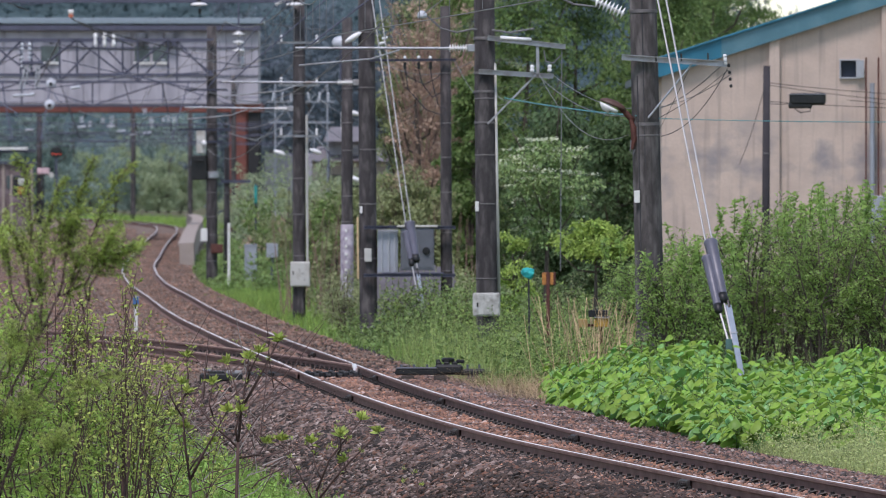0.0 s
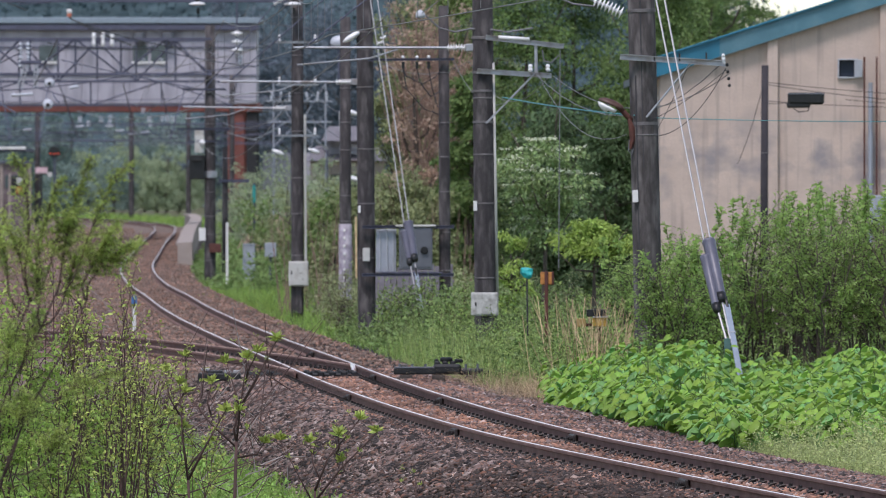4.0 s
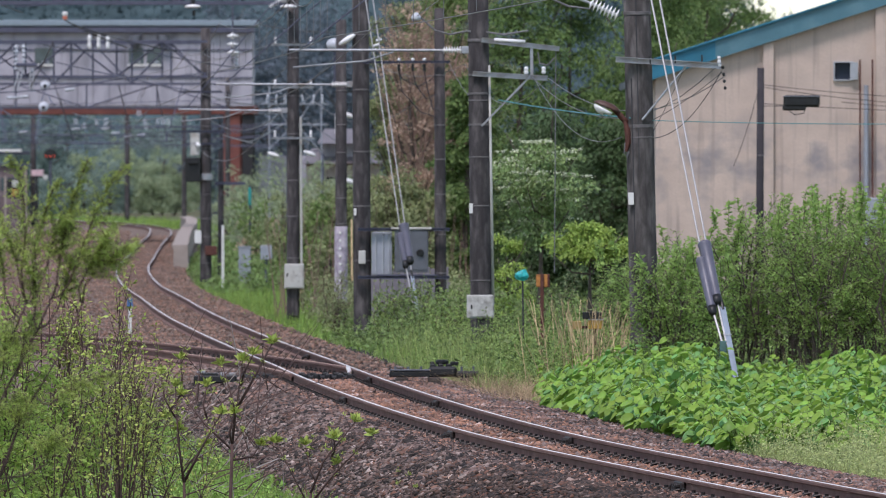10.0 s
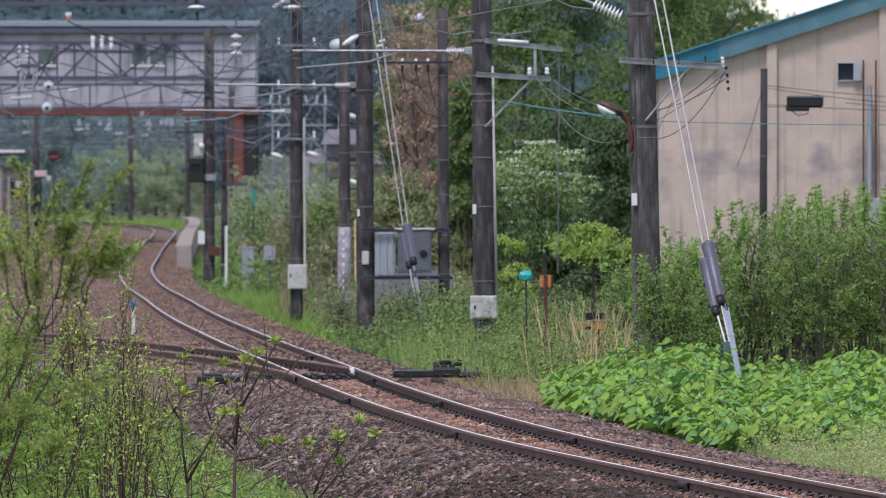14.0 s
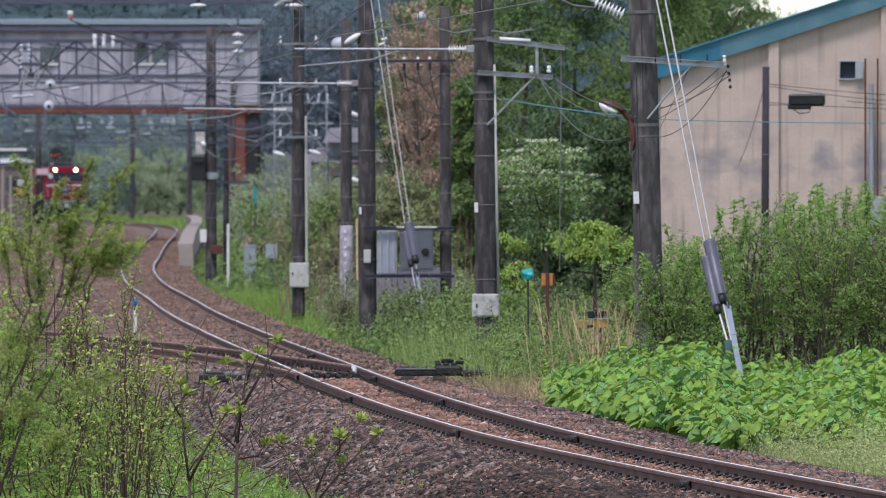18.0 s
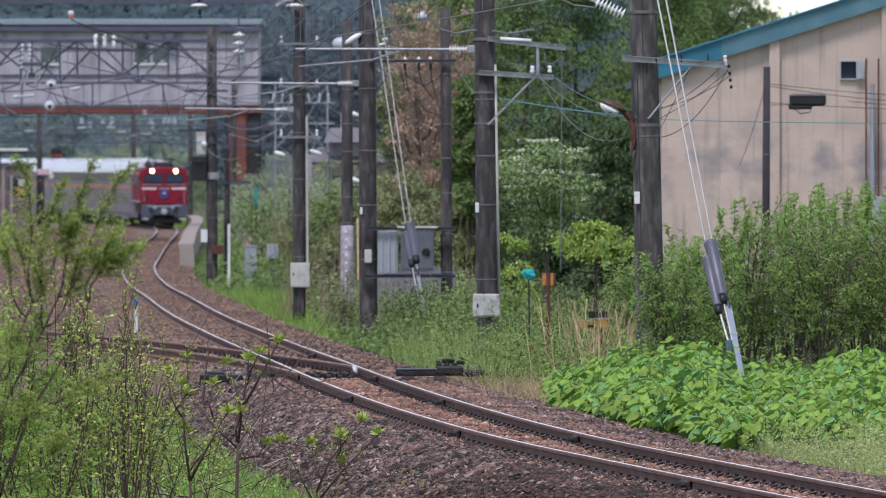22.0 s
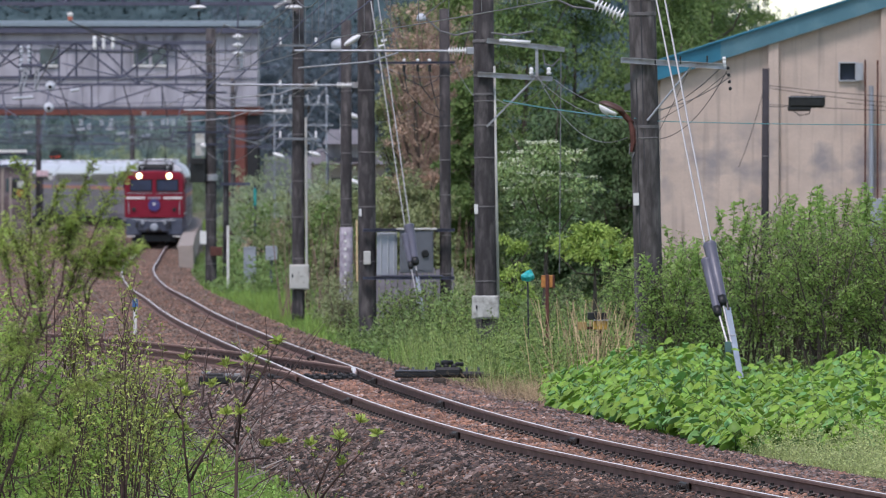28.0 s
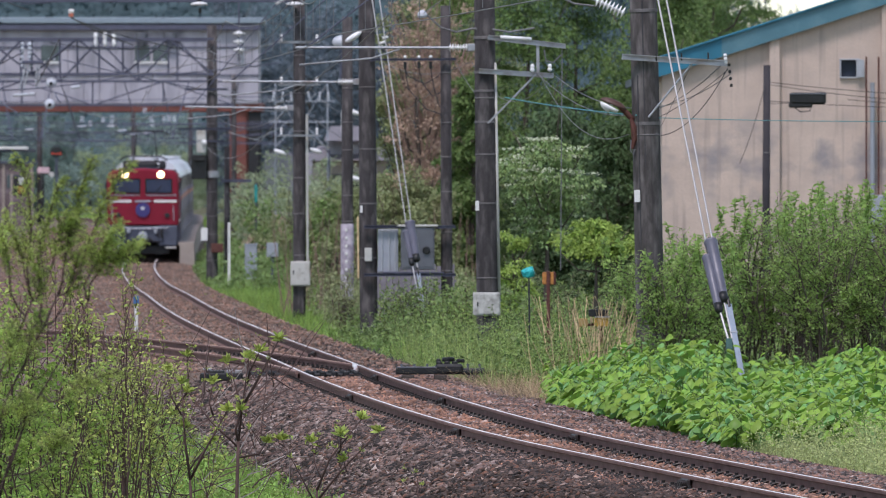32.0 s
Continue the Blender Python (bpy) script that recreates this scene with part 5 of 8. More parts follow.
def pole_e_fittings():
    p = POLE_E
    for z, l in ((6.3, 0.9), (5.0, 1.1), (4.6, 0.7)):
        arm(p, (-l, -0.22, z), (l * 0.6, -0.22, z), 0.07, "cross_arm", M_TRUSS)
    s = part("signal_box", boxed((-0.42, -0.2, 3.75), (0.5, 0.35, 0.8), 0.02), M_BLACKIRON, p, "black signal housing")
    part("signal_hood", boxed((-0.42, -0.42, 3.98), (0.3, 0.14, 0.06), 0.01), M_BLACKIRON, s)
    part("sign_plate", boxed((-0.35, -0.24, 4.6), (0.3, 0.04, 0.75), 0.01), M_BOX, p, "pale grey plate")
    bm = bmesh.new()
    bmesh.ops.create_uvsphere(bm, u_segments=10, v_segments=6, radius=0.1, matrix=Matrix.Translation((-0.25, -0.3, 4.55)))
    part("lamp_globe", bm, M_PORC, p, "", True)
    part("number_plate", boxed((-0.25, -0.22, 1.55), (0.22, 0.04, 0.42), 0.01), M_WHITEPAINT, p)
    part("junction_box", boxed((0.18, -0.25, 1.1), (0.4, 0.2, 0.3), 0.02), M_RUST, p)
    part("clamp", turned(bmesh.new(), [(0.19, 3.4), (0.23, 3.42), (0.23, 3.6), (0.19, 3.62)], 16), M_GALV, p)
    q = pole(-7.2, 325.5, -0.2, 0.2, 4.4, "short dark steel post beside the portal pole", 0, bands=4)
    part("arm", boxed((0.3, -0.1, 3.3), (1.0, 0.08, 0.1)), M_TRUSS, q)


pole_e_fittings()
for x, y, z0, d, h in ((-17.35, 672, 0.2, 0.34, 8.0), (-21.8, 690, 0.2, 0.36, 8.5), (-26.3, 640, 0.2, 0.36, 8.0), (-9.0, 420, 0.0, 0.22, 7.5), (-24.2, 480, 0, 0.3, 9), (-28.3, 600, 0.2, 0.3, 8)):
    pole(x, y, z0, d, h, "distant dark catenary pole beyond the station", 0, bands=3)
pole(6.86, 212.0, 0.0, 0.165, 5.72, "slim dark utility pole in front of a beige building", 0.3, group="", bands=3, material=M_POLEDARK)


# ---- the beige building ----
def build_shed():
    t = thing("storage_building", (4.9, 224.0, 0.0), "large beige rendered building with a teal roof edge and stains", "building")
    slope = 0.32
    ridge, width, depth, eave = 9.0, 18.0, 26.0, 5.62
    # front wall with a real window opening: four pieces round it
    wx0, wx1, wz0, wz1 = 4.06, 4.45, 5.58, 5.96
    def panel(pts):
        bm = bmesh.new()
        f = [bm.verts.new((x, 0, z)) for x, z in pts]
        b = [bm.verts.new((x, 0.25, z)) for x, z in pts]
        bm.faces.new(f)
        bm.faces.new(b[::-1])
        for i in range(len(pts)):
            j = (i + 1) % len(pts)
            bm.faces.new((f[i], f[j], b[j], b[i]))
        return bm
    top = lambda x: eave + slope * (x if x < ridge else 2 * ridge - x)
    part("front_wall", panel([(0, -0.2), (wx0, -0.2), (wx0, top(wx0)), (0, eave)]), M_WALL, t)
    part("front_wall", panel([(wx0, -0.2), (wx1, -0.2), (wx1, wz0), (wx0, wz0)]), M_WALL, t)
    part("front_wall", panel([(wx0, wz1), (wx1, wz1), (wx1, top(wx1)), (wx0, top(wx0))]), M_WALL, t)
    part("front_wall", panel([(wx1, -0.2), (width, -0.2), (width, eave), (ridge, top(ridge)), (wx1, top(wx1))]), M_WALL, t)
    part("side_wall", boxed((0.125, depth / 2 + 0.125, eave / 2 - 0.1), (0.25, depth - 0.25, eave + 0.2)), M_WALL, t)
    part("side_wall", boxed((width - 0.125, depth / 2 + 0.125, eave / 2 - 0.1), (0.25, depth - 0.25, eave + 0.2)), M_WALL, t)
    part("back_wall", boxed((width / 2, depth + 0.13, eave / 2 - 0.1), (width, 0.25, eave + 0.2)), M_WALL, t)
    for x in (2.55, 5.1, 8.0):
        h = top(x) + 0.2
        part("pilaster", boxed((x, -0.07, h / 2 - 0.2), (0.24, 0.14, h), 0.01), M_WALL, t)
    # roof slopes and the teal verge board
    for a, b in ((-0.35, ridge), (width + 0.35, ridge)):
        pts = [(a, top(0) - 0.35 * slope + 0.02), (b, top(ridge) + 0.02), (b, top(ridge) + 0.2), (a, top(0) - 0.35 * slope + 0.2)]
        bm = bmesh.new()
        f = [bm.verts.new((x, -0.16, z)) for x, z in pts]
        g = [bm.verts.new((x, depth + 0.5, z)) for x, z in pts]
        bm.faces.new(f)
        bm.faces.new(g[::-1])
        for i in range(4):
            bm.faces.new((f[i], f[(i + 1) % 4], g[(i + 1) % 4], g[i]))
        part("roof", bm, M_ROOF, t)
    def verge(xa, xb, material, label, proud):
        bm = bmesh.new()
        z = lambda x: eave + slope * x
        pts = [(xa, z(xa) - 0.02), (xb, z(xb) - 0.02), (xb, z(xb) + 0.4), (xa, z(xa) + 0.4)]
        f = [bm.verts.new((x, -0.22 - proud, zz)) for x, zz in pts]
        g = [bm.verts.new((x, -0.16, zz)) for x, zz in pts]
        bm.faces.new(f)
        bm.faces.new(g[::-1])
        for i in range(4):
            bm.faces.new((f[i], f[(i + 1) % 4], g[(i + 1) % 4], g[i]))
        part("verge_board", bm, material, t, label)
    verge(-0.4, 1.35, M_TEALDARK, "deep teal verge board", 0)
    verge(1.35, 9.0, M_TEAL, "faded teal verge board", 0)
    bm = bmesh.new()
    box(bm, (0, 0, 0), (9.9, 0.1, 0.05), 0.01, m=pose(4.3, -0.24, top(4.3) + 0.42, 0, -math.degrees(math.atan(slope)), 0))
    part("verge_cap", bm, M_TEALDARK, t)
    w = part("window", boxed(((wx0 + wx1) / 2 - 0.0, 0.1, (wz0 + wz1) / 2), (wx1 - wx0, 0.02, wz1 - wz0)), mat("blue_black_pane", (0.03, 0.04, 0.062), 0.35, 0, var=0.15, bump=0, spec=0.2), t, "dark small window pane")
    bm = bmesh.new()
    for a, b, c, d in ((wx0 - 0.035, wx1 + 0.035, wz1, wz1 + 0.03), (wx0 - 0.035, wx1 + 0.035, wz0 - 0.035, wz0), (wx0 - 0.035, wx0, wz0, wz1), (wx1, wx1 + 0.035, wz0, wz1)):
        box(bm, ((a + b) / 2, -0.02, (c + d) / 2), (b - a, 0.1, d - c), 0.005)
    part("window_frame", bm, M_FRAME, w)
    part("open_sash", boxed((wx1 + 0.04, -0.12, (wz0 + wz1) / 2), (0.18, 0.03, 0.4), 0.006), M_FRAME, w, "grey sash standing open")
    for x in (4.62, 4.9):
        part("rusty_pipe", rodded((x, -0.3, 0), (x, -0.3, 6.03), 0.02), M_RUST, t, "rust-brown vent pipe")
    part("grey_pipe", rodded((4.76, -0.25, 0), (4.76, -0.25, 5.45), 0.055, seg=12), M_CAB2, t, "grey downpipe")
    part("grey_box", boxed((4.95, -0.4, 2.55), (0.45, 0.3, 0.7), 0.02), M_CAB2, t, "grey switch box")


build_shed()


def build_wall_cables():
    t = thing("cable_closure", (7.75, 211.5, 5.0), "black cable splice closure hanging on wires", "cable closure")
    part("case", boxed((0, 0, 0), (0.78, 0.22, 0.26), 0.05), M_BLACKIRON, t)
    part("tray", boxed((-0.16, 0, -0.14), (0.5, 0.18, 0.12), 0.03), M_BLACKIRON, t)
    part("case_lid", boxed((0.0, -0.01, 0.1), (0.8, 0.24, 0.03), 0.01), M_CAB, t)
    part("loop", tube(bmesh.new(), [(-0.3, 0, -0.18), (-0.15, 0, -0.29), (0.05, 0, -0.26), (0.1, 0, -0.1)], 0.012, 5), M_DARKWIRE, t)
    c = thing("service_wire", (0, 0, 0), "dark service wires from the utility pole along the building", "wire")
    for a, b, sag in (((6.95, 211.9, 5.35), (12, 211.9, 5.0), 0.06), ((6.95, 211.9, 5.3), (12, 211.9, 4.88), 0.1), ((6.95, 211.9, 4.95), (12, 211.8, 4.78), 0.05), ((6.85, 211.9, 5.3), (6.3, 211.9, 3.6), 0.12), ((8.6, 211.5, 4.98), (12, 211.5, 4.72), 0.02), ((6.95, 211.9, 4.9), (7.9, 211.5, 5.0), 0.04)):
        part("strand", wire(bmesh.new(), a, b, sag, 0.0075, 8), M_DARKWIRE, c)


build_wall_cables()


# ---- station over the tracks ----
def build_station():
    t = thing("station_concourse", (-16.6, 500.0, 0.0), "pale panelled station concourse bridging the tracks on a red beam", "station building")
    x0, x1 = -12.0, 7.2
    part("wall", boxed(((x0 + x1) / 2, 0.0, 8.75), (x1 - x0, 5.6, 4.0), 0.02), M_STATION, t)
    n = 24
    for k in range(n):
        xx = x0 + (x1 - x0) * (k + 0.5) / n
        part("wall_panel", boxed((xx, -2.84, 8.75), ((x1 - x0) / n - 0.04, 0.06, 3.9), 0.008), M_STATION, t)
    part("roof", boxed(((x0 + x1) / 2, 0, 10.95), (x1 - x0 + 0.5, 6.6, 0.3), 0.03), M_STROOF, t)
    part("eaves_strip", boxed(((x0 + x1) / 2, -3.1, 10.6), (x1 - x0 + 0.2, 0.3, 0.28), 0.02), M_TRUSS, t)
    for z, h in ((9.6, 0.08), (8.2, 0.06)):
        part("sill_band", boxed(((x0 + x1) / 2, -2.9, z), (x1 - x0, 0.06, h)), M_TRUSS, t)
    for x, w in ((-3.3, 0.9), (1.35, 0.75), (2.25, 0.75)):
        ww = part("window", boxed((x, -2.92, 9.3), (w, 0.08, 0.8), 0.01), M_STGLASS, t, "greenish dark station window")
        part("window_frame", boxed((x, -2.94, 8.84), (w + 0.1, 0.1, 0.1)), M_WHITEPAINT, ww)
        part("blind", boxed((x + 0.1, -2.97, 9.0), (w * 0.4, 0.02, 0.1)), M_CAB2, ww)
    for x in (1.3, 2.75):
        part("vent_cowl", turned(bmesh.new(), [(0.12, -0.35), (0.3, -0.1), (0.3, 0.3), (0.22, 0.34)], 10, Matrix.Translation((x, -3.1, 10.0))), M_CAB, t)
    part("edge_beam", boxed(((x0 + x1) / 2 + 0.2, -2.6, 6.58), (x1 - x0, 0.3, 0.42), 0.02), M_REDBEAM, t, "rusty red edge beam")
    part("edge_beam", boxed(((x0 + x1) / 2 + 0.2, 2.6, 6.58), (x1 - x0, 0.3, 0.42), 0.02), M_REDBEAM, t, "rusty red edge beam")
    part("deck", boxed(((x0 + x1) / 2, 0, 6.7), (x1 - x0, 5.0, 0.2)), M_UNDER, t)
    for x, m, w in ((6.15, M_REDBEAM, 0.85), (6.95, M_UNDER, 0.55)):
        for y in (-2.3, 2.3):
            part("column", boxed((x, y, 3.1), (w, 0.6, 6.6), 0.03), m, t, "red oxide steel column" if m is M_REDBEAM else "dark steel column")
    part("stair_wall", boxed((8.6, 3.0, 2.2), (2.4, 0.3, 4.2), 0.02), M_STATION, t)


build_station()

PLAT = [(1.45, -0.3), (1.45, 0.56), (1.38, 0.58), (1.38, 0.66), (2.0, 0.68), (2.02, -0.3)]
tagged(ribbon("station_platform", PLAT, steps(384, 590, 5.0), centre, M_PLATFORM, closed=True), "low weathered concrete station platform edge", "platform", kind="structure")

# ---- plants ----
def clumped(rng, centre_pt, radii, clumps, per, spread, hollow=0.35):
    """Points of an uneven crown: clumps within an ellipsoid, thinned inside."""
    d = rng.normal(size=(clumps, 3))
    d /= np.linalg.norm(d, axis=1, keepdims=True)
    r = hollow + (1 - hollow) * rng.uniform(0, 1, clumps) ** 0.6
    r *= 1 + 0.18 * rng.normal(size=clumps)
    c = d * r[:, None] * np.array(radii)
    p = c[:, None] + rng.normal(size=(clumps, per, 3)) * spread * np.array([1, 1, 0.7])
    return p.reshape(-1, 3) + np.array(centre_pt)


def tree(x, y, h, rad, leafmat, seed, label, n=60, per=70, leaf=0.13, z0=None, trunk=0.12, low=0.25, category="tree", flower=0, squash=1.0, twigs=0, spread=0.13, boughs=0, widest=0.375, fan=1.0):
    """A tree: tapered trunk, limbs, and a crown of many small leaves."""
    rng = np.random.default_rng(seed)
    z0 = float(ground_z(x, y)) - 0.05 if z0 is None else z0
    t = thing(category.replace(" ", "_"), (x, y, z0), label, category)
    top = h * 0.8
    bend = rng.normal(size=2) * 0.04 * h
    pts = [(0, 0, -0.1), (bend[0] * 0.3, bend[1] * 0.3, h * 0.3), (bend[0] * 0.7, bend[1] * 0.7, h * 0.55), (bend[0], bend[1], top)]
    part("trunk", tube(bmesh.new(), pts, [trunk, trunk * 0.8, trunk * 0.55, trunk * 0.15], 8), M_BARK, t, "", True)
    for k in range(7):
        a = k * 2.4 + rng.uniform(-0.5, 0.5)
        u = rng.uniform(min(low, 0.6), 0.75)
        s = Vector((bend[0] * u, bend[1] * u, h * u))
        e = s + Vector((math.cos(a) * rad * 0.75, math.sin(a) * rad * 0.75, h * rng.uniform(0.08, 0.25)))
        mid = s.lerp(e, 0.5) + Vector((0, 0, -0.05 * h))
        part("limb", tube(bmesh.new(), [s, mid, e], [trunk * 0.4, trunk * 0.28, trunk * 0.1], 6), M_BARK, t, "", True)
    zc = h * (low + 1.0) / 2
    if boughs:
        # drooping fans of leaves, one above the other
        az, up = rng.uniform(0, 6.283, boughs), rng.uniform(0, 1, boughs)
        wide = rad * np.sqrt(np.clip(1.12 - 2 * np.abs(up - widest), 0.12, 1)) * rng.uniform(0.25, 1.05, boughs)
        c = np.stack([bend[0] * up + np.cos(az) * wide, bend[1] * up + np.sin(az) * wide * 0.8, h * (low + (1 - low) * up)], 1)
        rb = rad * rng.uniform(0.22, 0.48, boughs) * fan
        m = per
        r2, a2 = np.sqrt(rng.uniform(0, 1, (boughs, m))), rng.uniform(0, 6.283, (boughs, m))
        p = c[:, None] + np.stack([np.cos(a2) * r2, np.sin(a2) * r2, -0.6 * r2 ** 2 + rng.normal(size=(boughs, m)) * 0.13], -1) * rb[:, None, None]
        way = np.stack([np.cos(a2), np.sin(a2), -0.5 + 0.5 * rng.normal(size=(boughs, m))], -1) + rng.normal(size=(boughs, m, 3)) * 0.5
        p, way = p.reshape(-1, 3), way.reshape(-1, 3)
        keep = p[:, 2] > 0.1
        soup("crown", set_leaves(rng, p[keep], way[keep], leaf, 0.5), 4, leafmat, t)
        if flower:
            # flat flower heads standing on the upper boughs
            pick = rng.integers(0, boughs, flower)
            hub = c[pick] + np.stack([rng.normal(size=flower) * 0.5, rng.normal(size=flower) * 0.4, np.full(flower, 0.12)], 1) * rb[pick][:, None]
            q = (hub[:, None] + rng.normal(size=(flower, 22, 3)) * np.array([0.07, 0.07, 0.018])).reshape(-1, 3)
            soup("blossom", leaves(rng, q, leaf * 0.55, 0.8, 0.7), 4, L_FLOWER, t, "flat clusters of small white flowers")
        return t
    p = clumped(rng, (bend[0] * 0.5, bend[1] * 0.5, zc), (rad, rad * 0.8, h * (1 - low) / 2 * squash), n, per, rad * spread)
    p = p[p[:, 2] > 0.1]
    soup("crown", leaves(rng, p, leaf), 4, leafmat, t)
    if twigs:
        fine = bmesh.new()
        for k in range(twigs):
            a, u = rng.uniform(0, 6.28), rng.uniform(0.15, 0.8)
            q0 = Vector((math.cos(a) * rad * rng.uniform(0, 0.7), math.sin(a) * rad * 0.5, h * u))
            ln = rng.uniform(0.08, 0.22) * h
            rod(fine, q0, q0 + Vector((math.cos(a) * ln * 0.35, math.sin(a) * ln * 0.3, ln)), trunk * 0.13, trunk * 0.05, 4, False)
        tagged(part("twig_mass", fine, M_BUDTWIG if leafmat is L_BROWN else M_TWIG, t), kind="stuff")
    if flower:
        q = clumped(rng, (bend[0] * 0.5, bend[1] * 0.5, zc + 0.05 * h), (rad, rad * 0.9, h * (1 - low) / 2), flower, 14, 0.05, 0.8)
        soup("blossom", leaves(rng, q, leaf * 0.9, 0.8, 0.6), 4, L_FLOWER, t, "clusters of small white flowers")
    return t


def backdrop_woods():
    rr = random.Random(12)
    spec = []
    # nearer wood behind the poles: (x, y, height, radius, leaf)
    for x, y, h, r, m, lab in (
            (-0.75, 264, 9.0, 1.15, L_OLIVE, "tall half-bare tree with olive young leaves"), (-0.55, 260, 8.6, 0.9, L_BROWN, "rusty brown budding tree"), (0.1, 262, 7.6, 0.8, L_BROWN, "rusty brown budding tree"), (-0.2, 272, 9.0, 1.7, L_FRESH, "fresh green tree behind budding ones"),
            (0.6, 250, 6.2, 1.0, L_MID, "green tree clad in ivy"), (0.4, 255, 3.5, 1.1, L_MID, "dense green evergreen shrub"),
            (1.9, 262, 9.8, 1.7, L_MID, "tall green broadleaf tree"), (3.4, 268, 10.0, 1.8, L_MID, "tall green broadleaf tree"),
            (4.9, 265, 9.2, 1.7, L_MID, "tall green broadleaf tree"), (2.6, 250, 5.4, 1.5, L_DARK, "dark green understorey tree"),
            (4.3, 248, 5.0, 1.5, L_DARK, "dark green understorey tree"), (5.6, 270, 10.2, 1.7, L_FRESH, "fresh green broadleaf tree"),
            (1.0, 285, 11.0, 1.9, L_OLIVE, "olive green tree on the slope"), (-2.7, 300, 3.4, 1.2, L_OLIVE, "low thin tree with olive leaves"),
            (-3.6, 330, 3.2, 1.4, L_OLIVE, "young tree with olive leaves"), (7.4, 290, 11.2, 2.0, L_MID, "tall green broadleaf tree"),
            (8.0, 300, 9.4, 1.8, L_MID, "tall green broadleaf tree"), (10.1, 320, 10.8, 1.3, L_MID, "tall green broadleaf tree"), (8.6, 320, 12.2, 1.5, L_FRESH, "fresh green treetop against the sky"),
            (-1.0, 246, 3.6, 1.1, L_OLIVE, "low olive and almost bare bush"), (-0.6, 232, 2.6, 0.8, L_OLIVE, "sparse bush with olive young leaves")):
        spec.append((x, y, h, r, m, lab))
    for k, (x, y, h, r, m, lab) in enumerate(spec):
        tree(x, y, h, r, m, 100 + k, lab, n=130 if m in (L_BROWN, L_OLIVE) else 84, per=34 if m is L_BROWN else 140 if m is L_OLIVE else 260, spread=0.13 if m in (L_BROWN, L_OLIVE) else 0.16, leaf=0.1, low=0.1, trunk=0.11, twigs=330 if m is L_BROWN else 110 if m is L_OLIVE else 0, boughs=0 if m in (L_BROWN, L_OLIVE) else 110)
    tree(1.85, 184, 4.1, 0.95, L_BLOSSOMTREE, 301, "small tree full of white flower clusters", per=150, leaf=0.085, low=0.56, trunk=0.06, flower=150, boughs=50, widest=0.62)
    tree(2.68, 176, 2.62, 0.86, L_BRIGHT, 302, "spreading shrub with flat layers of bright green leaves", per=150, leaf=0.075, low=0.8, trunk=0.06, category="shrub", boughs=54, widest=0.3, fan=0.74)
    tree(1.3, 181, 2.55, 0.6, L_BRIGHT, 303, "bright green young shrub", per=150, leaf=0.075, low=0.4, trunk=0.04, category="shrub", boughs=18)
    tree(3.6, 180, 2.3, 0.7, L_FRESH, 304, "fresh green shrub behind the concrete pole", per=170, leaf=0.08, low=0.3, trunk=0.04, category="shrub", boughs=20)
    # beside the yard, beyond the platform
    for k, (x, y, h, r, m) in enumerate(((-6.2, 330, 3.2, 1.3, L_FRESH), (-5.0, 316, 3.4, 1.0, L_OLIVE), (-5.7, 360, 4.4, 1.4, L_YELLOWHAZE),
                                         (-3.6, 262, 2.6, 0.6, L_FRESH), (-6.4, 350, 2.4, 0.9, L_BROWN), (-3.0, 255, 3.2, 0.9, L_FRESH), (-2.7, 246, 2.2, 0.7, L_OLIVE), (-7.6, 385, 3.9, 1.2, L_YELLOWHAZE), (-6.2, 390, 4.1, 1.3, L_YELLOWHAZE), (-4.9, 385, 4.0, 1.3, L_YELLOWHAZE), (-4.0, 360, 4.4, 1.2, L_YELLOWHAZE), (-8.2, 395, 3.2, 0.9, L_YELLOWHAZE), (-8.9, 412, 3.6, 0.8, L_YELLOWHAZE), (-8.0, 410, 3.9, 0.9, L_YELLOWHAZE), (-7.1, 412, 3.7, 0.9, L_YELLOWHAZE), (-6.2, 408, 3.8, 0.9, L_YELLOWHAZE), (-5.3, 412, 3.9, 0.9, L_YELLOWHAZE), (-4.5, 408, 4.2, 0.9, L_YELLOWHAZE))):
        tree(x, y, h, r, m, 330 + k, "slender young roadside tree with fresh leaves", n=40, per=45, leaf=0.12, low=0.15, trunk=0.05)
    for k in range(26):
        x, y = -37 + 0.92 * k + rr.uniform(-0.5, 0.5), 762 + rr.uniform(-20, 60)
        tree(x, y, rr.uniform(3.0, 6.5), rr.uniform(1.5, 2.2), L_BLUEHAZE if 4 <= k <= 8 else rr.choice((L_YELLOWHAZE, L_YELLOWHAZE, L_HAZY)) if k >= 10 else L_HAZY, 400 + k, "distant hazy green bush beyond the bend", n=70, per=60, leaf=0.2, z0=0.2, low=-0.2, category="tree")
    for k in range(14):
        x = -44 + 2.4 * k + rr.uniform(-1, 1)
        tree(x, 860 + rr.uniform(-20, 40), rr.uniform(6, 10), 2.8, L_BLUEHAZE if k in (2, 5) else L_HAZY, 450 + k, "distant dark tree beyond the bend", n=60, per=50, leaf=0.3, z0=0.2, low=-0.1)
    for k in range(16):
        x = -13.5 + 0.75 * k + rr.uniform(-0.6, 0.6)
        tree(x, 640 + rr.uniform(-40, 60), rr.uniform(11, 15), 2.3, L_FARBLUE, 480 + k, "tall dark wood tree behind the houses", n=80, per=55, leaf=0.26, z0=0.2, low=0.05)


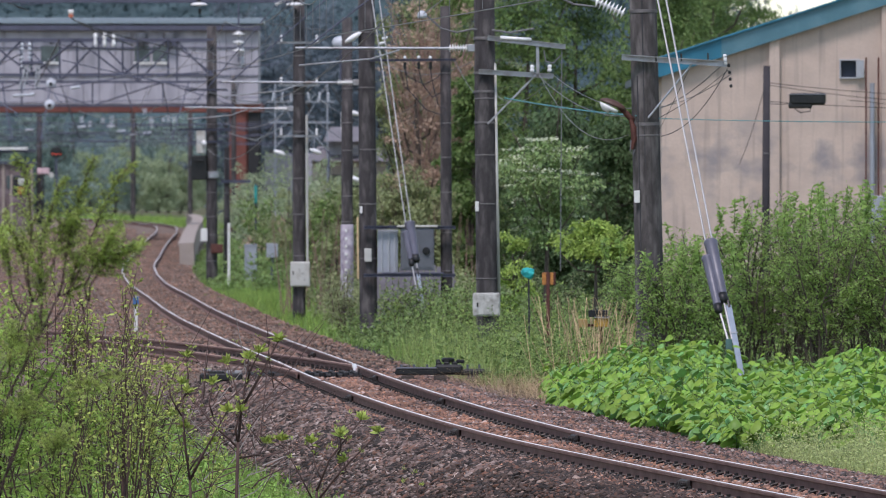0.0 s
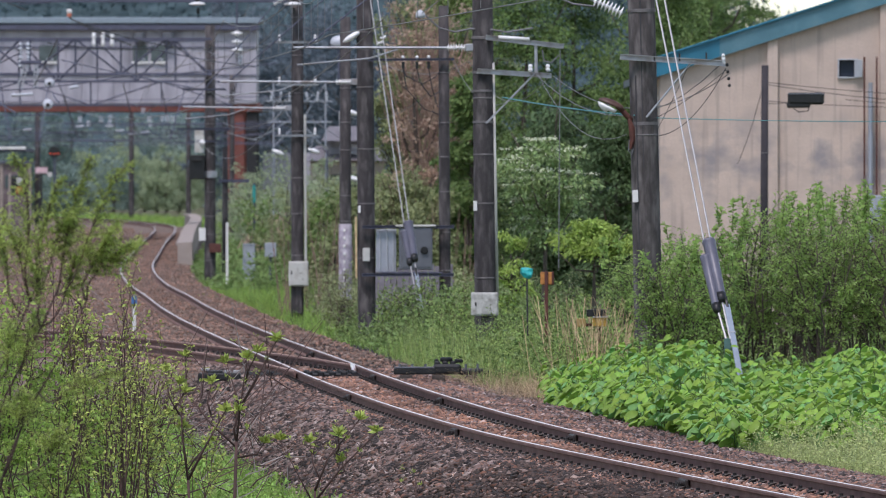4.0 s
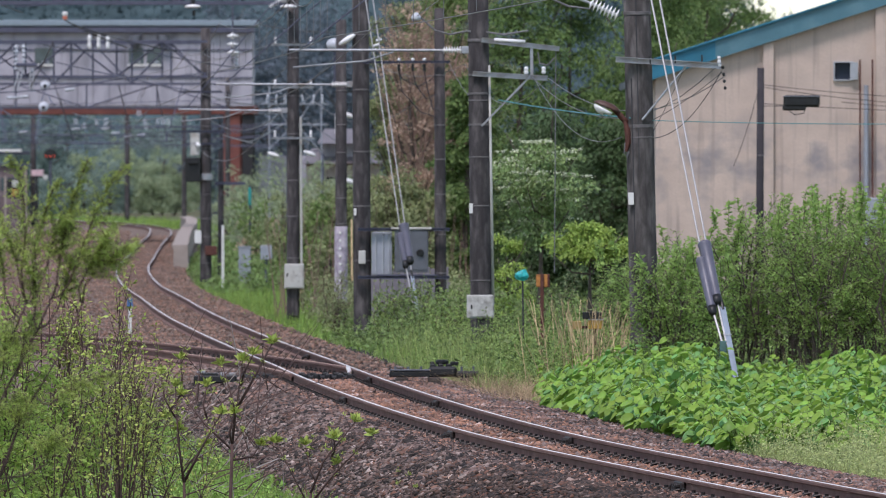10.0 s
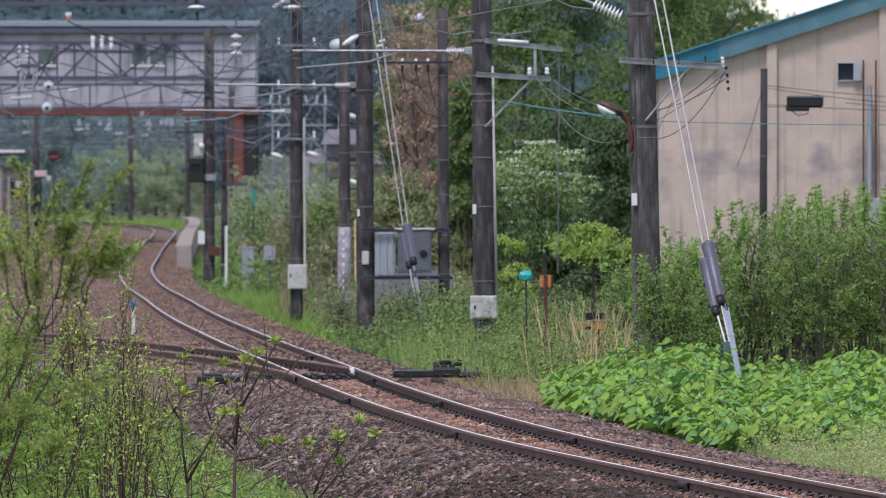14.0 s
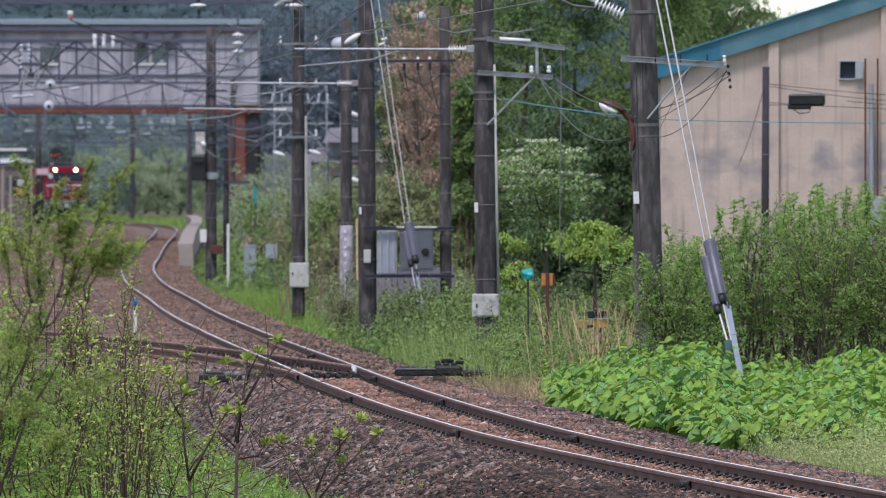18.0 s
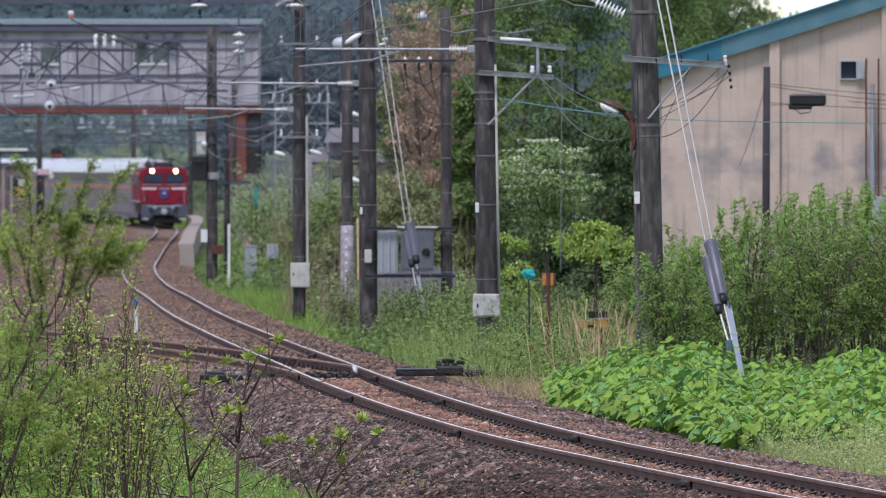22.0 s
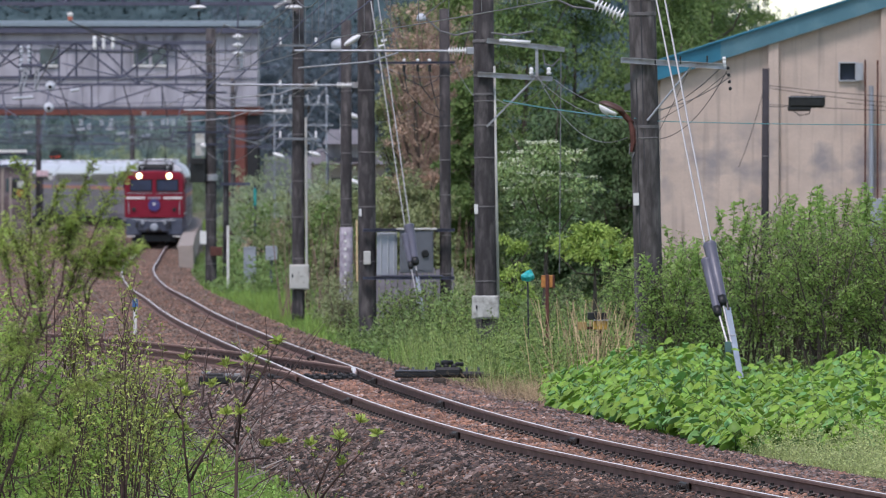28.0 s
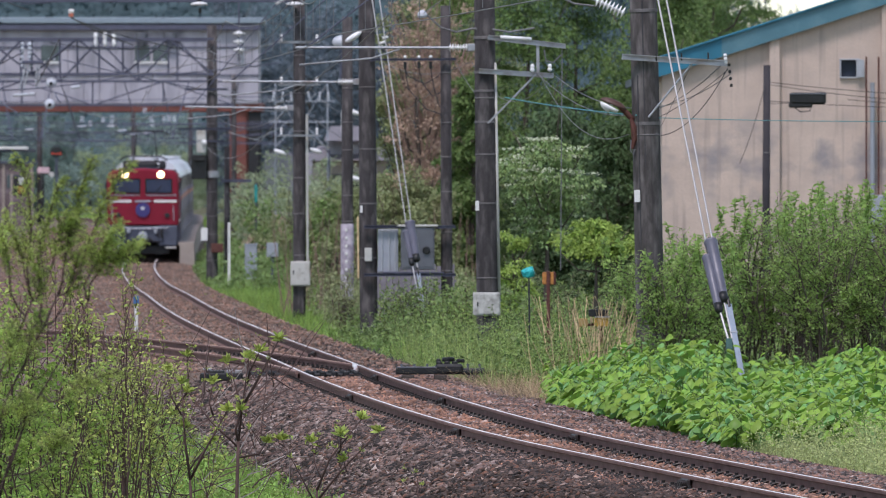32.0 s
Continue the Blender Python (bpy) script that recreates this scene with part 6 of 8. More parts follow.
def far_hill():
    """The wooded hillside that closes the view: a slope covered with tree-top clumps."""
    rng = np.random.default_rng(9)
    xs, us = np.linspace(-170, 190, 46), np.linspace(0, 1, 14)
    verts = []
    for u in us:
        for x in xs:
            y = 1300 + 500 * u
            z = -2 + 95 * u ** 0.8 * (1 - 0.78 * np.clip((x - 12) / 45, 0, 1)) + 4 * noise.noise((x * 0.03, u * 4, 0))
            verts.append((x, y, z))
    n = len(xs)
    me = bpy.data.meshes.new("hillside")
    me.from_pydata(verts, [], [(i * n + k, i * n + k + 1, (i + 1) * n + k + 1, (i + 1) * n + k) for i in range(len(us) - 1) for k in range(n - 1)])
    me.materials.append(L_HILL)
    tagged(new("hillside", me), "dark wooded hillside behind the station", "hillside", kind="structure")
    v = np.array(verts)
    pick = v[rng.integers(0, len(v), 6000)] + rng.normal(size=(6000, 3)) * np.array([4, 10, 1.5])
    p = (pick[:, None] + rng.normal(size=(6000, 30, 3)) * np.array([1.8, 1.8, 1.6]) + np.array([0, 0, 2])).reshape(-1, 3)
    tagged(soup("hill_woods", leaves(rng, p, 1.0), 4, L_HILL), "dark hillside woods with blue haze put into their colour", "woods", kind="stuff")


def set_leaves(rng, base, d, size, aspect=0.45, droop=0.15):
    """Leaves growing from the points base along the directions d: array (n, 4, 3)."""
    n = len(base)
    d = d / np.linalg.norm(d, axis=1, keepdims=True)
    nrm = rng.normal(size=(n, 3)) * 0.55 + np.array([0, -0.3, 1.0])
    w = np.cross(d, nrm)
    w /= np.linalg.norm(w, axis=1, keepdims=True) + 1e-6
    s = (size * rng.uniform(0.6, 1.3, n))[:, None]
    mid = base + d * s * 0.5
    tip = base + d * s - np.array([0, 0, 1.0]) * s * droop
    return np.stack([base, mid + w * s * aspect * 0.5, tip, mid - w * s * aspect * 0.5], axis=1)


def sticks(name, segs, material, parent):
    """Many thin tapered sticks (from, to, radius, end radius) in one mesh."""
    a, b = np.array([tuple(q[0]) for q in segs]), np.array([tuple(q[1]) for q in segs])
    r0, r1 = np.array([q[2] for q in segs])[:, None], np.array([q[3] for q in segs])[:, None]
    d = b - a
    d /= np.linalg.norm(d, axis=1, keepdims=True) + 1e-9
    u = np.cross(d, np.array([0.13, 0.97, 0.2]))
    u /= np.linalg.norm(u, axis=1, keepdims=True) + 1e-9
    v = np.cross(d, u)
    quads = []
    for k in range(3):
        c0, c1 = [math.cos(2.0944 * j) * u + math.sin(2.0944 * j) * v for j in (k, k + 1)]
        quads.append(np.stack([a + c0 * r0, a + c1 * r0, b + c1 * r1, b + c0 * r1], axis=1))
    return tagged(soup(name, np.concatenate(quads), 4, material, parent), kind="stuff")


def along(rng, sprigs, gap, spread=0.9, lead=0.6):
    """Leaf bases and directions along thin sprigs (from, to)."""
    base, way = [], []
    for p, q in sprigs:
        ax = q - p
        n = max(2, int(ax.length / gap))
        u = (np.arange(n) + rng.uniform(0, 1, n)) / n
        base.append(np.array(p)[None] + np.array(ax)[None] * u[:, None])
        way.append(np.array(ax.normalized())[None] * lead + rng.normal(size=(n, 3)) * spread * np.array([1, 1, 0.7]))
    return np.concatenate(base), np.concatenate(way)


def shoot_bush(t, rng, stems, spread, height, leafmat, leaf=0.06, gap=0.03, shoots=10, shoot_len=0.5, sprig_len=0.14, sprigs=6, bare=0.35, upright=0.8, thick=0.02, bark=None, wander=0.06, aspect=0.48, depth=0.6, lead=0.5):
    """Fills a thing with stems fanning from its base, upright shoots on them and leaves along every shoot."""
    bark = bark or M_BARK
    twigs, leafy = [], []
    for k in range(stems):
        a = 2.399 * k + rng.uniform(-0.4, 0.4)
        reach = spread * math.sqrt((k + 0.5) / stems)
        top = Vector((math.cos(a) * reach, math.sin(a) * reach * depth, height * rng.uniform(0.72, 0.98) * (1 - 0.18 * (reach / max(spread, 0.01)) ** 2)))
        foot = Vector((top.x * 0.35 + rng.normal() * 0.05, top.y * 0.35, -0.08))
        pts = [foot]
        for i in range(1, 6):
            u = i / 5
            p = foot.lerp(top, u) + Vector((rng.normal() * wander, rng.normal() * wander, 0))
            p.x -= (top.x - foot.x) * 0.25 * math.sin(u * math.pi)
            pts.append(p)
        part("stem", tube(bmesh.new(), pts, [thick * (1.1 - 0.16 * i) for i in range(6)], 5), bark, t, "", True)
        for j in range(shoots):
            u = bare + (1 - bare) * (j + rng.uniform(0, 1)) / shoots
            f = u * 5
            i = min(4, int(f))
            s = pts[i].lerp(pts[i + 1], f - i)
            d = Vector((rng.normal() * (1 - upright) * 1.6 + 0.25 * math.cos(a), rng.normal() * (1 - upright) * 1.2, upright)).normalized()
            ln = shoot_len * rng.uniform(0.45, 1.1)
            e = s + d * ln
            m = s.lerp(e, 0.5) + Vector((d.x * 0.06, 0, -0.03)) * ln
            twigs += [(s, m, thick * 0.32, thick * 0.25), (m, e, thick * 0.25, thick * 0.1)]
            leafy.append((m, e))
            for q in range(sprigs):
                w = 0.15 + 0.85 * (q + rng.uniform(0, 1)) / sprigs
                p = s.lerp(m, w * 2) if w < 0.5 else m.lerp(e, w * 2 - 1)
                c = p + (d * 0.7 + Vector((rng.normal() * 0.7, rng.normal() * 0.6, rng.normal() * 0.3))).normalized() * sprig_len * (1.2 - 0.7 * w) * rng.uniform(0.7, 1.3)
                twigs.append((p, c, thick * 0.13, thick * 0.06))
                leafy.append((p.lerp(c, 0.15), c))
    base, way = along(rng, leafy, gap, 0.8, lead)
    tagged(soup("foliage", set_leaves(rng, base, way, leaf, aspect), 4, leafmat, t), kind="stuff")
    sticks("fine_twig_mass", twigs, bark, t)
    return t


def rosette(rng, tip, n, size):
    """Pointed leaves spreading up and out from a shoot's tip: array (n, 4, 3)."""
    d = rng.normal(size=(n, 3)) * np.array([0.9, 0.9, 0.5]) + np.array([0, 0, 1.15])
    d /= np.linalg.norm(d, axis=1, keepdims=True)
    s = (size * rng.uniform(0.55, 1.15, n))[:, None]
    w = np.cross(d, rng.normal(size=(n, 3)))
    w /= np.linalg.norm(w, axis=1, keepdims=True)
    p = np.array(tip)[None] + rng.normal(size=(n, 3)) * 0.008
    mid = p + d * s * 0.5
    return np.stack([p, mid + w * s * 0.16, p + d * s + np.array([0, 0, -0.12]) * s, mid - w * s * 0.16], axis=1)


def foreground():
    rng = np.random.default_rng(77)
    # arching leafy branches of the nearest shrub: points (x, z) from low to tip
    t = thing("arching_shrub", (-2.5, 64.0, 0.147), "leafy shrub with arching dark branches and soft green leaves", "shrub")
    shrub = t
    twigs, leafy = [], []
    sprays = [((0.112, 2.63), (0.204, 2.89), (0.306, 3.13), (0.405, 3.31), (0.482, 3.4)),
                 ((0.02, 2.63), (0.05, 2.85), (0.1, 3.07), (0.148, 3.24), (0.233, 3.43)),
                 ((-0.119, 2.56), (-0.133, 2.82), (-0.071, 3.02), (-0.024, 3.18), (0.039, 3.3)),
                 ((-0.218, 2.67), (-0.243, 2.8), (-0.294, 2.94), (-0.33, 3.0), (-0.364, 3.08)),
                 ((-0.2, 2.7), (-0.17, 2.96), (-0.192, 3.2), (-0.225, 3.35), (-0.28, 3.43)),
                 ((0.203, 2.6), (0.306, 2.75), (0.423, 2.83), (0.5, 2.86), (0.569, 2.89)),
                 ((0.17, 2.6), (0.25, 2.76), (0.31, 2.86), (0.36, 2.95), (0.408, 3.02)),
                 ((-0.053, 2.7), (0.002, 2.93), (0.05, 3.0), (0.086, 3.05), (0.14, 3.12)),
                 ((-0.3, 2.55), (-0.32, 2.75), (-0.34, 2.85), (-0.36, 2.9), (-0.38, 2.97)),
                 ((0.02, 2.45), (0.07, 2.6), (0.1, 2.7), (0.13, 2.78), (0.2, 2.88)),
                 ((-0.12, 2.4), (-0.1, 2.55), (-0.12, 2.65), (-0.16, 2.75), (-0.2, 2.84))]
    for k in range(7):
        x0, z0 = rng.uniform(-0.42, 0.12), rng.uniform(1.3, 2.3)
        lean = rng.normal() * 0.4 + 0.3
        ln = rng.uniform(0.22, 0.46)
        sprays.append([(x0 + lean * ln * u ** 1.3, z0 + ln * u * (1 - 0.25 * u * abs(lean))) for u in (0, 0.25, 0.5, 0.75, 1.0)])
    trunks = []
    for dx, top in ((0.0, 2.63), (0.16, 2.5), (-0.16, 2.6)):
        line = [Vector((-0.95 + dx * 0.4, 0.1 * dx, -0.72)), Vector((-0.72 + dx * 0.5, 0, 0.6)), Vector((-0.34 + dx * 0.8, 0.1, top - 0.75)), Vector((-0.1 + dx, 0, top - 0.3)), Vector((dx + 0.03, 0, top))]
        trunks.append(line)
        part("branch", tube(bmesh.new(), line, [0.01, 0.008, 0.007, 0.006, 0.005], 5), M_TWIG, t, "", True)
    for line in sprays:
        dy = rng.uniform(-0.3, 0.3)
        pts = [Vector((x, dy + 0.04 * k * rng.normal(), z)) for k, (x, z) in enumerate(line)]
        hold = min((p.lerp(q, w) for tr in trunks for p, q in zip(tr, tr[1:]) for w in (0.0, 0.33, 0.66, 1.0)), key=lambda q: (q - pts[0] + Vector((0.05, 0, 0.12))).length)
        full = [hold, hold.lerp(pts[0], 0.5) + Vector((0, 0, -0.03))] + pts
        part("branch", tube(bmesh.new(), full, [0.006, 0.006, 0.0055, 0.005, 0.0045, 0.0035, 0.002], 5), M_TWIG, t, "", True)
        n = int(94 * sum((q - p).length for p, q in zip(pts, pts[1:])) / 0.8)
        for j in range(n):
            u = 0.1 + 0.9 * (j + rng.uniform(0, 1)) / n
            f = u * 4
            i = min(3, int(f))
            p = pts[i].lerp(pts[i + 1], f - i)
            ax = (pts[i + 1] - pts[i]).normalized()
            side = Vector((ax.z, 0, -ax.x))
            d = (ax * 0.7 + side * rng.uniform(-0.9, 1.1) + Vector((0, rng.normal() * 0.5, 0))).normalized()
            ln = (0.14 * (1 - u) + 0.05) * rng.uniform(0.6, 1.25)
            e = p + d * ln + Vector((0, 0, -0.12 * ln))
            twigs.append((p, e, 0.0022, 0.001))
            leafy.append((p, e))
    base, way = along(rng, leafy, 0.0075, 0.75, 0.55)
    tagged(soup("foliage", set_leaves(rng, base, way, 0.025, 0.42), 4, L_SPRAY, t), kind="stuff")
    sticks("fine_twig_mass", twigs, M_TWIG, t)
    # leafy thickets farther along the bank: feathery sprays on dark stems
    for x, y, h, w, n, m, sl in ((-3.95, 88.0, 3.2, 0.42, 9, L_SOFT, 0.46), (-3.5, 91.0, 2.7, 0.36, 7, L_SOFT, 0.42), (-4.35, 95.0, 3.2, 0.5, 8, L_SPRAY, 0.42)):
        t = thing("thicket", (x, y, -0.6), "dense thicket of feathery fresh green shoots on dark stems", "bush")
        shoot_bush(t, rng, n, w, h, m, leaf=0.062, gap=0.024, shoots=11, shoot_len=sl, sprig_len=0.15, sprigs=7, bare=0.42, upright=0.56, thick=0.011, wander=0.1, bark=M_TWIG, aspect=0.42)
    # upright brown stems with sparse yellow-green leaves
    for x, y, h, w, n, sh, th, bare in ((-3.1, 93, 3.35, 0.6, 15, 10, 0.013, 0.5), (-3.72, 93, 3.7, 0.42, 10, 12, 0.011, 0.5), (-2.72, 94, 2.45, 0.2, 5, 6, 0.011, 0.55), (-2.42, 96, 1.9, 0.24, 5, 5, 0.01, 0.5), (-3.3, 97, 3.0, 0.4, 9, 9, 0.012, 0.55), (-3.35, 89, 2.9, 0.4, 6, 9, 0.01, 0.45), (-2.85, 91, 2.75, 0.34, 10, 7, 0.011, 0.5)):
        t = thing("thicket", (x, y, -0.7), "tall airy thicket of thin brown stems with fresh leaves", "bush")
        shoot_bush(t, rng, n, w, h, L_YOUNG, leaf=0.05, gap=0.04, shoots=sh, shoot_len=0.42, sprig_len=0.09, sprigs=5, bare=bare, upright=0.82, thick=th, bark=M_TWIG, wander=0.05, lead=0.8)
    # leafless pale and dark canes crossing under the leaves
    t = thing("bare_canes", (-3.3, 99.0, -0.7), "bare pale and dark canes tangled under the thicket", "brush", kind="stuff")
    for mm, n in ((M_TWIG, 120), (M_DEADWOOD, 60)):
        canes = []
        for k in range(n):
            a = Vector((rng.uniform(-1.2, 1.7), rng.uniform(0, 10), rng.uniform(0.3, 1.9)))
            d = Vector((rng.normal() * 0.6, rng.normal() * 0.2, abs(rng.normal()) * 0.5 + 0.08)).normalized() * rng.uniform(0.4, 1.3)
            m2 = a + d * 0.5 + Vector((0, 0, rng.normal() * 0.07))
            r = rng.uniform(0.004, 0.009)
            canes += [(a, m2, r, r * 0.8), (m2, a + d, r * 0.8, r * 0.4)]
        sticks("canes", canes, mm, t)
    # budding saplings in front of the ballast: (foot x, foot y), forks as (from x, from z, to x, to z)
    for x, y, r, twigs in (
            (-1.97, 92, 0.024, ((0, -0.6, 0.04, 0.96), (0.04, 0.96, 0.06, 1.25), (0.06, 1.25, 0.42, 1.91), (0.04, 0.96, 0.14, 1.74), (0.04, 0.9, -0.44, 1.42), (0.06, 1.1, -0.06, 1.7), (0.12, 1.5, 0.24, 1.8), (0.02, 0.8, 0.3, 0.95), (-0.2, 1.2, -0.2, 1.5), (-0.44, 1.42, -0.45, 1.75), (-0.44, 1.42, -0.6, 1.2))),
            (-2.38, 92, 0.021, ((0, -0.6, 0, 0.6), (0, 0.6, -0.08, 1.5), (0, 0.6, 0.35, 1.25), (0, 0.6, -0.05, 1.1), (-0.08, 1.2, -0.22, 1.62), (0, 0.7, 0.2, 0.95))),
            (-1.2, 92, 0.019, ((0, -0.6, 0.0, 0.5), (0, 0.5, 0.42, 1.17), (0.0, 0.4, 0.58, 1.05), (0.05, 0.6, -0.05, 0.95), (0.2, 0.85, 0.22, 1.02), (0.2, 0.65, 0.25, 0.78), (-0.03, 0.4, -0.33, 0.97))),
            (-0.26, 92, 0.01, ((0, -0.6, 0.0, 0.62), (0, 0.3, 0.04, 0.55))),
            (-2.97, 92, 0.01, ((0, -0.6, 0.02, 1.2), (0.02, 1.2, 0.1, 2.6), (0.05, 1.7, 0.14, 1.95), (0.08, 2.2, 0.03, 2.4)))):
        t = thing("sapling", (x, y, 0), "thin budding sapling with pale leaf tufts at its tips", "sapling")
        n = len(twigs)
        for k, (xa, za, xb, zb) in enumerate(twigs):
            a, b = Vector((xa, 0.03 * k, za)), Vector((xb, 0.03 * k + rng.normal() * 0.08, zb))
            if k == 0:
                a.y = b.y = 0
            r0 = r if k == 0 else r * (0.62 if k < 3 else 0.45)
            mid = a.lerp(b, 0.5) + Vector((rng.normal() * 0.035, 0, -0.04))
            part("stem" if k == 0 else "twig", tube(bmesh.new(), [a, mid, b], [r0, r0 * 0.8, r0 * (0.62 if k == 0 else 0.4)], 6), M_TWIG, t, "", True)
            if k:
                tuft = [rosette(rng, b, 36, 0.098) if r > 0.012 else rosette(rng, b, 14, 0.045)]
                if zb - za > 0.3:
                    tuft.append(rosette(rng, a.lerp(b, 0.72), 12, 0.05))
                spurs = []
                for _ in range(3):
                    o = a.lerp(b, rng.uniform(0.25, 0.9))
                    e = o + Vector((rng.normal() * 0.08, rng.normal() * 0.05, rng.uniform(0.05, 0.2)))
                    spurs.append((o, e, r * 0.22, r * 0.12))
                    tuft.append(rosette(rng, e, 9, 0.04))
                sticks("spur_mass", spurs, M_TWIG, t)
                tagged(soup("leaf_tuft", np.concatenate(tuft), 4, L_YOUNG, t, "rosette of fresh pointed leaves"), kind="stuff")
    # fallen and broken branches under the thicket
    for k in range(90):
        y = rng.uniform(113, 132) if k < 40 else rng.uniform(138, 166)
        x = float(centre(y)) - rng.uniform(2.7, 5.2)
        a = rng.uniform(0.1, 0.9)
        ln = rng.uniform(0.35, 1.0)
        t = thing("dead_branch", (x, y, float(ground_z(x, y)) - 0.02), "bent dead grey branch lying in the grass" if k % 2 else "dark broken branch lying in the grass", "branch", "dead branches under the thicket")
        e = Vector((math.cos(a) * ln * (1 if k % 3 else -1), rng.normal() * 0.2, math.sin(a) * ln * 0.8 + 0.1))
        part("wood", tube(bmesh.new(), [(0, 0, 0), e * 0.5 + Vector((0, 0, 0.05 + abs(rng.normal()) * 0.05)), e], [0.013, 0.01, 0.005], 5), M_DEADWOOD if k % 2 else M_TWIG, t, "", True)
    return shrub


def grass_area(name, n, ya, yb, lo, hi, h, w, material, label, seed, lean=0.35, category="grass", gap=0.0):
    rng = np.random.default_rng(seed)
    y = rng.uniform(ya, yb, n)
    d = rng.uniform(lo, hi, n)
    if gap:
        f = np.array([noise.noise((a * 0.7, b * 0.35, seed)) for a, b in zip(d, y)])
        y, d = y[f > gap - 0.35], d[f > gap - 0.35]
    x = centre(y) + d
    c = np.stack([x, y, ground_z(x, y) - 0.02], 1)
    tagged(soup(name, blades(rng, c, h, w, lean), 3, material), label, category, kind="stuff")


def weeds(name, n, ya, yb, lo, hi, h, leaf, material, label, seed, clump=0.25, per=14):
    rng = np.random.default_rng(seed)
    y = rng.uniform(ya, yb, n)
    d = rng.uniform(lo, hi, n)
    x = centre(y) + d
    c = np.stack([x, y, ground_z(x, y)], 1)
    hh = h * rng.uniform(0.4, 1.1, n)
    u = rng.uniform(0.1, 1.0, (n, per))
    p = c[:, None] + rng.normal(size=(n, per, 3)) * np.array([clump, clump, 0.03]) * 0.4
    p[..., 2] += u * (hh * np.clip((d - 1.9) / 1.2, 0.25, 1))[:, None] if lo > 0 else u * hh[:, None]
    tagged(soup(name, leaves(rng, p.reshape(-1, 3), leaf, 0.5, 0.4), 4, material), label, "weeds", kind="stuff")


def broad_leaf_patch():
    """Knee-high broad-leaved plants in a dense patch: each leaf an arched oval blade on a stalk."""
    rng = np.random.default_rng(31)
    us = np.array([0.0, 0.18, 0.42, 0.7, 0.9, 1.0])
    ws = np.array([0.16, 0.44, 0.54, 0.4, 0.17, 0.0])
    U, W = np.repeat(us, 3), np.concatenate([(-w, 0, w) for w in ws])
    blades_v, stalk = [], []
    plants = []
    while len(plants) < 1350:
        y = rng.uniform(112, 149)
        lo = 2.55 + 0.22 * noise.noise((y * 0.4, 0, 7))
        d = lo + rng.uniform(0, 1) ** 1.25 * (4.6 + 0.02 * (y - 113))
        if y < 117 and d < 3.0 + (117 - y) * 0.55:
            continue
        x = float(centre(y)) + d
        if x > 7.2 or x < 0.0112 * y + 0.12 * noise.noise((y, 3.0, 1.0)) or (abs(x - 4.35) < 0.3 and 134 < y < 144.2):
            continue
        h = rng.uniform(0.42, 0.74) * (0.72 if d < 3.1 else 1.0) * (1 + 0.5 * noise.noise((x * 0.9, y * 0.12, 2))) + 0.14 * math.exp(-((x - 3.3) / 0.8) ** 2)
        plants.append((x, y, float(ground_z(x, y)), h))
    for x, y, z, h in plants:
        lx, ly = rng.normal() * 0.08, rng.normal() * 0.08
        stalk.append(((x, y, z - 0.05), (x + lx, y + ly, z + h * 0.95), 0.009, 0.004))
        n = 10
        for k in range(n):
            a = k * 2.4 + rng.uniform(-0.5, 0.5)
            f = 0.3 + 0.7 * (k + 1) / n
            s = rng.uniform(0.12, 0.225) * (1.12 - 0.4 * k / n)
            fwd, side = np.array([math.cos(a), math.sin(a), 0]), np.array([-math.sin(a), math.cos(a), 0])
            root = np.array([x + lx * f, y + ly * f, z + h * (f - 0.06)])
            reach = rng.uniform(0.05, 0.13) * (1.3 - 0.6 * k / n)
            base = root + fwd * reach + np.array([0, 0, 0.05])
            stalk.append((root, base, 0.004, 0.003))
            rise, bend, cup, roll = rng.uniform(0.0, 0.55), rng.uniform(0.45, 1.25), rng.uniform(0.2, 0.85), rng.normal() * 0.25
            wide = rng.uniform(0.6, 0.86)
            zz = rise * U - bend * U ** 2 - cup * np.abs(W) * (1 - 0.3 * U) + roll * W + 0.07 * (W == 0)
            p = base + s * (U[:, None] * fwd * (1 - 0.22 * bend * U[:, None]) + (W * wide)[:, None] * side)
            p[:, 2] += s * zz
            blades_v.append(p)
    v = np.array(blades_v)
    N, m = len(v), len(U)
    tri = []
    for i in range(len(us) - 1):
        for c in (0, 1):
            q = i * 3 + c
            tri += [(q, q + 1, q + 4), (q, q + 4, q + 3)]
    tri = np.array(tri, dtype=np.int32)
    idx = tri[None] + (np.arange(N, dtype=np.int32) * m)[:, None, None]
    T = len(tri)
    me = bpy.data.meshes.new("foliage")
    me.vertices.add(N * m)
    me.vertices.foreach_set("co", v.astype(np.float32).ravel())
    me.loops.add(N * T * 3)
    me.loops.foreach_set("vertex_index", idx.ravel())
    me.polygons.add(N * T)
    me.polygons.foreach_set("loop_start", np.arange(0, N * T * 3, 3, dtype=np.int32))
    me.update(calc_edges=True)
    me.polygons.foreach_set("use_smooth", [True] * len(me.polygons))
    for mm in (L_BROAD, L_BROADBLUE, L_BROADYELLOW):
        me.materials.append(mm)
    me.polygons.foreach_set("material_index", np.repeat(rng.choice(3, N, p=(0.5, 0.25, 0.25)), T).astype(np.int32))
    t = thing("broad_leaf_plants", (0, 0, 0), "dense bright green patch of broad-leaved plants beside the track", "plants", kind="stuff")
    ob = new("foliage", me)
    ob.parent = t
    sticks("stalks", stalk, L_MID, t)


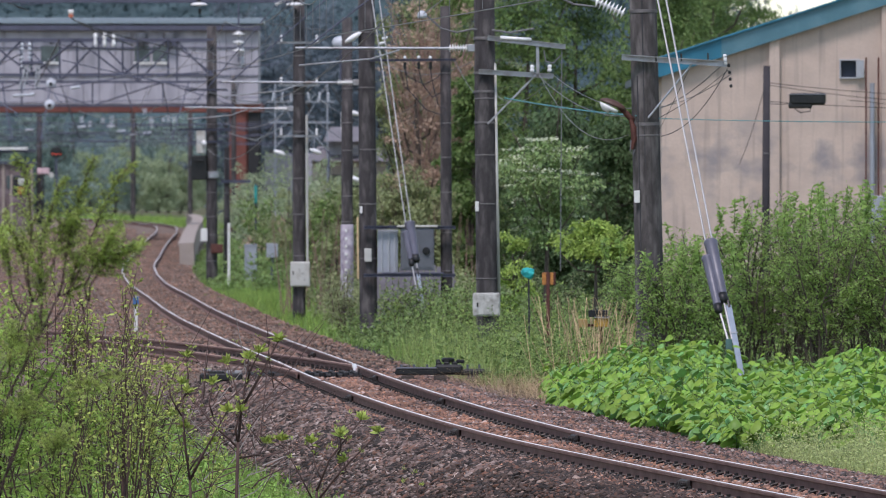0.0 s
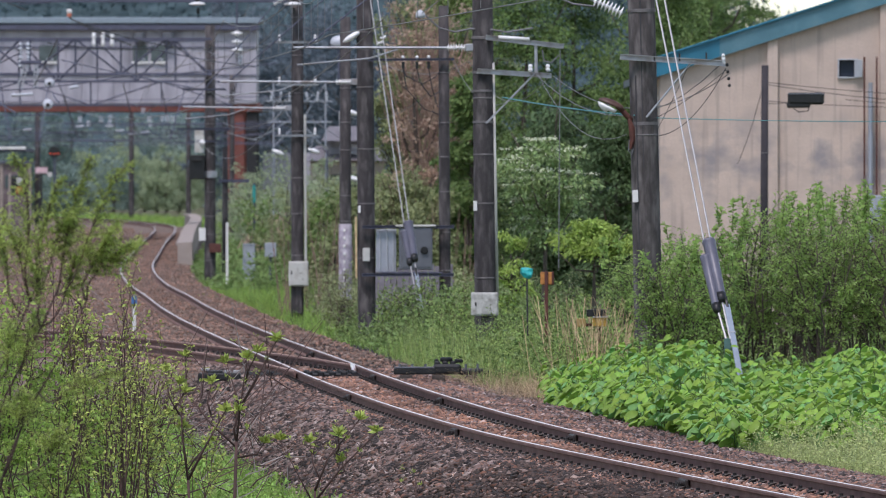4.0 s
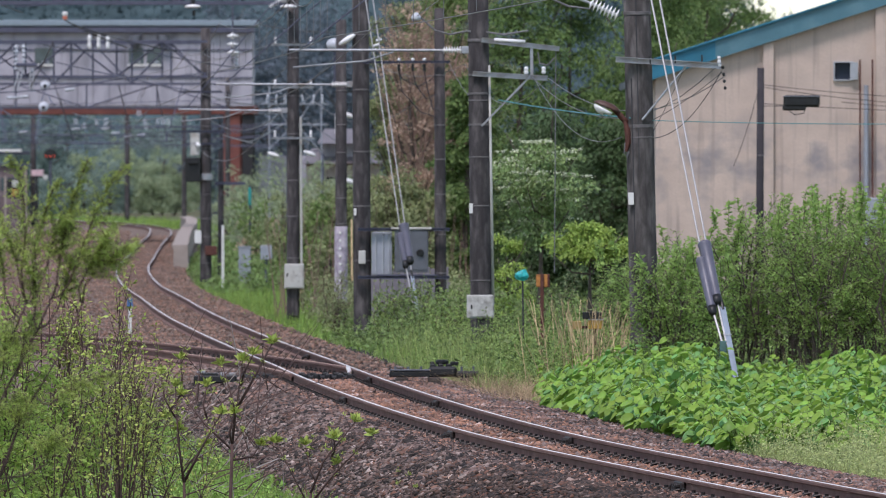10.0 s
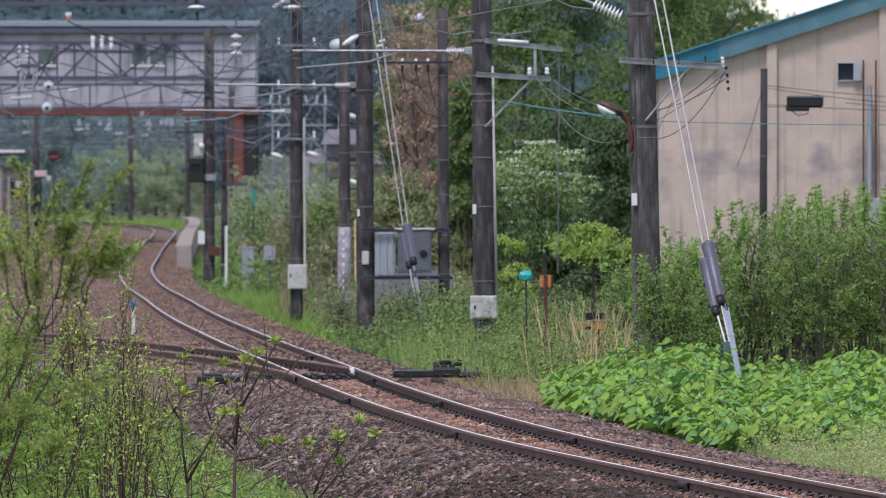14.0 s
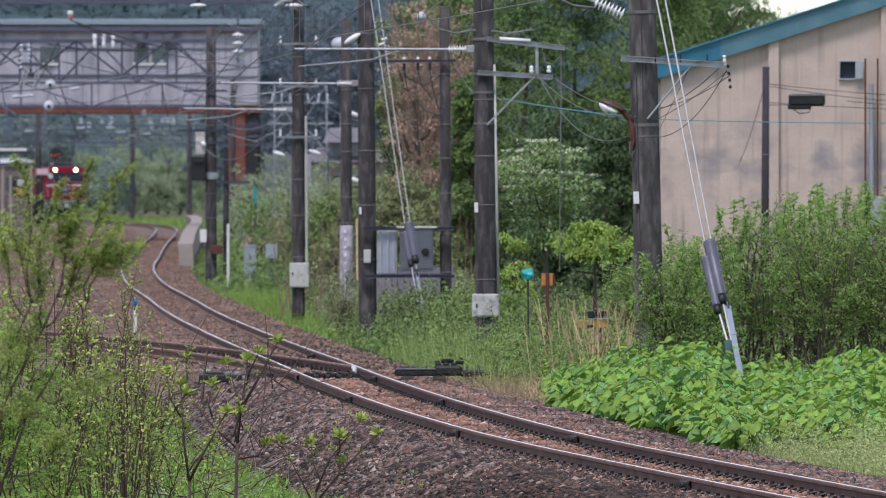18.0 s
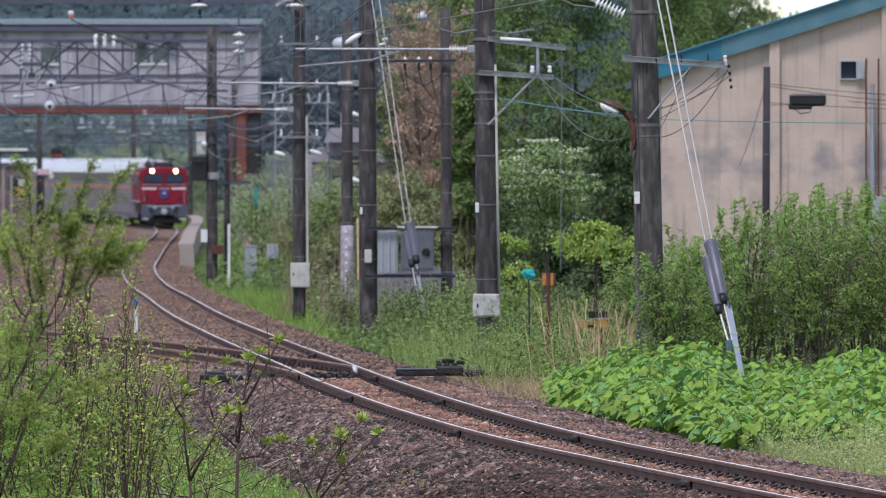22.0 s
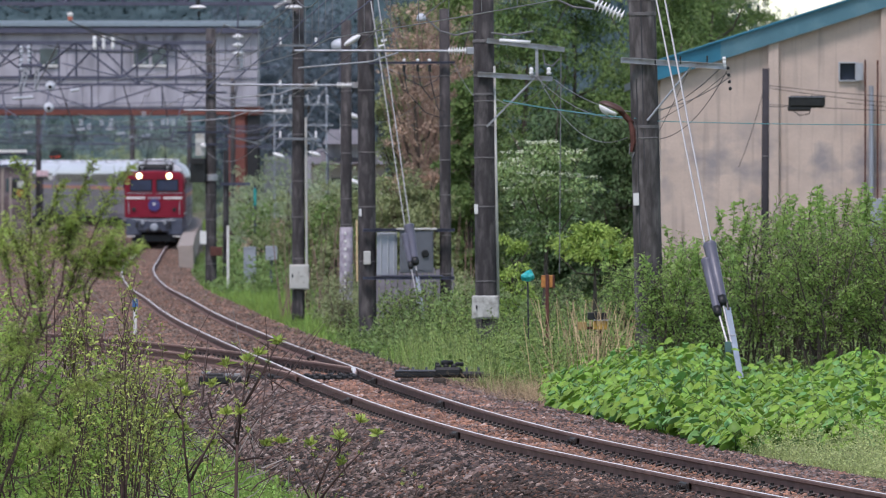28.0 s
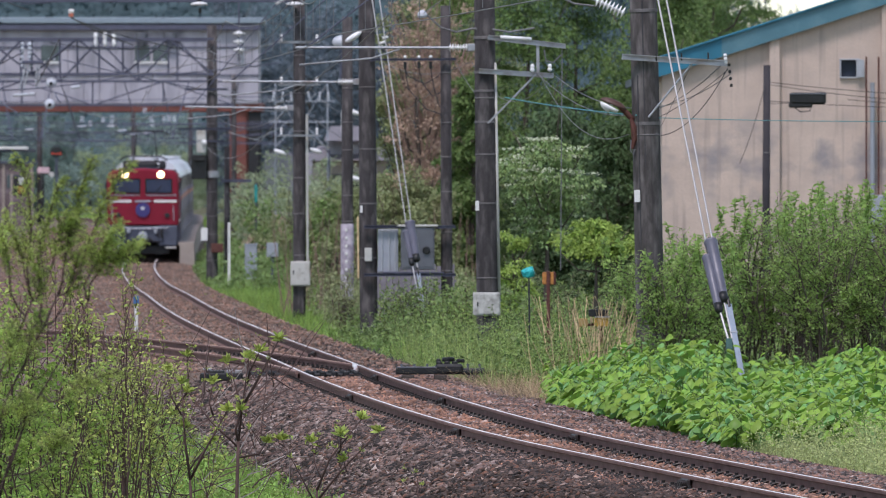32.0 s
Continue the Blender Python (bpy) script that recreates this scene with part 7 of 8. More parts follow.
def hedge():
    """The big mixed bush in front of the building."""
    for k, (x, y, h, r, n) in enumerate(((3.15, 158, 2.18, 0.6, 9), (3.75, 156, 2.28, 0.65, 10), (4.3, 160, 2.38, 0.7, 9), (4.75, 154, 2.95, 0.7, 12), (5.4, 156, 3.05, 0.75, 12), (5.9, 153, 3, 0.7, 12),
                                         (6.5, 155, 3.15, 0.75, 12), (7.1, 153, 3.05, 0.7, 11), (7.7, 156, 3.2, 0.8, 11), (6.1, 160, 3.2, 0.8, 9), (7.3, 161, 3.3, 0.8, 9), (3.3, 146.6, 2.28, 0.5, 9), (3.85, 148, 2.33, 0.5, 8))):
        rng = np.random.default_rng(700 + k)
        z0 = float(ground_z(x, y)) - 0.1
        t = thing("bush", (x, y, z0), "leafy green bush with upright shoots and dark bare stems below", "bush", "bushes before the building")
        shoot_bush(t, rng, n, r, h, L_BUSH, leaf=0.062, gap=0.03, shoots=12, shoot_len=0.6, sprig_len=0.24, sprigs=8, bare=0.36, upright=0.6, thick=0.024, depth=0.8, aspect=0.52)
        # leafless lower branches fanning out from the foot
        fan = []
        for j in range(16):
            b = Vector((rng.uniform(-r, r) * 0.3, rng.uniform(-r, r) * 0.3, rng.uniform(0.1, 0.5)))
            e = b + Vector((rng.normal() * 0.55, rng.normal() * 0.3, rng.uniform(0.45, 1.05)))
            m = b.lerp(e, 0.5) + Vector((rng.normal() * 0.05, 0, -0.06))
            fan += [(b, m, 0.011, 0.008), (m, e, 0.008, 0.004)]
        sticks("bare_branch_mass", fan, M_BARK, t)
        # tall single shoots above the crown
        tall, leafy = [], []
        for j in range(9):
            b = Vector((rng.uniform(-r, r), rng.uniform(-r, r) * 0.6, h * rng.uniform(0.78, 0.92)))
            e = b + Vector((rng.normal() * 0.06, rng.normal() * 0.05, rng.uniform(0.25, 0.55)))
            tall.append((b, e, 0.006, 0.003))
            leafy.append((b, e))
        base, way = along(rng, leafy, 0.012, 0.9, 0.5)
        tagged(soup("foliage", set_leaves(rng, base, way, 0.1, 0.52), 4, L_BUSH, t), kind="stuff")
        sticks("tall_shoot_mass", tall, M_TWIG, t)


def wild_shrubs():
    """Leafy self-sown shrubs among the weeds between the poles."""
    spec = ((-1.0, 187, 1.25, 0.35, L_WEED), (-0.55, 184, 1.5, 0.4, L_FRESH), (-0.1, 186, 1.35, 0.4, L_WEED), (0.3, 182, 1.5, 0.4, L_FRESH), (0.25, 172, 1.25, 0.35, L_WEED), (1.0, 170, 1.3, 0.4, L_WEED),
            (1.3, 164, 1.1, 0.35, L_FRESH), (1.9, 166, 1.3, 0.45, L_WEED), (2.1, 160, 1.0, 0.35, L_FRESH), (-1.9, 200, 1.3, 0.35, L_OLIVE), (-2.3, 212, 1.6, 0.4, L_OLIVE), (2.55, 150, 0.95, 0.3, L_WEED), (1.95, 152, 0.8, 0.3, L_FRESH), (2.25, 184, 1.75, 0.45, L_OLIVE), (2.95, 182, 1.7, 0.45, L_WEED), (3.45, 184, 1.9, 0.5, L_FRESH), (1.75, 186, 1.5, 0.4, L_WEED), (2.7, 166, 1.25, 0.35, L_OLIVE))
    for k, (x, y, h, r, m) in enumerate(spec):
        rng = np.random.default_rng(820 + k)
        t = thing("wild_shrub", (x, y, float(ground_z(x, y)) - 0.05), "self-sown leafy shrub among weeds beside the track", "shrub", "wild shrubs between the poles")
        shoot_bush(t, rng, 7, r, h, m, leaf=0.065, gap=0.035, shoots=8, shoot_len=0.4, sprig_len=0.15, sprigs=5, bare=0.2, upright=0.7, thick=0.012, bark=M_TWIG)


def reeds():
    rng = np.random.default_rng(55)
    n = 210
    y = rng.uniform(146, 157, n)
    px = rng.normal(2.28, 0.36, n)
    c = np.stack([px, y, ground_z(px, y)], 1)
    hh = rng.uniform(0.4, 1.5, n)
    lean = rng.normal(size=(n, 2)) * 0.26
    top = c + np.stack([lean[:, 0] * hh, lean[:, 1] * hh, hh], 1)
    w = np.array([0.0065, 0, 0])
    tagged(soup("dry_reeds", np.stack([c - w, c + w, top + w * 0.5, top - w * 0.5], 1), 4, M_REED), "dry tan reed stalks standing among the weeds", "reeds", kind="stuff")


def brush_stems():
    """Thin leafless stems of last year's brush between the poles."""
    rng = np.random.default_rng(56)
    n = 130
    y = rng.uniform(236, 250, n)
    x = rng.uniform(-3.4, 0.9, n) * y / 205
    c = np.stack([x, y, ground_z(x, y)], 1)
    hh = rng.uniform(0.6, 3.0, n)
    lean = rng.normal(size=(n, 2)) * 0.16
    top = c + np.stack([lean[:, 0] * hh, lean[:, 1] * hh, hh], 1)
    w = np.array([0.011, 0, 0])
    tagged(soup("dry_brush", np.stack([c - w, c + w, top + w * 0.4, top - w * 0.4], 1), 4, mat("pinkish_dry_stem", (0.22, 0.15, 0.12), 0.9, var=0.3, scale=6, island=0.4)), "bare pinkish brush stems between the poles", "brush", kind="stuff")


brush_stems()
backdrop_woods()
far_hill()
SHRUB = foreground()
hedge()
wild_shrubs()
broad_leaf_patch()
reeds()
grass_area("verge_grass", 36000, 168, 330, 1.95, 8, 0.32, 0.012, L_GRASS, "bright green verge grass beside the track", 41, gap=0.2)
grass_area("near_bank_grass", 42000, 108, 165, -7.5, -2.45, 0.32, 0.009, L_GRASS, "fresh green grass on the near bank", 42, gap=0.12)
grass_area("pale_grass", 26000, 97, 121, 2.6, 6, 0.26, 0.005, L_PALEGRASS, "pale feathery grass beside the ballast", 43, gap=0.1)
grass_area("dry_grass", 3600, 140, 154, 2.05, 3.3, 0.42, 0.005, M_STRAW, "straw-coloured dry grass at the ballast edge", 44, lean=1.1)
weeds("bank_weeds", 4200, 112, 160, -7.0, -2.5, 0.3, 0.07, L_GRASS, "lush low green weeds on the near bank", 50)
weeds("tall_weeds", 2300, 149, 176, 2.3, 6.0, 1.0, 0.046, L_WEED, "tangled green weeds between the poles", 51, clump=0.4, per=34)
weeds("tall_weeds", 900, 149, 178, 2.2, 6.0, 0.85, 0.05, L_FRESH, "fresh leafy weeds between the poles", 61, clump=0.3)
weeds("tall_weeds", 500, 150, 176, 2.6, 6.0, 0.9, 0.12, L_MID, "dark large-leaved weeds between the poles", 62, clump=0.5, per=12)
grass_area("verge_grass", 15000, 152, 186, 1.95, 4.6, 0.28, 0.007, L_PALEGRASS, "yellow-green tall grass beside the ballast", 63, gap=0.3)
grass_area("verge_grass", 7000, 154, 180, 2.1, 6.0, 0.55, 0.006, L_GRASS, "tall green grass among the weeds", 64, gap=0.25)
grass_area("pale_tall_grass", 3000, 148, 176, 2.1, 5.5, 0.95, 0.005, L_PALEGRASS, "thin pale grass stalks among the weeds", 65, lean=0.25)
weeds("tall_weeds", 420, 151, 180, 2.2, 6.0, 0.62, 0.1, L_LUSH, "lush broad-leaved weeds between the poles", 70, clump=0.4, per=20)
weeds("reed_foot_weeds", 420, 146, 160, 3.2, 4.6, 0.8, 0.05, L_WEED, "green weeds round the dry reeds", 66, clump=0.35, per=24)
weeds("tall_weeds", 1300, 176, 200, 2.3, 6.5, 1.25, 0.075, L_FRESH, "tangled green weeds below the pole platform", 57, clump=0.4, per=22)
weeds("tall_weeds", 1200, 196, 240, 3.0, 7.0, 1.3, 0.08, L_OLIVE, "olive weeds and saplings behind the poles", 52)
weeds("low_weeds", 700, 153, 172, 2.5, 4.2, 0.4, 0.05, L_MID, "low green weeds at the ballast edge", 53)
weeds("yard_weeds", 260, 200, 420, -3.2, -1.5, 0.18, 0.05, L_GRASS, "small weeds in the ballast", 54)
weeds("yard_weeds", 46, 208, 300, -0.4, 1.5, 0.22, 0.05, L_GRASS, "small weeds between the rails", 67, clump=0.5, per=40)
weeds("far_weeds", 2200, 300, 430, 2.15, 7, 1.2, 0.14, L_FRESH, "fresh green weeds beside the platform", 56)
weeds("hedge_foot_weeds", 500, 140, 156, 4.5, 9.5, 0.7, 0.06, L_MID, "green weeds at the foot of the bushes", 58)
weeds("hedge_back_weeds", 1000, 160, 176, 7.0, 12.5, 0.7, 0.08, L_FRESH, "fresh green weeds behind the bushes", 68, clump=0.5, per=20)
grass_area("hedge_back_grass", 16000, 150, 178, 6.5, 13.0, 0.6, 0.008, L_PALEGRASS, "pale green grass behind the bushes", 69, gap=0.2)
weeds("feathery_weeds", 2200, 98, 122, 2.65, 6.0, 0.55, 0.032, L_FEATHER, "pale feathery weeds beside the ballast", 59, clump=0.3, per=46)
grass_area("far_verge_grass", 6000, 560, 720, 3, 12, 0.5, 0.04, L_GRASS, "bright grass strip beyond the platform", 60)

# ---- the train ----
# the windscreens' bluish reflection is put into the base colour
M_CABGLASS = mat("bluish_reflection_glass", (0.035, 0.045, 0.085), 0.25, 0, var=0.2, scale=2, bump=0, spec=0.3)
M_LOWWIN = mat("smoky_window", (0.11, 0.1, 0.125), 0.35, 0.1, spec=0.1, var=0.1, bump=0)
LAMP = glow("headlamp_glow", (1.0, 0.78, 0.42), 7.0)
SIGRED = glow("signal_red", (1.0, 0.12, 0.06), 0.5)


def loft(sections, material, name, parent, label="", caps=True):
    """A hull through cross-sections: lists of points with the same count."""
    bm = bmesh.new()
    rings = [[bm.verts.new(p) for p in s] for s in sections]
    n = len(rings[0])
    for a, b in zip(rings, rings[1:]):
        for k in range(n):
            bm.faces.new((a[k], a[(k + 1) % n], b[(k + 1) % n], b[k]))
    if caps:
        bm.faces.new(rings[0])
        bm.faces.new(rings[-1])
    return part(name, bm, material, parent, label)


def bogie(parent, y, axles, wheel=0.56):
    b = part("bogie", boxed((0, y, 0.62), (1.9, axles * 1.6, 0.26), 0.04), M_UNDER, parent, "dark bogie frame")
    for a in ((-1.1, 1.1) if axles == 2 else (-1.5, 0, 1.5)):
        for s in (-1, 1):
            part("wheel", turned(bmesh.new(), [(wheel * 0.3, -0.07), (wheel * 0.9, -0.06), (wheel, -0.065), (wheel, 0.03), (wheel + 0.025, 0.035), (wheel + 0.02, 0.065), (wheel * 0.3, 0.06)], 20,
                                 Matrix.Translation((s * 0.566, y + a, wheel)) @ Matrix.Rotation(radians(-90 * s), 4, "Y")), M_UNDER, b)
        part("axle_box", boxed((0, y + a, wheel), (2.15, 0.3, 0.3), 0.03), M_UNDER, b)


def body_section(y, w, z0, z1, roof, tumble=0.06):
    """A vehicle's cross-section: straight sides, rounded roof shoulder."""
    h = w / 2
    half = [(h - 0.03, z0), (h, z0 + 0.1), (h, z1 - 0.42), (h - tumble, z1 - 0.1), (h - tumble - 0.16, z1 + (roof - z1) * 0.45), (h * 0.5, roof - 0.04), (0.0, roof)]
    pts = [(x, y, z) for x, z in half] + [(-x, y, z) for x, z in reversed(half[:-1])]
    return pts


def build_loco():
    t = thing("electric_locomotive", (0, 0, 0), "crimson electric locomotive with white bands and lit headlamps", "locomotive")
    L = 18.2
    # hull: front face leans back above the waist; y grows to the rear
    secs = [body_section(0.0, 2.66, 1.36, 3.36, 3.48), body_section(0.1, 2.8, 1.34, 3.42, 3.56), body_section(L - 0.12, 2.8, 1.34, 3.42, 3.56), body_section(L, 2.7, 1.34, 3.38, 3.5)]
    loft(secs, M_LOCO, "body", t, "crimson painted body")
    # cab front: windows, bands, lamps, headboard
    for s in (-1, 1):
        w = part("windscreen", boxed((s * 0.62, -0.012, 2.86), (0.98, 0.03, 0.5), 0.03), M_CABGLASS, t, "dark cab windscreen with a bluish reflection in its colour")
        part("window_seal", boxed((s * 0.62, -0.006, 2.86), (1.06, 0.02, 0.58), 0.03), M_UNDER, w)
        part("wiper", rodded((s * 0.5, -0.04, 2.62), (s * 0.75, -0.04, 2.9), 0.012, seg=5), M_UNDER, w)
        part("white_band", boxed((s * 0.88, -0.012, 2.27), (0.88, 0.028, 0.1), 0.004), M_WHITEPAINT, t, "broad white band")
        part("thin_band", boxed((s * 0.72, -0.01, 2.5), (1.2, 0.024, 0.03), 0), M_CAB2, t, "thin pale line")
        lh = part("headlamp", turned(bmesh.new(), [(0.16, 0.0), (0.175, 0.1), (0.14, 0.12)], 16, Matrix.Translation((s * 0.705, 0.09, 3.31)) @ Matrix.Rotation(radians(90), 4, "X")), M_LOCO, t, "round headlamp at the roof edge")
        part("lamp_lens", turned(bmesh.new(), [(0.125, 0.0), (0.135, 0.02), (0.07, 0.06)], 16, Matrix.Translation((s * 0.705, -0.03, 3.31)) @ Matrix.Rotation(radians(90), 4, "X")), LAMP, lh, "glowing warm headlamp lens")
        part("tail_lamp", turned(bmesh.new(), [(0.1, 0.0), (0.1, 0.05), (0.07, 0.07)], 12, Matrix.Translation((s * 0.95, 0.0, 1.72)) @ Matrix.Rotation(radians(90), 4, "X")), M_UNDER, t, "dark tail lamp")
        part("skirt", boxed((s * 0.98, 0.22, 0.92), (0.72, 0.5, 0.8), 0.05), M_SKIRT, t, "grey front skirt")
        part("buffer_step", boxed((s * 1.1, -0.12, 0.46), (0.4, 0.22, 0.05), 0.01), M_WHITEPAINT, t, "white-edged step")
        part("hose", tube(bmesh.new(), [(s * 0.55, -0.05, 1.2), (s * 0.6, -0.15, 1.0), (s * 0.62, -0.15, 0.8)], 0.03, 6), M_UNDER, t)
        part("handrail", rodded((s * 1.2, -0.06, 1.5), (s * 1.2, -0.06, 2.1), 0.018, seg=6), M_FRAME, t)
        part("corner_mirror", boxed((s * 1.43, 0.25, 2.85), (0.08, 0.14, 0.28), 0.01), M_UNDER, t)
    part("front_beam", boxed((0, 0.12, 0.98), (1.6, 0.4, 0.62), 0.06), M_SKIRT, t, "grey buffer beam")
    part("coupler", boxed((0, -0.12, 0.88), (0.32, 0.5, 0.34), 0.05), M_UNDER, t)
    for x, z, w, h in ((-0.55, 1.12, 0.16, 0.2), (0.5, 1.14, 0.14, 0.26), (0.74, 1.0, 0.1, 0.34), (-0.8, 0.98, 0.1, 0.3), (0.3, 0.74, 0.12, 0.16), (-0.32, 0.74, 0.12, 0.16)):
        part("pipe_cock", boxed((x, -0.13, z), (w, 0.1, h), 0.03), M_CAB2 if w > 0.13 else M_UNDER, t)
    part("coupler_knuckle", turned(bmesh.new(), [(0.05, 0.0), (0.17, 0.0), (0.19, 0.08), (0.12, 0.14)], 12, Matrix.Translation((0, -0.36, 0.9)) @ Matrix.Rotation(radians(90), 4, "X")), M_CAB2, t, "grey coupler knuckle")
    part("uncoupling_lever", tube(bmesh.new(), [(-1.0, -0.14, 1.24), (-0.3, -0.16, 1.2), (0.3, -0.16, 1.2), (1.0, -0.14, 1.24)], 0.02, 5), M_FRAME, t)
    part("plough", boxed((0, 0.25, 0.36), (2.1, 0.2, 0.34), 0.04), M_UNDER, t, "dark rail guard")
    hm = part("headboard", turned(bmesh.new(), [(0.05, 0), (0.28, 0.0), (0.29, 0.02), (0.28, 0.04), (0.05, 0.045)], 24, Matrix.Translation((0, -0.03, 1.93)) @ Matrix.Rotation(radians(90), 4, "X")), M_MARK, t, "round violet-blue headboard")
    bm = bmesh.new()
    vs = [bm.verts.new((math.sin(k * math.pi / 5) * (0.1 if k % 2 == 0 else 0.045), -0.085, 1.99 + math.cos(k * math.pi / 5) * (0.1 if k % 2 == 0 else 0.045))) for k in range(10)]
    f = bm.faces.new(vs)
    r = bmesh.ops.extrude_face_region(bm, geom=[f])
    for v in r["geom"]:
        if isinstance(v, bmesh.types.BMVert):
            v.co.y += 0.012
    part("star_emblem", bm, M_WHITEPAINT, hm, "small white emblem")
    part("number_bar", boxed((0, -0.012, 2.27), (0.62, 0.025, 0.07), 0), M_CAB2, t, "pale row of raised figures")
    # sides: windows, grilles
    for s in (-1, 1):
        for y in (0.9, L - 0.9):
            part("cab_window", boxed((s * 1.402, y, 2.8), (0.02, 0.6, 0.5), 0.02), M_GLASS, t)
            part("cab_door", boxed((s * 1.401, y + (0.85 if y < 5 else -0.85), 2.35), (0.014, 0.6, 1.7), 0.01), M_LOCO, t)
        for k in range(6):
            part("side_grille", boxed((s * 1.402, 4.4 + 1.85 * k, 2.7), (0.02, 1.2, 0.5), 0.01), M_SKIRT, t)
        part("side_band", boxed((s * 1.402, L / 2, 1.5), (0.012, L - 0.6, 0.05)), M_WHITEPAINT, t)
    # roof gear
    for k, y in enumerate((2.4, L - 2.4)):
        base = part("pantograph_base", boxed((0, y, 3.66), (1.5, 1.2, 0.1), 0.02), M_UNDER, t)
        for s in (-1, 1):
            for a in (-0.5, 0.5):
                insulator(base, (s * 0.6, y + a, 3.56), (s * 0.6, y + a, 3.75), 0.07, 2, rod_r=0.04)
            if k == 1:
                part("lower_arm", rodded((s * 0.5, y, 3.78), (s * 0.42, y - 0.9, 4.4), 0.03, seg=6), M_UNDER, base)
                part("upper_arm", rodded((s * 0.42, y - 0.9, 4.4), (s * 0.34, y, 5.04), 0.022, seg=6), M_UNDER, base)
            else:
                part("lower_arm", rodded((s * 0.5, y - 0.8, 3.85), (s * 0.42, y + 0.8, 3.95), 0.03, seg=6), M_UNDER, base)
        zt = 5.06 if k == 1 else 4.02
        part("collector_head", tube(bmesh.new(), [(-0.95, y, zt - 0.16), (-0.7, y, zt), (0.7, y, zt), (0.95, y, zt - 0.16)], 0.032, 6), M_UNDER, base)
    for y, w, h in ((5.5, 1.5, 0.3), (8.8, 1.7, 0.36), (12.0, 1.5, 0.3)):
        part("roof_box", boxed((0, y, 3.5 + h / 2), (w, 2.2, h), 0.06), M_UNDER, t, "dark roof equipment")
    bm = bmesh.new()
    rod(bm, (-0.5, 1.0, 3.75), (-0.5, 16.5, 3.75), 0.03, seg=6)
    rod(bm, (0.5, 1.0, 3.75), (0.5, 16.5, 3.75), 0.03, seg=6)
    part("bus_bar", bm, M_UNDER, t)
    loft([body_section(y, 2.5, 3.4, 3.45, 3.575) for y in (0.5, L - 0.5)], M_SKIRT, "roof_skin", t)
    part("roof_walk", boxed((0, L / 2, 3.58), (1.1, L - 1.6, 0.03)), M_SKIRT, t)
    part("underframe", boxed((0, L / 2, 1.12), (2.4, L - 1.0, 0.5), 0.03), M_UNDER, t)
    for y in (3.0, L / 2, L - 3.0):
        bogie(t, y, 2)
    return t, L


def build_coach():
    t = thing("sleeping_car", (0, 0, 0), "silver stainless sleeping car with orange stripe and dark windows", "railway carriage", "sleeping cars of the train")
    L = 19.2
    def sec(y, w):
        h = w / 2
        half = [(h - 0.08, 0.45), (h, 0.75), (h, 2.75), (h - 0.05, 3.05)]
        return [(x, y, z) for x, z in half] + [(-x, y, z) for x, z in reversed(half)]
    loft([sec(0, 2.86), sec(L, 2.86)], M_SILVER, "body", t, "brushed silver body")
    def top(y, w):
        h = w / 2
        half = [(h - 0.05, 3.06), (h - 0.12, 3.38), (h - 0.34, 3.72), (h - 0.75, 3.94), (0, 4.02)]
        return [(x, y, z) for x, z in half] + [(-x, y, z) for x, z in reversed(half[:-1])]
    loft([top(0.0, 2.86), top(L, 2.86)], M_SILVERROOF, "roof", t, "pale silver curved roof")
    for s in (-1, 1):
        part("stripe", boxed((s * 1.432, L / 2, 2.32), (0.012, L - 0.1, 0.2)), M_STRIPE, t, "orange-red stripe")
        part("stripe", boxed((s * 1.432, L / 2, 2.5), (0.012, L - 0.1, 0.08)), M_STRIPE2, t, "violet stripe")
        for k in range(8):
            y = 2.3 + 2.15 * k
            part("upper_window", boxed((s * 1.405, y, 2.95), (0.09, 2.05, 0.5), 0.02), M_WINBAND, t, "tinted upper window")
            part("lower_window", boxed((s * 1.432, y, 1.5), (0.02, 1.5, 0.5), 0.02), M_LOWWIN, t, "smoky lower window")
        part("door", boxed((s * 1.434, 0.75, 1.75), (0.02, 0.75, 1.9), 0.01), M_SILVER, t)
        part("skirt", boxed((s * 1.35, L / 2, 0.55), (0.05, 8.5, 0.5), 0.02), M_SILVER, t)
    part("gangway", boxed((0, L + 0.12, 2.0), (1.1, 0.28, 2.1), 0.03), M_UNDER, t)
    for y in (4.0, 9.8, 15.6):
        part("roof_unit", boxed((0, y, 4.02), (1.5, 2.4, 0.12), 0.05), M_SILVERROOF, t, "low air-conditioning unit")
    part("underframe", boxed((0, L / 2, 0.6), (2.2, 9.0, 0.5), 0.03), M_UNDER, t)
    for y in (2.9, L - 2.9):
        bogie(t, y, 2, 0.43)
    return t, L


LOCO, LOCO_L = build_loco()
COACH, COACH_L = build_coach()
CARS = [COACH] + [copy_thing(COACH, Matrix.Identity(4)) for _ in range(10)]

# distance along the track as a function of y
TY = np.arange(60.0, 1400.0, 1.0)
TS = np.concatenate([[0], np.cumsum(np.hypot(np.diff(TY), np.diff(centre(TY))))])


def on_track(s):
    y = float(np.interp(s, TS, TY))
    return Vector((float(centre(y)), y, float(level(y))))


def car_pose(front, length):
    """The pose of a vehicle whose front stands at the track distance front, its ends carried by two bogies."""
    a, b = on_track(front + length * 0.17), on_track(front + length * 0.83)
    d = (b - a).normalized()
    rz = math.atan2(-d.x, d.y)
    o = a - d * (length * 0.17)
    return Matrix.Translation(o) @ Matrix.Rotation(rz, 4, "Z") @ Matrix.Rotation(math.asin(d.z), 4, "X")


FRONT_AT_END, SPEED = float(np.interp(386.0, TY, TS)), 20.0


def front_at(t):
    return FRONT_AT_END + SPEED * (32.0 - t)


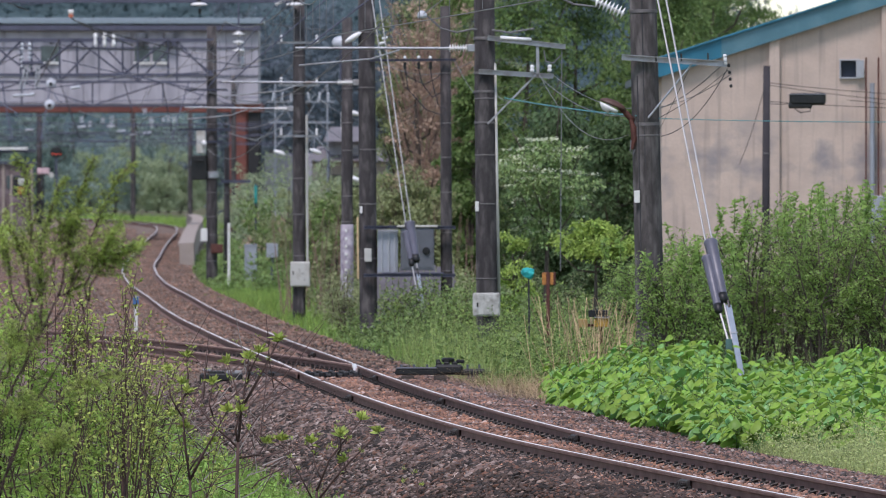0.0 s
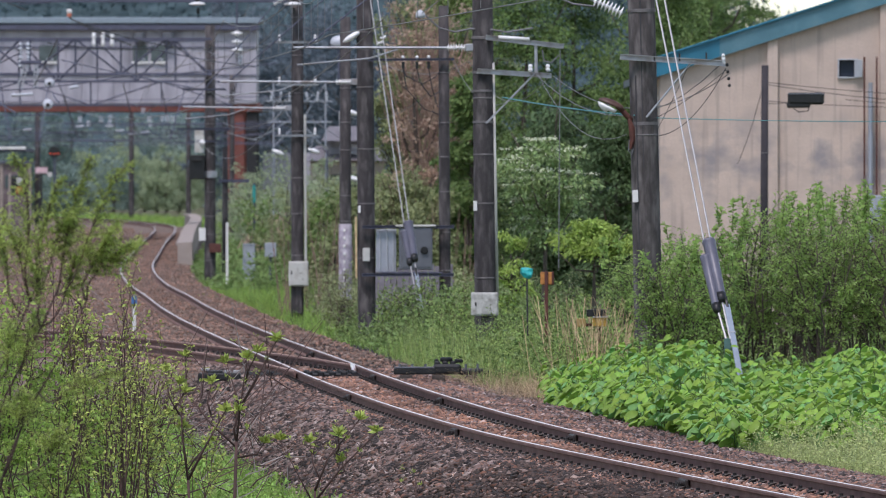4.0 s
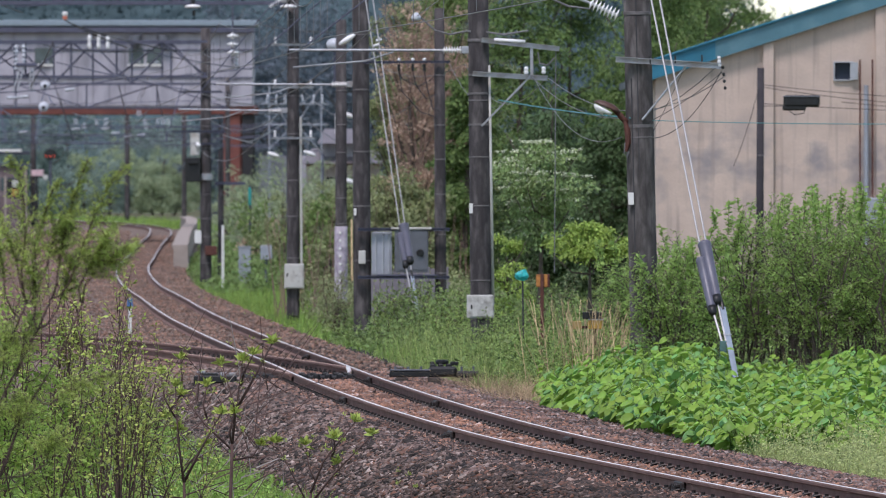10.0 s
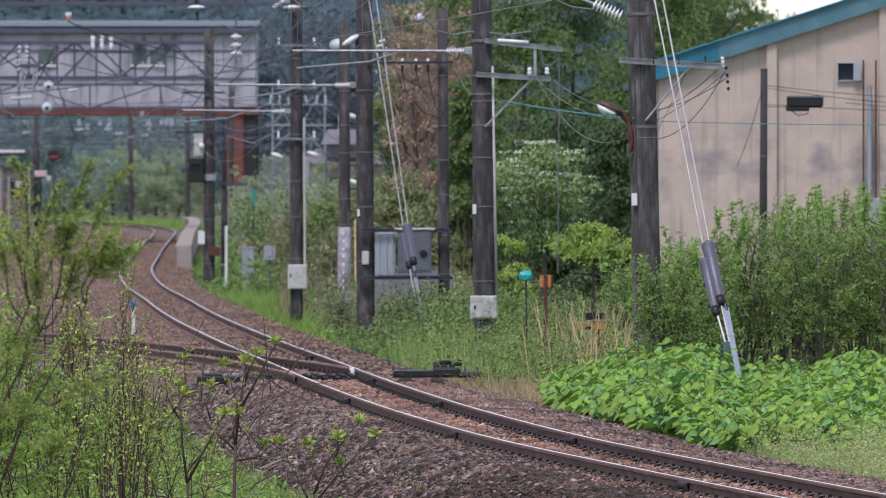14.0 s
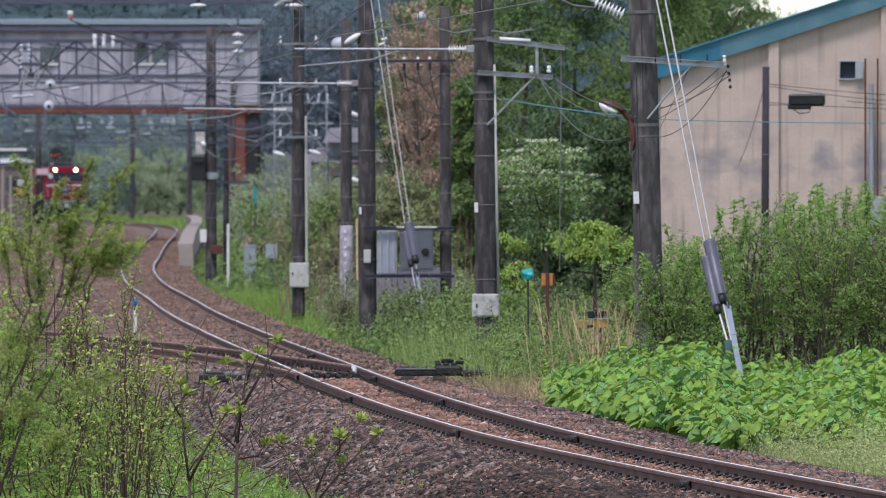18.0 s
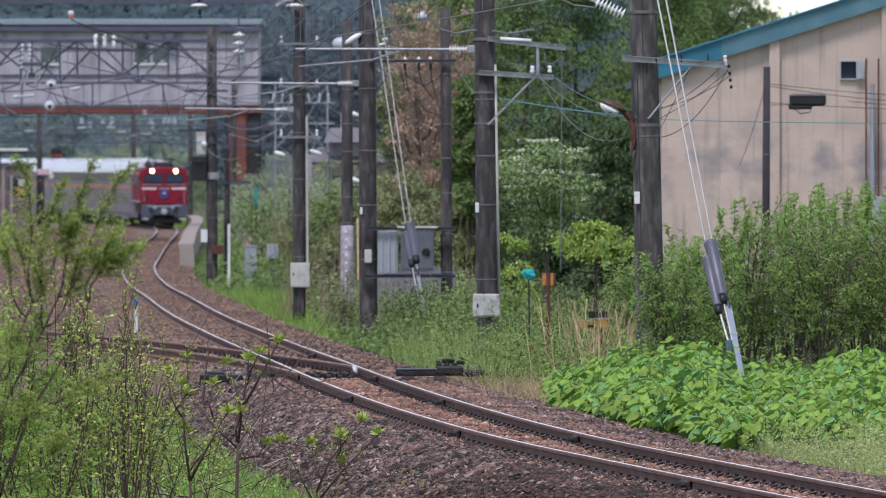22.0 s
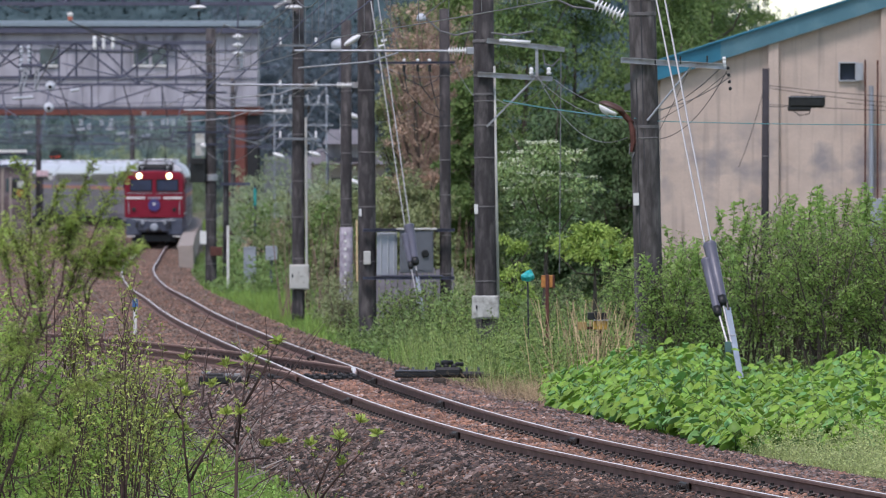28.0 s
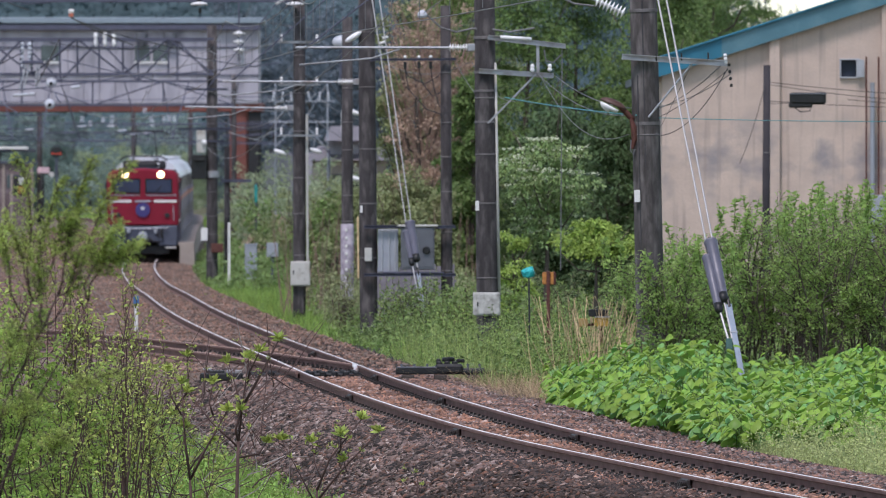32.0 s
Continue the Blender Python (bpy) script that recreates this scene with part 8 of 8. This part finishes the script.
# ---- small things beside the track ----
def small_things():
    t = thing("flag_stick", (1.33, 158.0, 0.0), "thin green stick for a cyan plastic flag in the weeds", "stick")
    part("stick", rodded((0.02, 0, 0), (0, 0, 1.82), 0.014), M_DARKWIRE, t)
    b = thing("rusty_sign_box", (1.62, 156.0, 0.0), "small rusted orange box on a rusty post", "sign box")
    part("post", boxed((0, -0.04, 0.93), (0.055, 0.055, 1.9), 0.006), M_RUST, b)
    part("case", boxed((0.0, 0.03, 1.77), (0.19, 0.12, 0.2), 0.012), M_RUSTBOX, b)
    part("case_side", boxed((0.1, 0.02, 1.77), (0.04, 0.11, 0.21), 0.01), M_RUST, b)
    y = thing("yellow_post_box", (2.39, 152.0, 0.08), "small yellow box with a dark lid on a post among reeds", "box")
    part("post", boxed((0, 0.02, 0.5), (0.05, 0.05, 1.1), 0.005), M_RUST, y)
    part("case", boxed((0, 0, 1.06), (0.22, 0.14, 0.13), 0.01), mat("faded_yellow", (0.5, 0.3, 0.06), 0.7), y)
    part("lip", boxed((0.02, -0.09, 1.14), (0.24, 0.02, 0.02), 0.004), M_GALV, y, "pale metal lip")
    part("lid", boxed((-0.04, 0, 1.2), (0.3, 0.18, 0.11), 0.01), M_BLACKIRON, y)
    part("side_case", boxed((-0.28, 0.05, 1.05), (0.15, 0.12, 0.13), 0.01), mat("weathered_yellow", (0.36, 0.25, 0.1), 0.8), y, "weathered yellow side case")
    part("bracket", boxed((-0.14, 0.06, 1.02), (0.3, 0.03, 0.04), 0.004), M_RUST, y)
    r = thing("relay_case", (0.69, 166.5, 0.69), "stained white relay case standing on a concrete stub", "relay case")
    part("case", boxed((0, 0, 0.53), (0.46, 0.3, 0.39), 0.015), M_BOXOLD, r)
    part("door", boxed((0.02, -0.156, 0.53), (0.38, 0.012, 0.33), 0.004), M_BOXOLD, r)
    part("latch", boxed((-0.15, -0.17, 0.53), (0.025, 0.02, 0.07), 0.003), M_BLACKIRON, r)
    part("stub", boxed((0.03, 0, -0.04), (0.2, 0.2, 0.76), 0.02), M_CONC, r)
    c = thing("signal_cabinet", (-6.15, 312.0, -0.1), "pale blue-grey trackside signal cabinet", "cabinet")
    part("body", boxed((0, 0, 0.62), (0.38, 0.35, 1.15), 0.015), M_CAB2, c)
    part("cap", boxed((0, 0, 1.21), (0.42, 0.39, 0.05), 0.01), M_CAB2, c)
    c = thing("junction_cabinet", (-5.4, 308.0, 0.35), "small pale grey junction cabinet on a post", "cabinet")
    part("body", boxed((0, 0, 0.62), (0.36, 0.25, 0.44), 0.015), M_CAB2, c)
    part("leg", boxed((0, 0, 0.1), (0.08, 0.08, 0.8), 0.01), M_TRUSS, c)
    p = thing("marker_post", (-6.75, 308.0, -0.1), "thin white trackside marker post", "post")
    part("post", boxed((0, 0, 0.95), (0.08, 0.08, 1.95), 0.01), M_WHITEPAINT, p)
    p = thing("marker_post", (-6.45, 206.0, 0.1), "white trackside marker with a blue plate", "post")
    part("post", boxed((0, 0, 0.35), (0.07, 0.07, 0.8), 0.008), M_WHITEPAINT, p)
    part("plate", boxed((0, -0.045, 0.66), (0.12, 0.02, 0.17), 0.01), mat("blue_enamel", (0.06, 0.16, 0.36), 0.5), p, "blue enamel plate")
    s = thing("railway_signal", (-27.8, 706, -0.15), "black railway signal head showing three red lamps", "signal")
    part("mast", rodded((0.0, 0.1, 0), (0.0, 0.1, 4.5), 0.08), M_TRUSS, s)
    h = part("signal_head", turned(bmesh.new(), [(0.06, -0.1), (0.47, -0.1), (0.47, 0.05), (0.06, 0.06)], 18, Matrix.Translation((0, 0, 4.85)) @ Matrix.Rotation(radians(90), 4, "X") @ Matrix.Diagonal((0.95, 0.85, 1, 1))), M_BLACKIRON, s, "black backing board")
    for dx in (-0.27, 0, 0.27):
        part("lamp", turned(bmesh.new(), [(0.045, 0), (0.05, 0.03), (0.03, 0.06)], 12, Matrix.Translation((dx, -0.1, 4.72)) @ Matrix.Rotation(radians(90), 4, "X")), SIGRED, h, "lit red lamp")
    k = thing("platform_canopy", (-29.7, 640, 0.1), "white-edged platform canopy on posts beyond the yard", "canopy")
    part("roof", boxed((-1.6, 0, 4.6), (9.0, 14, 0.25), 0.03), M_TRUSS, k)
    part("fascia", boxed((-1.6, -7.05, 4.72), (9.1, 0.1, 0.16), 0.01), M_WHITEPAINT, k)
    for x in (1.0, -3):
        part("post", boxed((x, -5, 2.3), (0.25, 0.25, 4.6), 0.02), M_TRUSS, k)
    w = thing("platform_shelter", (-28.0, 606.0, 0.0), "weathered brown-pink waiting shelter on the far platform", "shelter")
    part("wall", boxed((0.16, 0, 1.9), (5.12, 0.2, 3.8), 0.02), mat("faded_pink_boards", (0.15, 0.112, 0.117), 0.85, var=0.4, scale=1.5, stain=(0.28, 0.225, 0.24), stain_scale=1.2, stain_amount=0.6), w)
    part("roof", boxed((0.16, 1.0, 3.88), (5.5, 2.6, 0.14), 0.02), M_TRUSS, w)
    for o in (-2.3, -0.7, 0.9, 2.62):
        part("post", boxed((o, -0.16, 1.9), (0.16, 0.1, 3.8), 0.01), M_PLATFORM, w)
    part("window", boxed((1.55, -0.13, 2.7), (0.9, 0.06, 0.8), 0.01), M_STGLASS, w)
    b = thing("notice_board", (-25.8, 600.0, 0.0), "white notice board with an orange poster on dark posts", "notice board")
    part("board", boxed((0, 0, 2.45), (0.95, 0.08, 1.15), 0.02), M_UNDER, b)
    part("paper", boxed((0.12, -0.06, 2.75), (0.5, 0.03, 0.4), 0.01), M_BOX, b, "pale paper sheet")
    part("poster", boxed((0.05, -0.06, 2.2), (0.42, 0.03, 0.42), 0.01), M_RUSTBOX, b, "faded orange poster")
    for o in (-0.55, 0.55):
        part("post", boxed((o, 0, 1.6), (0.14, 0.12, 3.2), 0.02), M_PLATFORM if o < 0 else M_UNDER, b)
    b = thing("station_sign", (-24.5, 602.0, 0.0), "pale pink station sign on a thin dark post", "sign")
    part("panel", boxed((0, 0, 3.4), (0.75, 0.08, 0.36), 0.02), mat("pale_pink_panel", (0.6, 0.42, 0.45), 0.6), b)
    part("disc", turned(bmesh.new(), [(0.02, 0), (0.16, 0), (0.16, 0.05), (0.02, 0.05)], 14, Matrix.Translation((0.5, -0.05, 3.15)) @ Matrix.Rotation(radians(90), 4, "X")), M_BOX, b, "pale blue-grey disc")
    part("post", rodded((0, 0.08, 0), (0, 0.08, 3.6), 0.05), M_UNDER, b)
    part("cross_bar", boxed((0.25, 0.05, 3.15), (0.5, 0.05, 0.06)), M_UNDER, b)
    hs = thing("house", (-5.5, 430, -0.65), "low house with brown tiled roofs and pale walls", "house")
    part("wall", boxed((1.33, 0, 2.0), (3.2, 6, 4.96), 0.02), M_PLATFORM, hs)
    for z, w in ((4.5, 3.6), (5.35, 2.2)):
        bm = bmesh.new()
        vv = [bm.verts.new(q) for q in ((1.33 - w / 2, -3.6, z), (1.33 + w / 2, -3.6, z), (1.33 + w * 0.38, 0, z + 0.65), (1.33 - w * 0.38, 0, z + 0.65), (1.33 - w / 2, 3.6, z), (1.33 + w / 2, 3.6, z))]
        bm.faces.new((vv[0], vv[1], vv[2], vv[3]))
        bm.faces.new((vv[3], vv[2], vv[5], vv[4]))
        bm.faces.new((vv[0], vv[3], vv[4]))
        bm.faces.new((vv[1], vv[5], vv[2]))
        bm.faces.new((vv[0], vv[4], vv[5], vv[1]))
        part("roof", bm, mat("lilac_grey_tiles", (0.19, 0.17, 0.18), 0.5, var=0.25, scale=5), hs)
    part("upper_wall", boxed((1.33, 0.2, 5.0), (1.8, 4.5, 0.72)), M_STATION, hs)
    part("white_panel", boxed((1.2, -2.5, 6.2), (0.42, 0.1, 0.9), 0.02), M_WHITEPAINT, hs)
    part("window", boxed((1.4, -3.02, 3.6), (1.6, 0.06, 0.6), 0.01), M_GLASS, hs)


small_things()
FLAG = thing("cyan_flag", (1.33, 158.0, 1.84), "crumpled cyan plastic bag tied to a stick", "flag")


def build_flag():
    bm = bmesh.new()
    bmesh.ops.create_icosphere(bm, subdivisions=2, radius=0.095)
    for v in bm.verts:
        v.co *= 1 + 0.45 * noise.noise(v.co * 16)
        v.co.x *= 1.25
        v.co.z *= 0.9
    part("bag", bm, mat("cyan_plastic", (0.07, 0.6, 0.6), 0.3, 0, var=0.25, scale=20, thin=0.35), FLAG)


build_flag()


def motions():
    ts = [0.5 * i for i in range(65)]
    walk(LOCO, [(t, car_pose(front_at(t), LOCO_L)) for t in ts])
    for k, c in enumerate(CARS):
        walk(c, [(t, car_pose(front_at(t) + LOCO_L + 0.55 + k * (COACH_L + 0.4), COACH_L)) for t in ts])
    walk(SHRUB, [(t, pose(-2.5, 64.0, 0.147, 0.03 * math.sin(1.9 * t), 0.06 * math.sin(1.15 * t + 0.4) + 0.04 * math.sin(2.7 * t), 0)) for t in ts])
    walk(FLAG, [(t, pose(1.33 - 0.01 * math.sin(t * 1.3), 158.0, 1.84, 14 * math.sin(t * 2.1), 18 * math.sin(t * 1.7 + 1), 25 * math.sin(t * 0.9))) for t in ts])


motions()
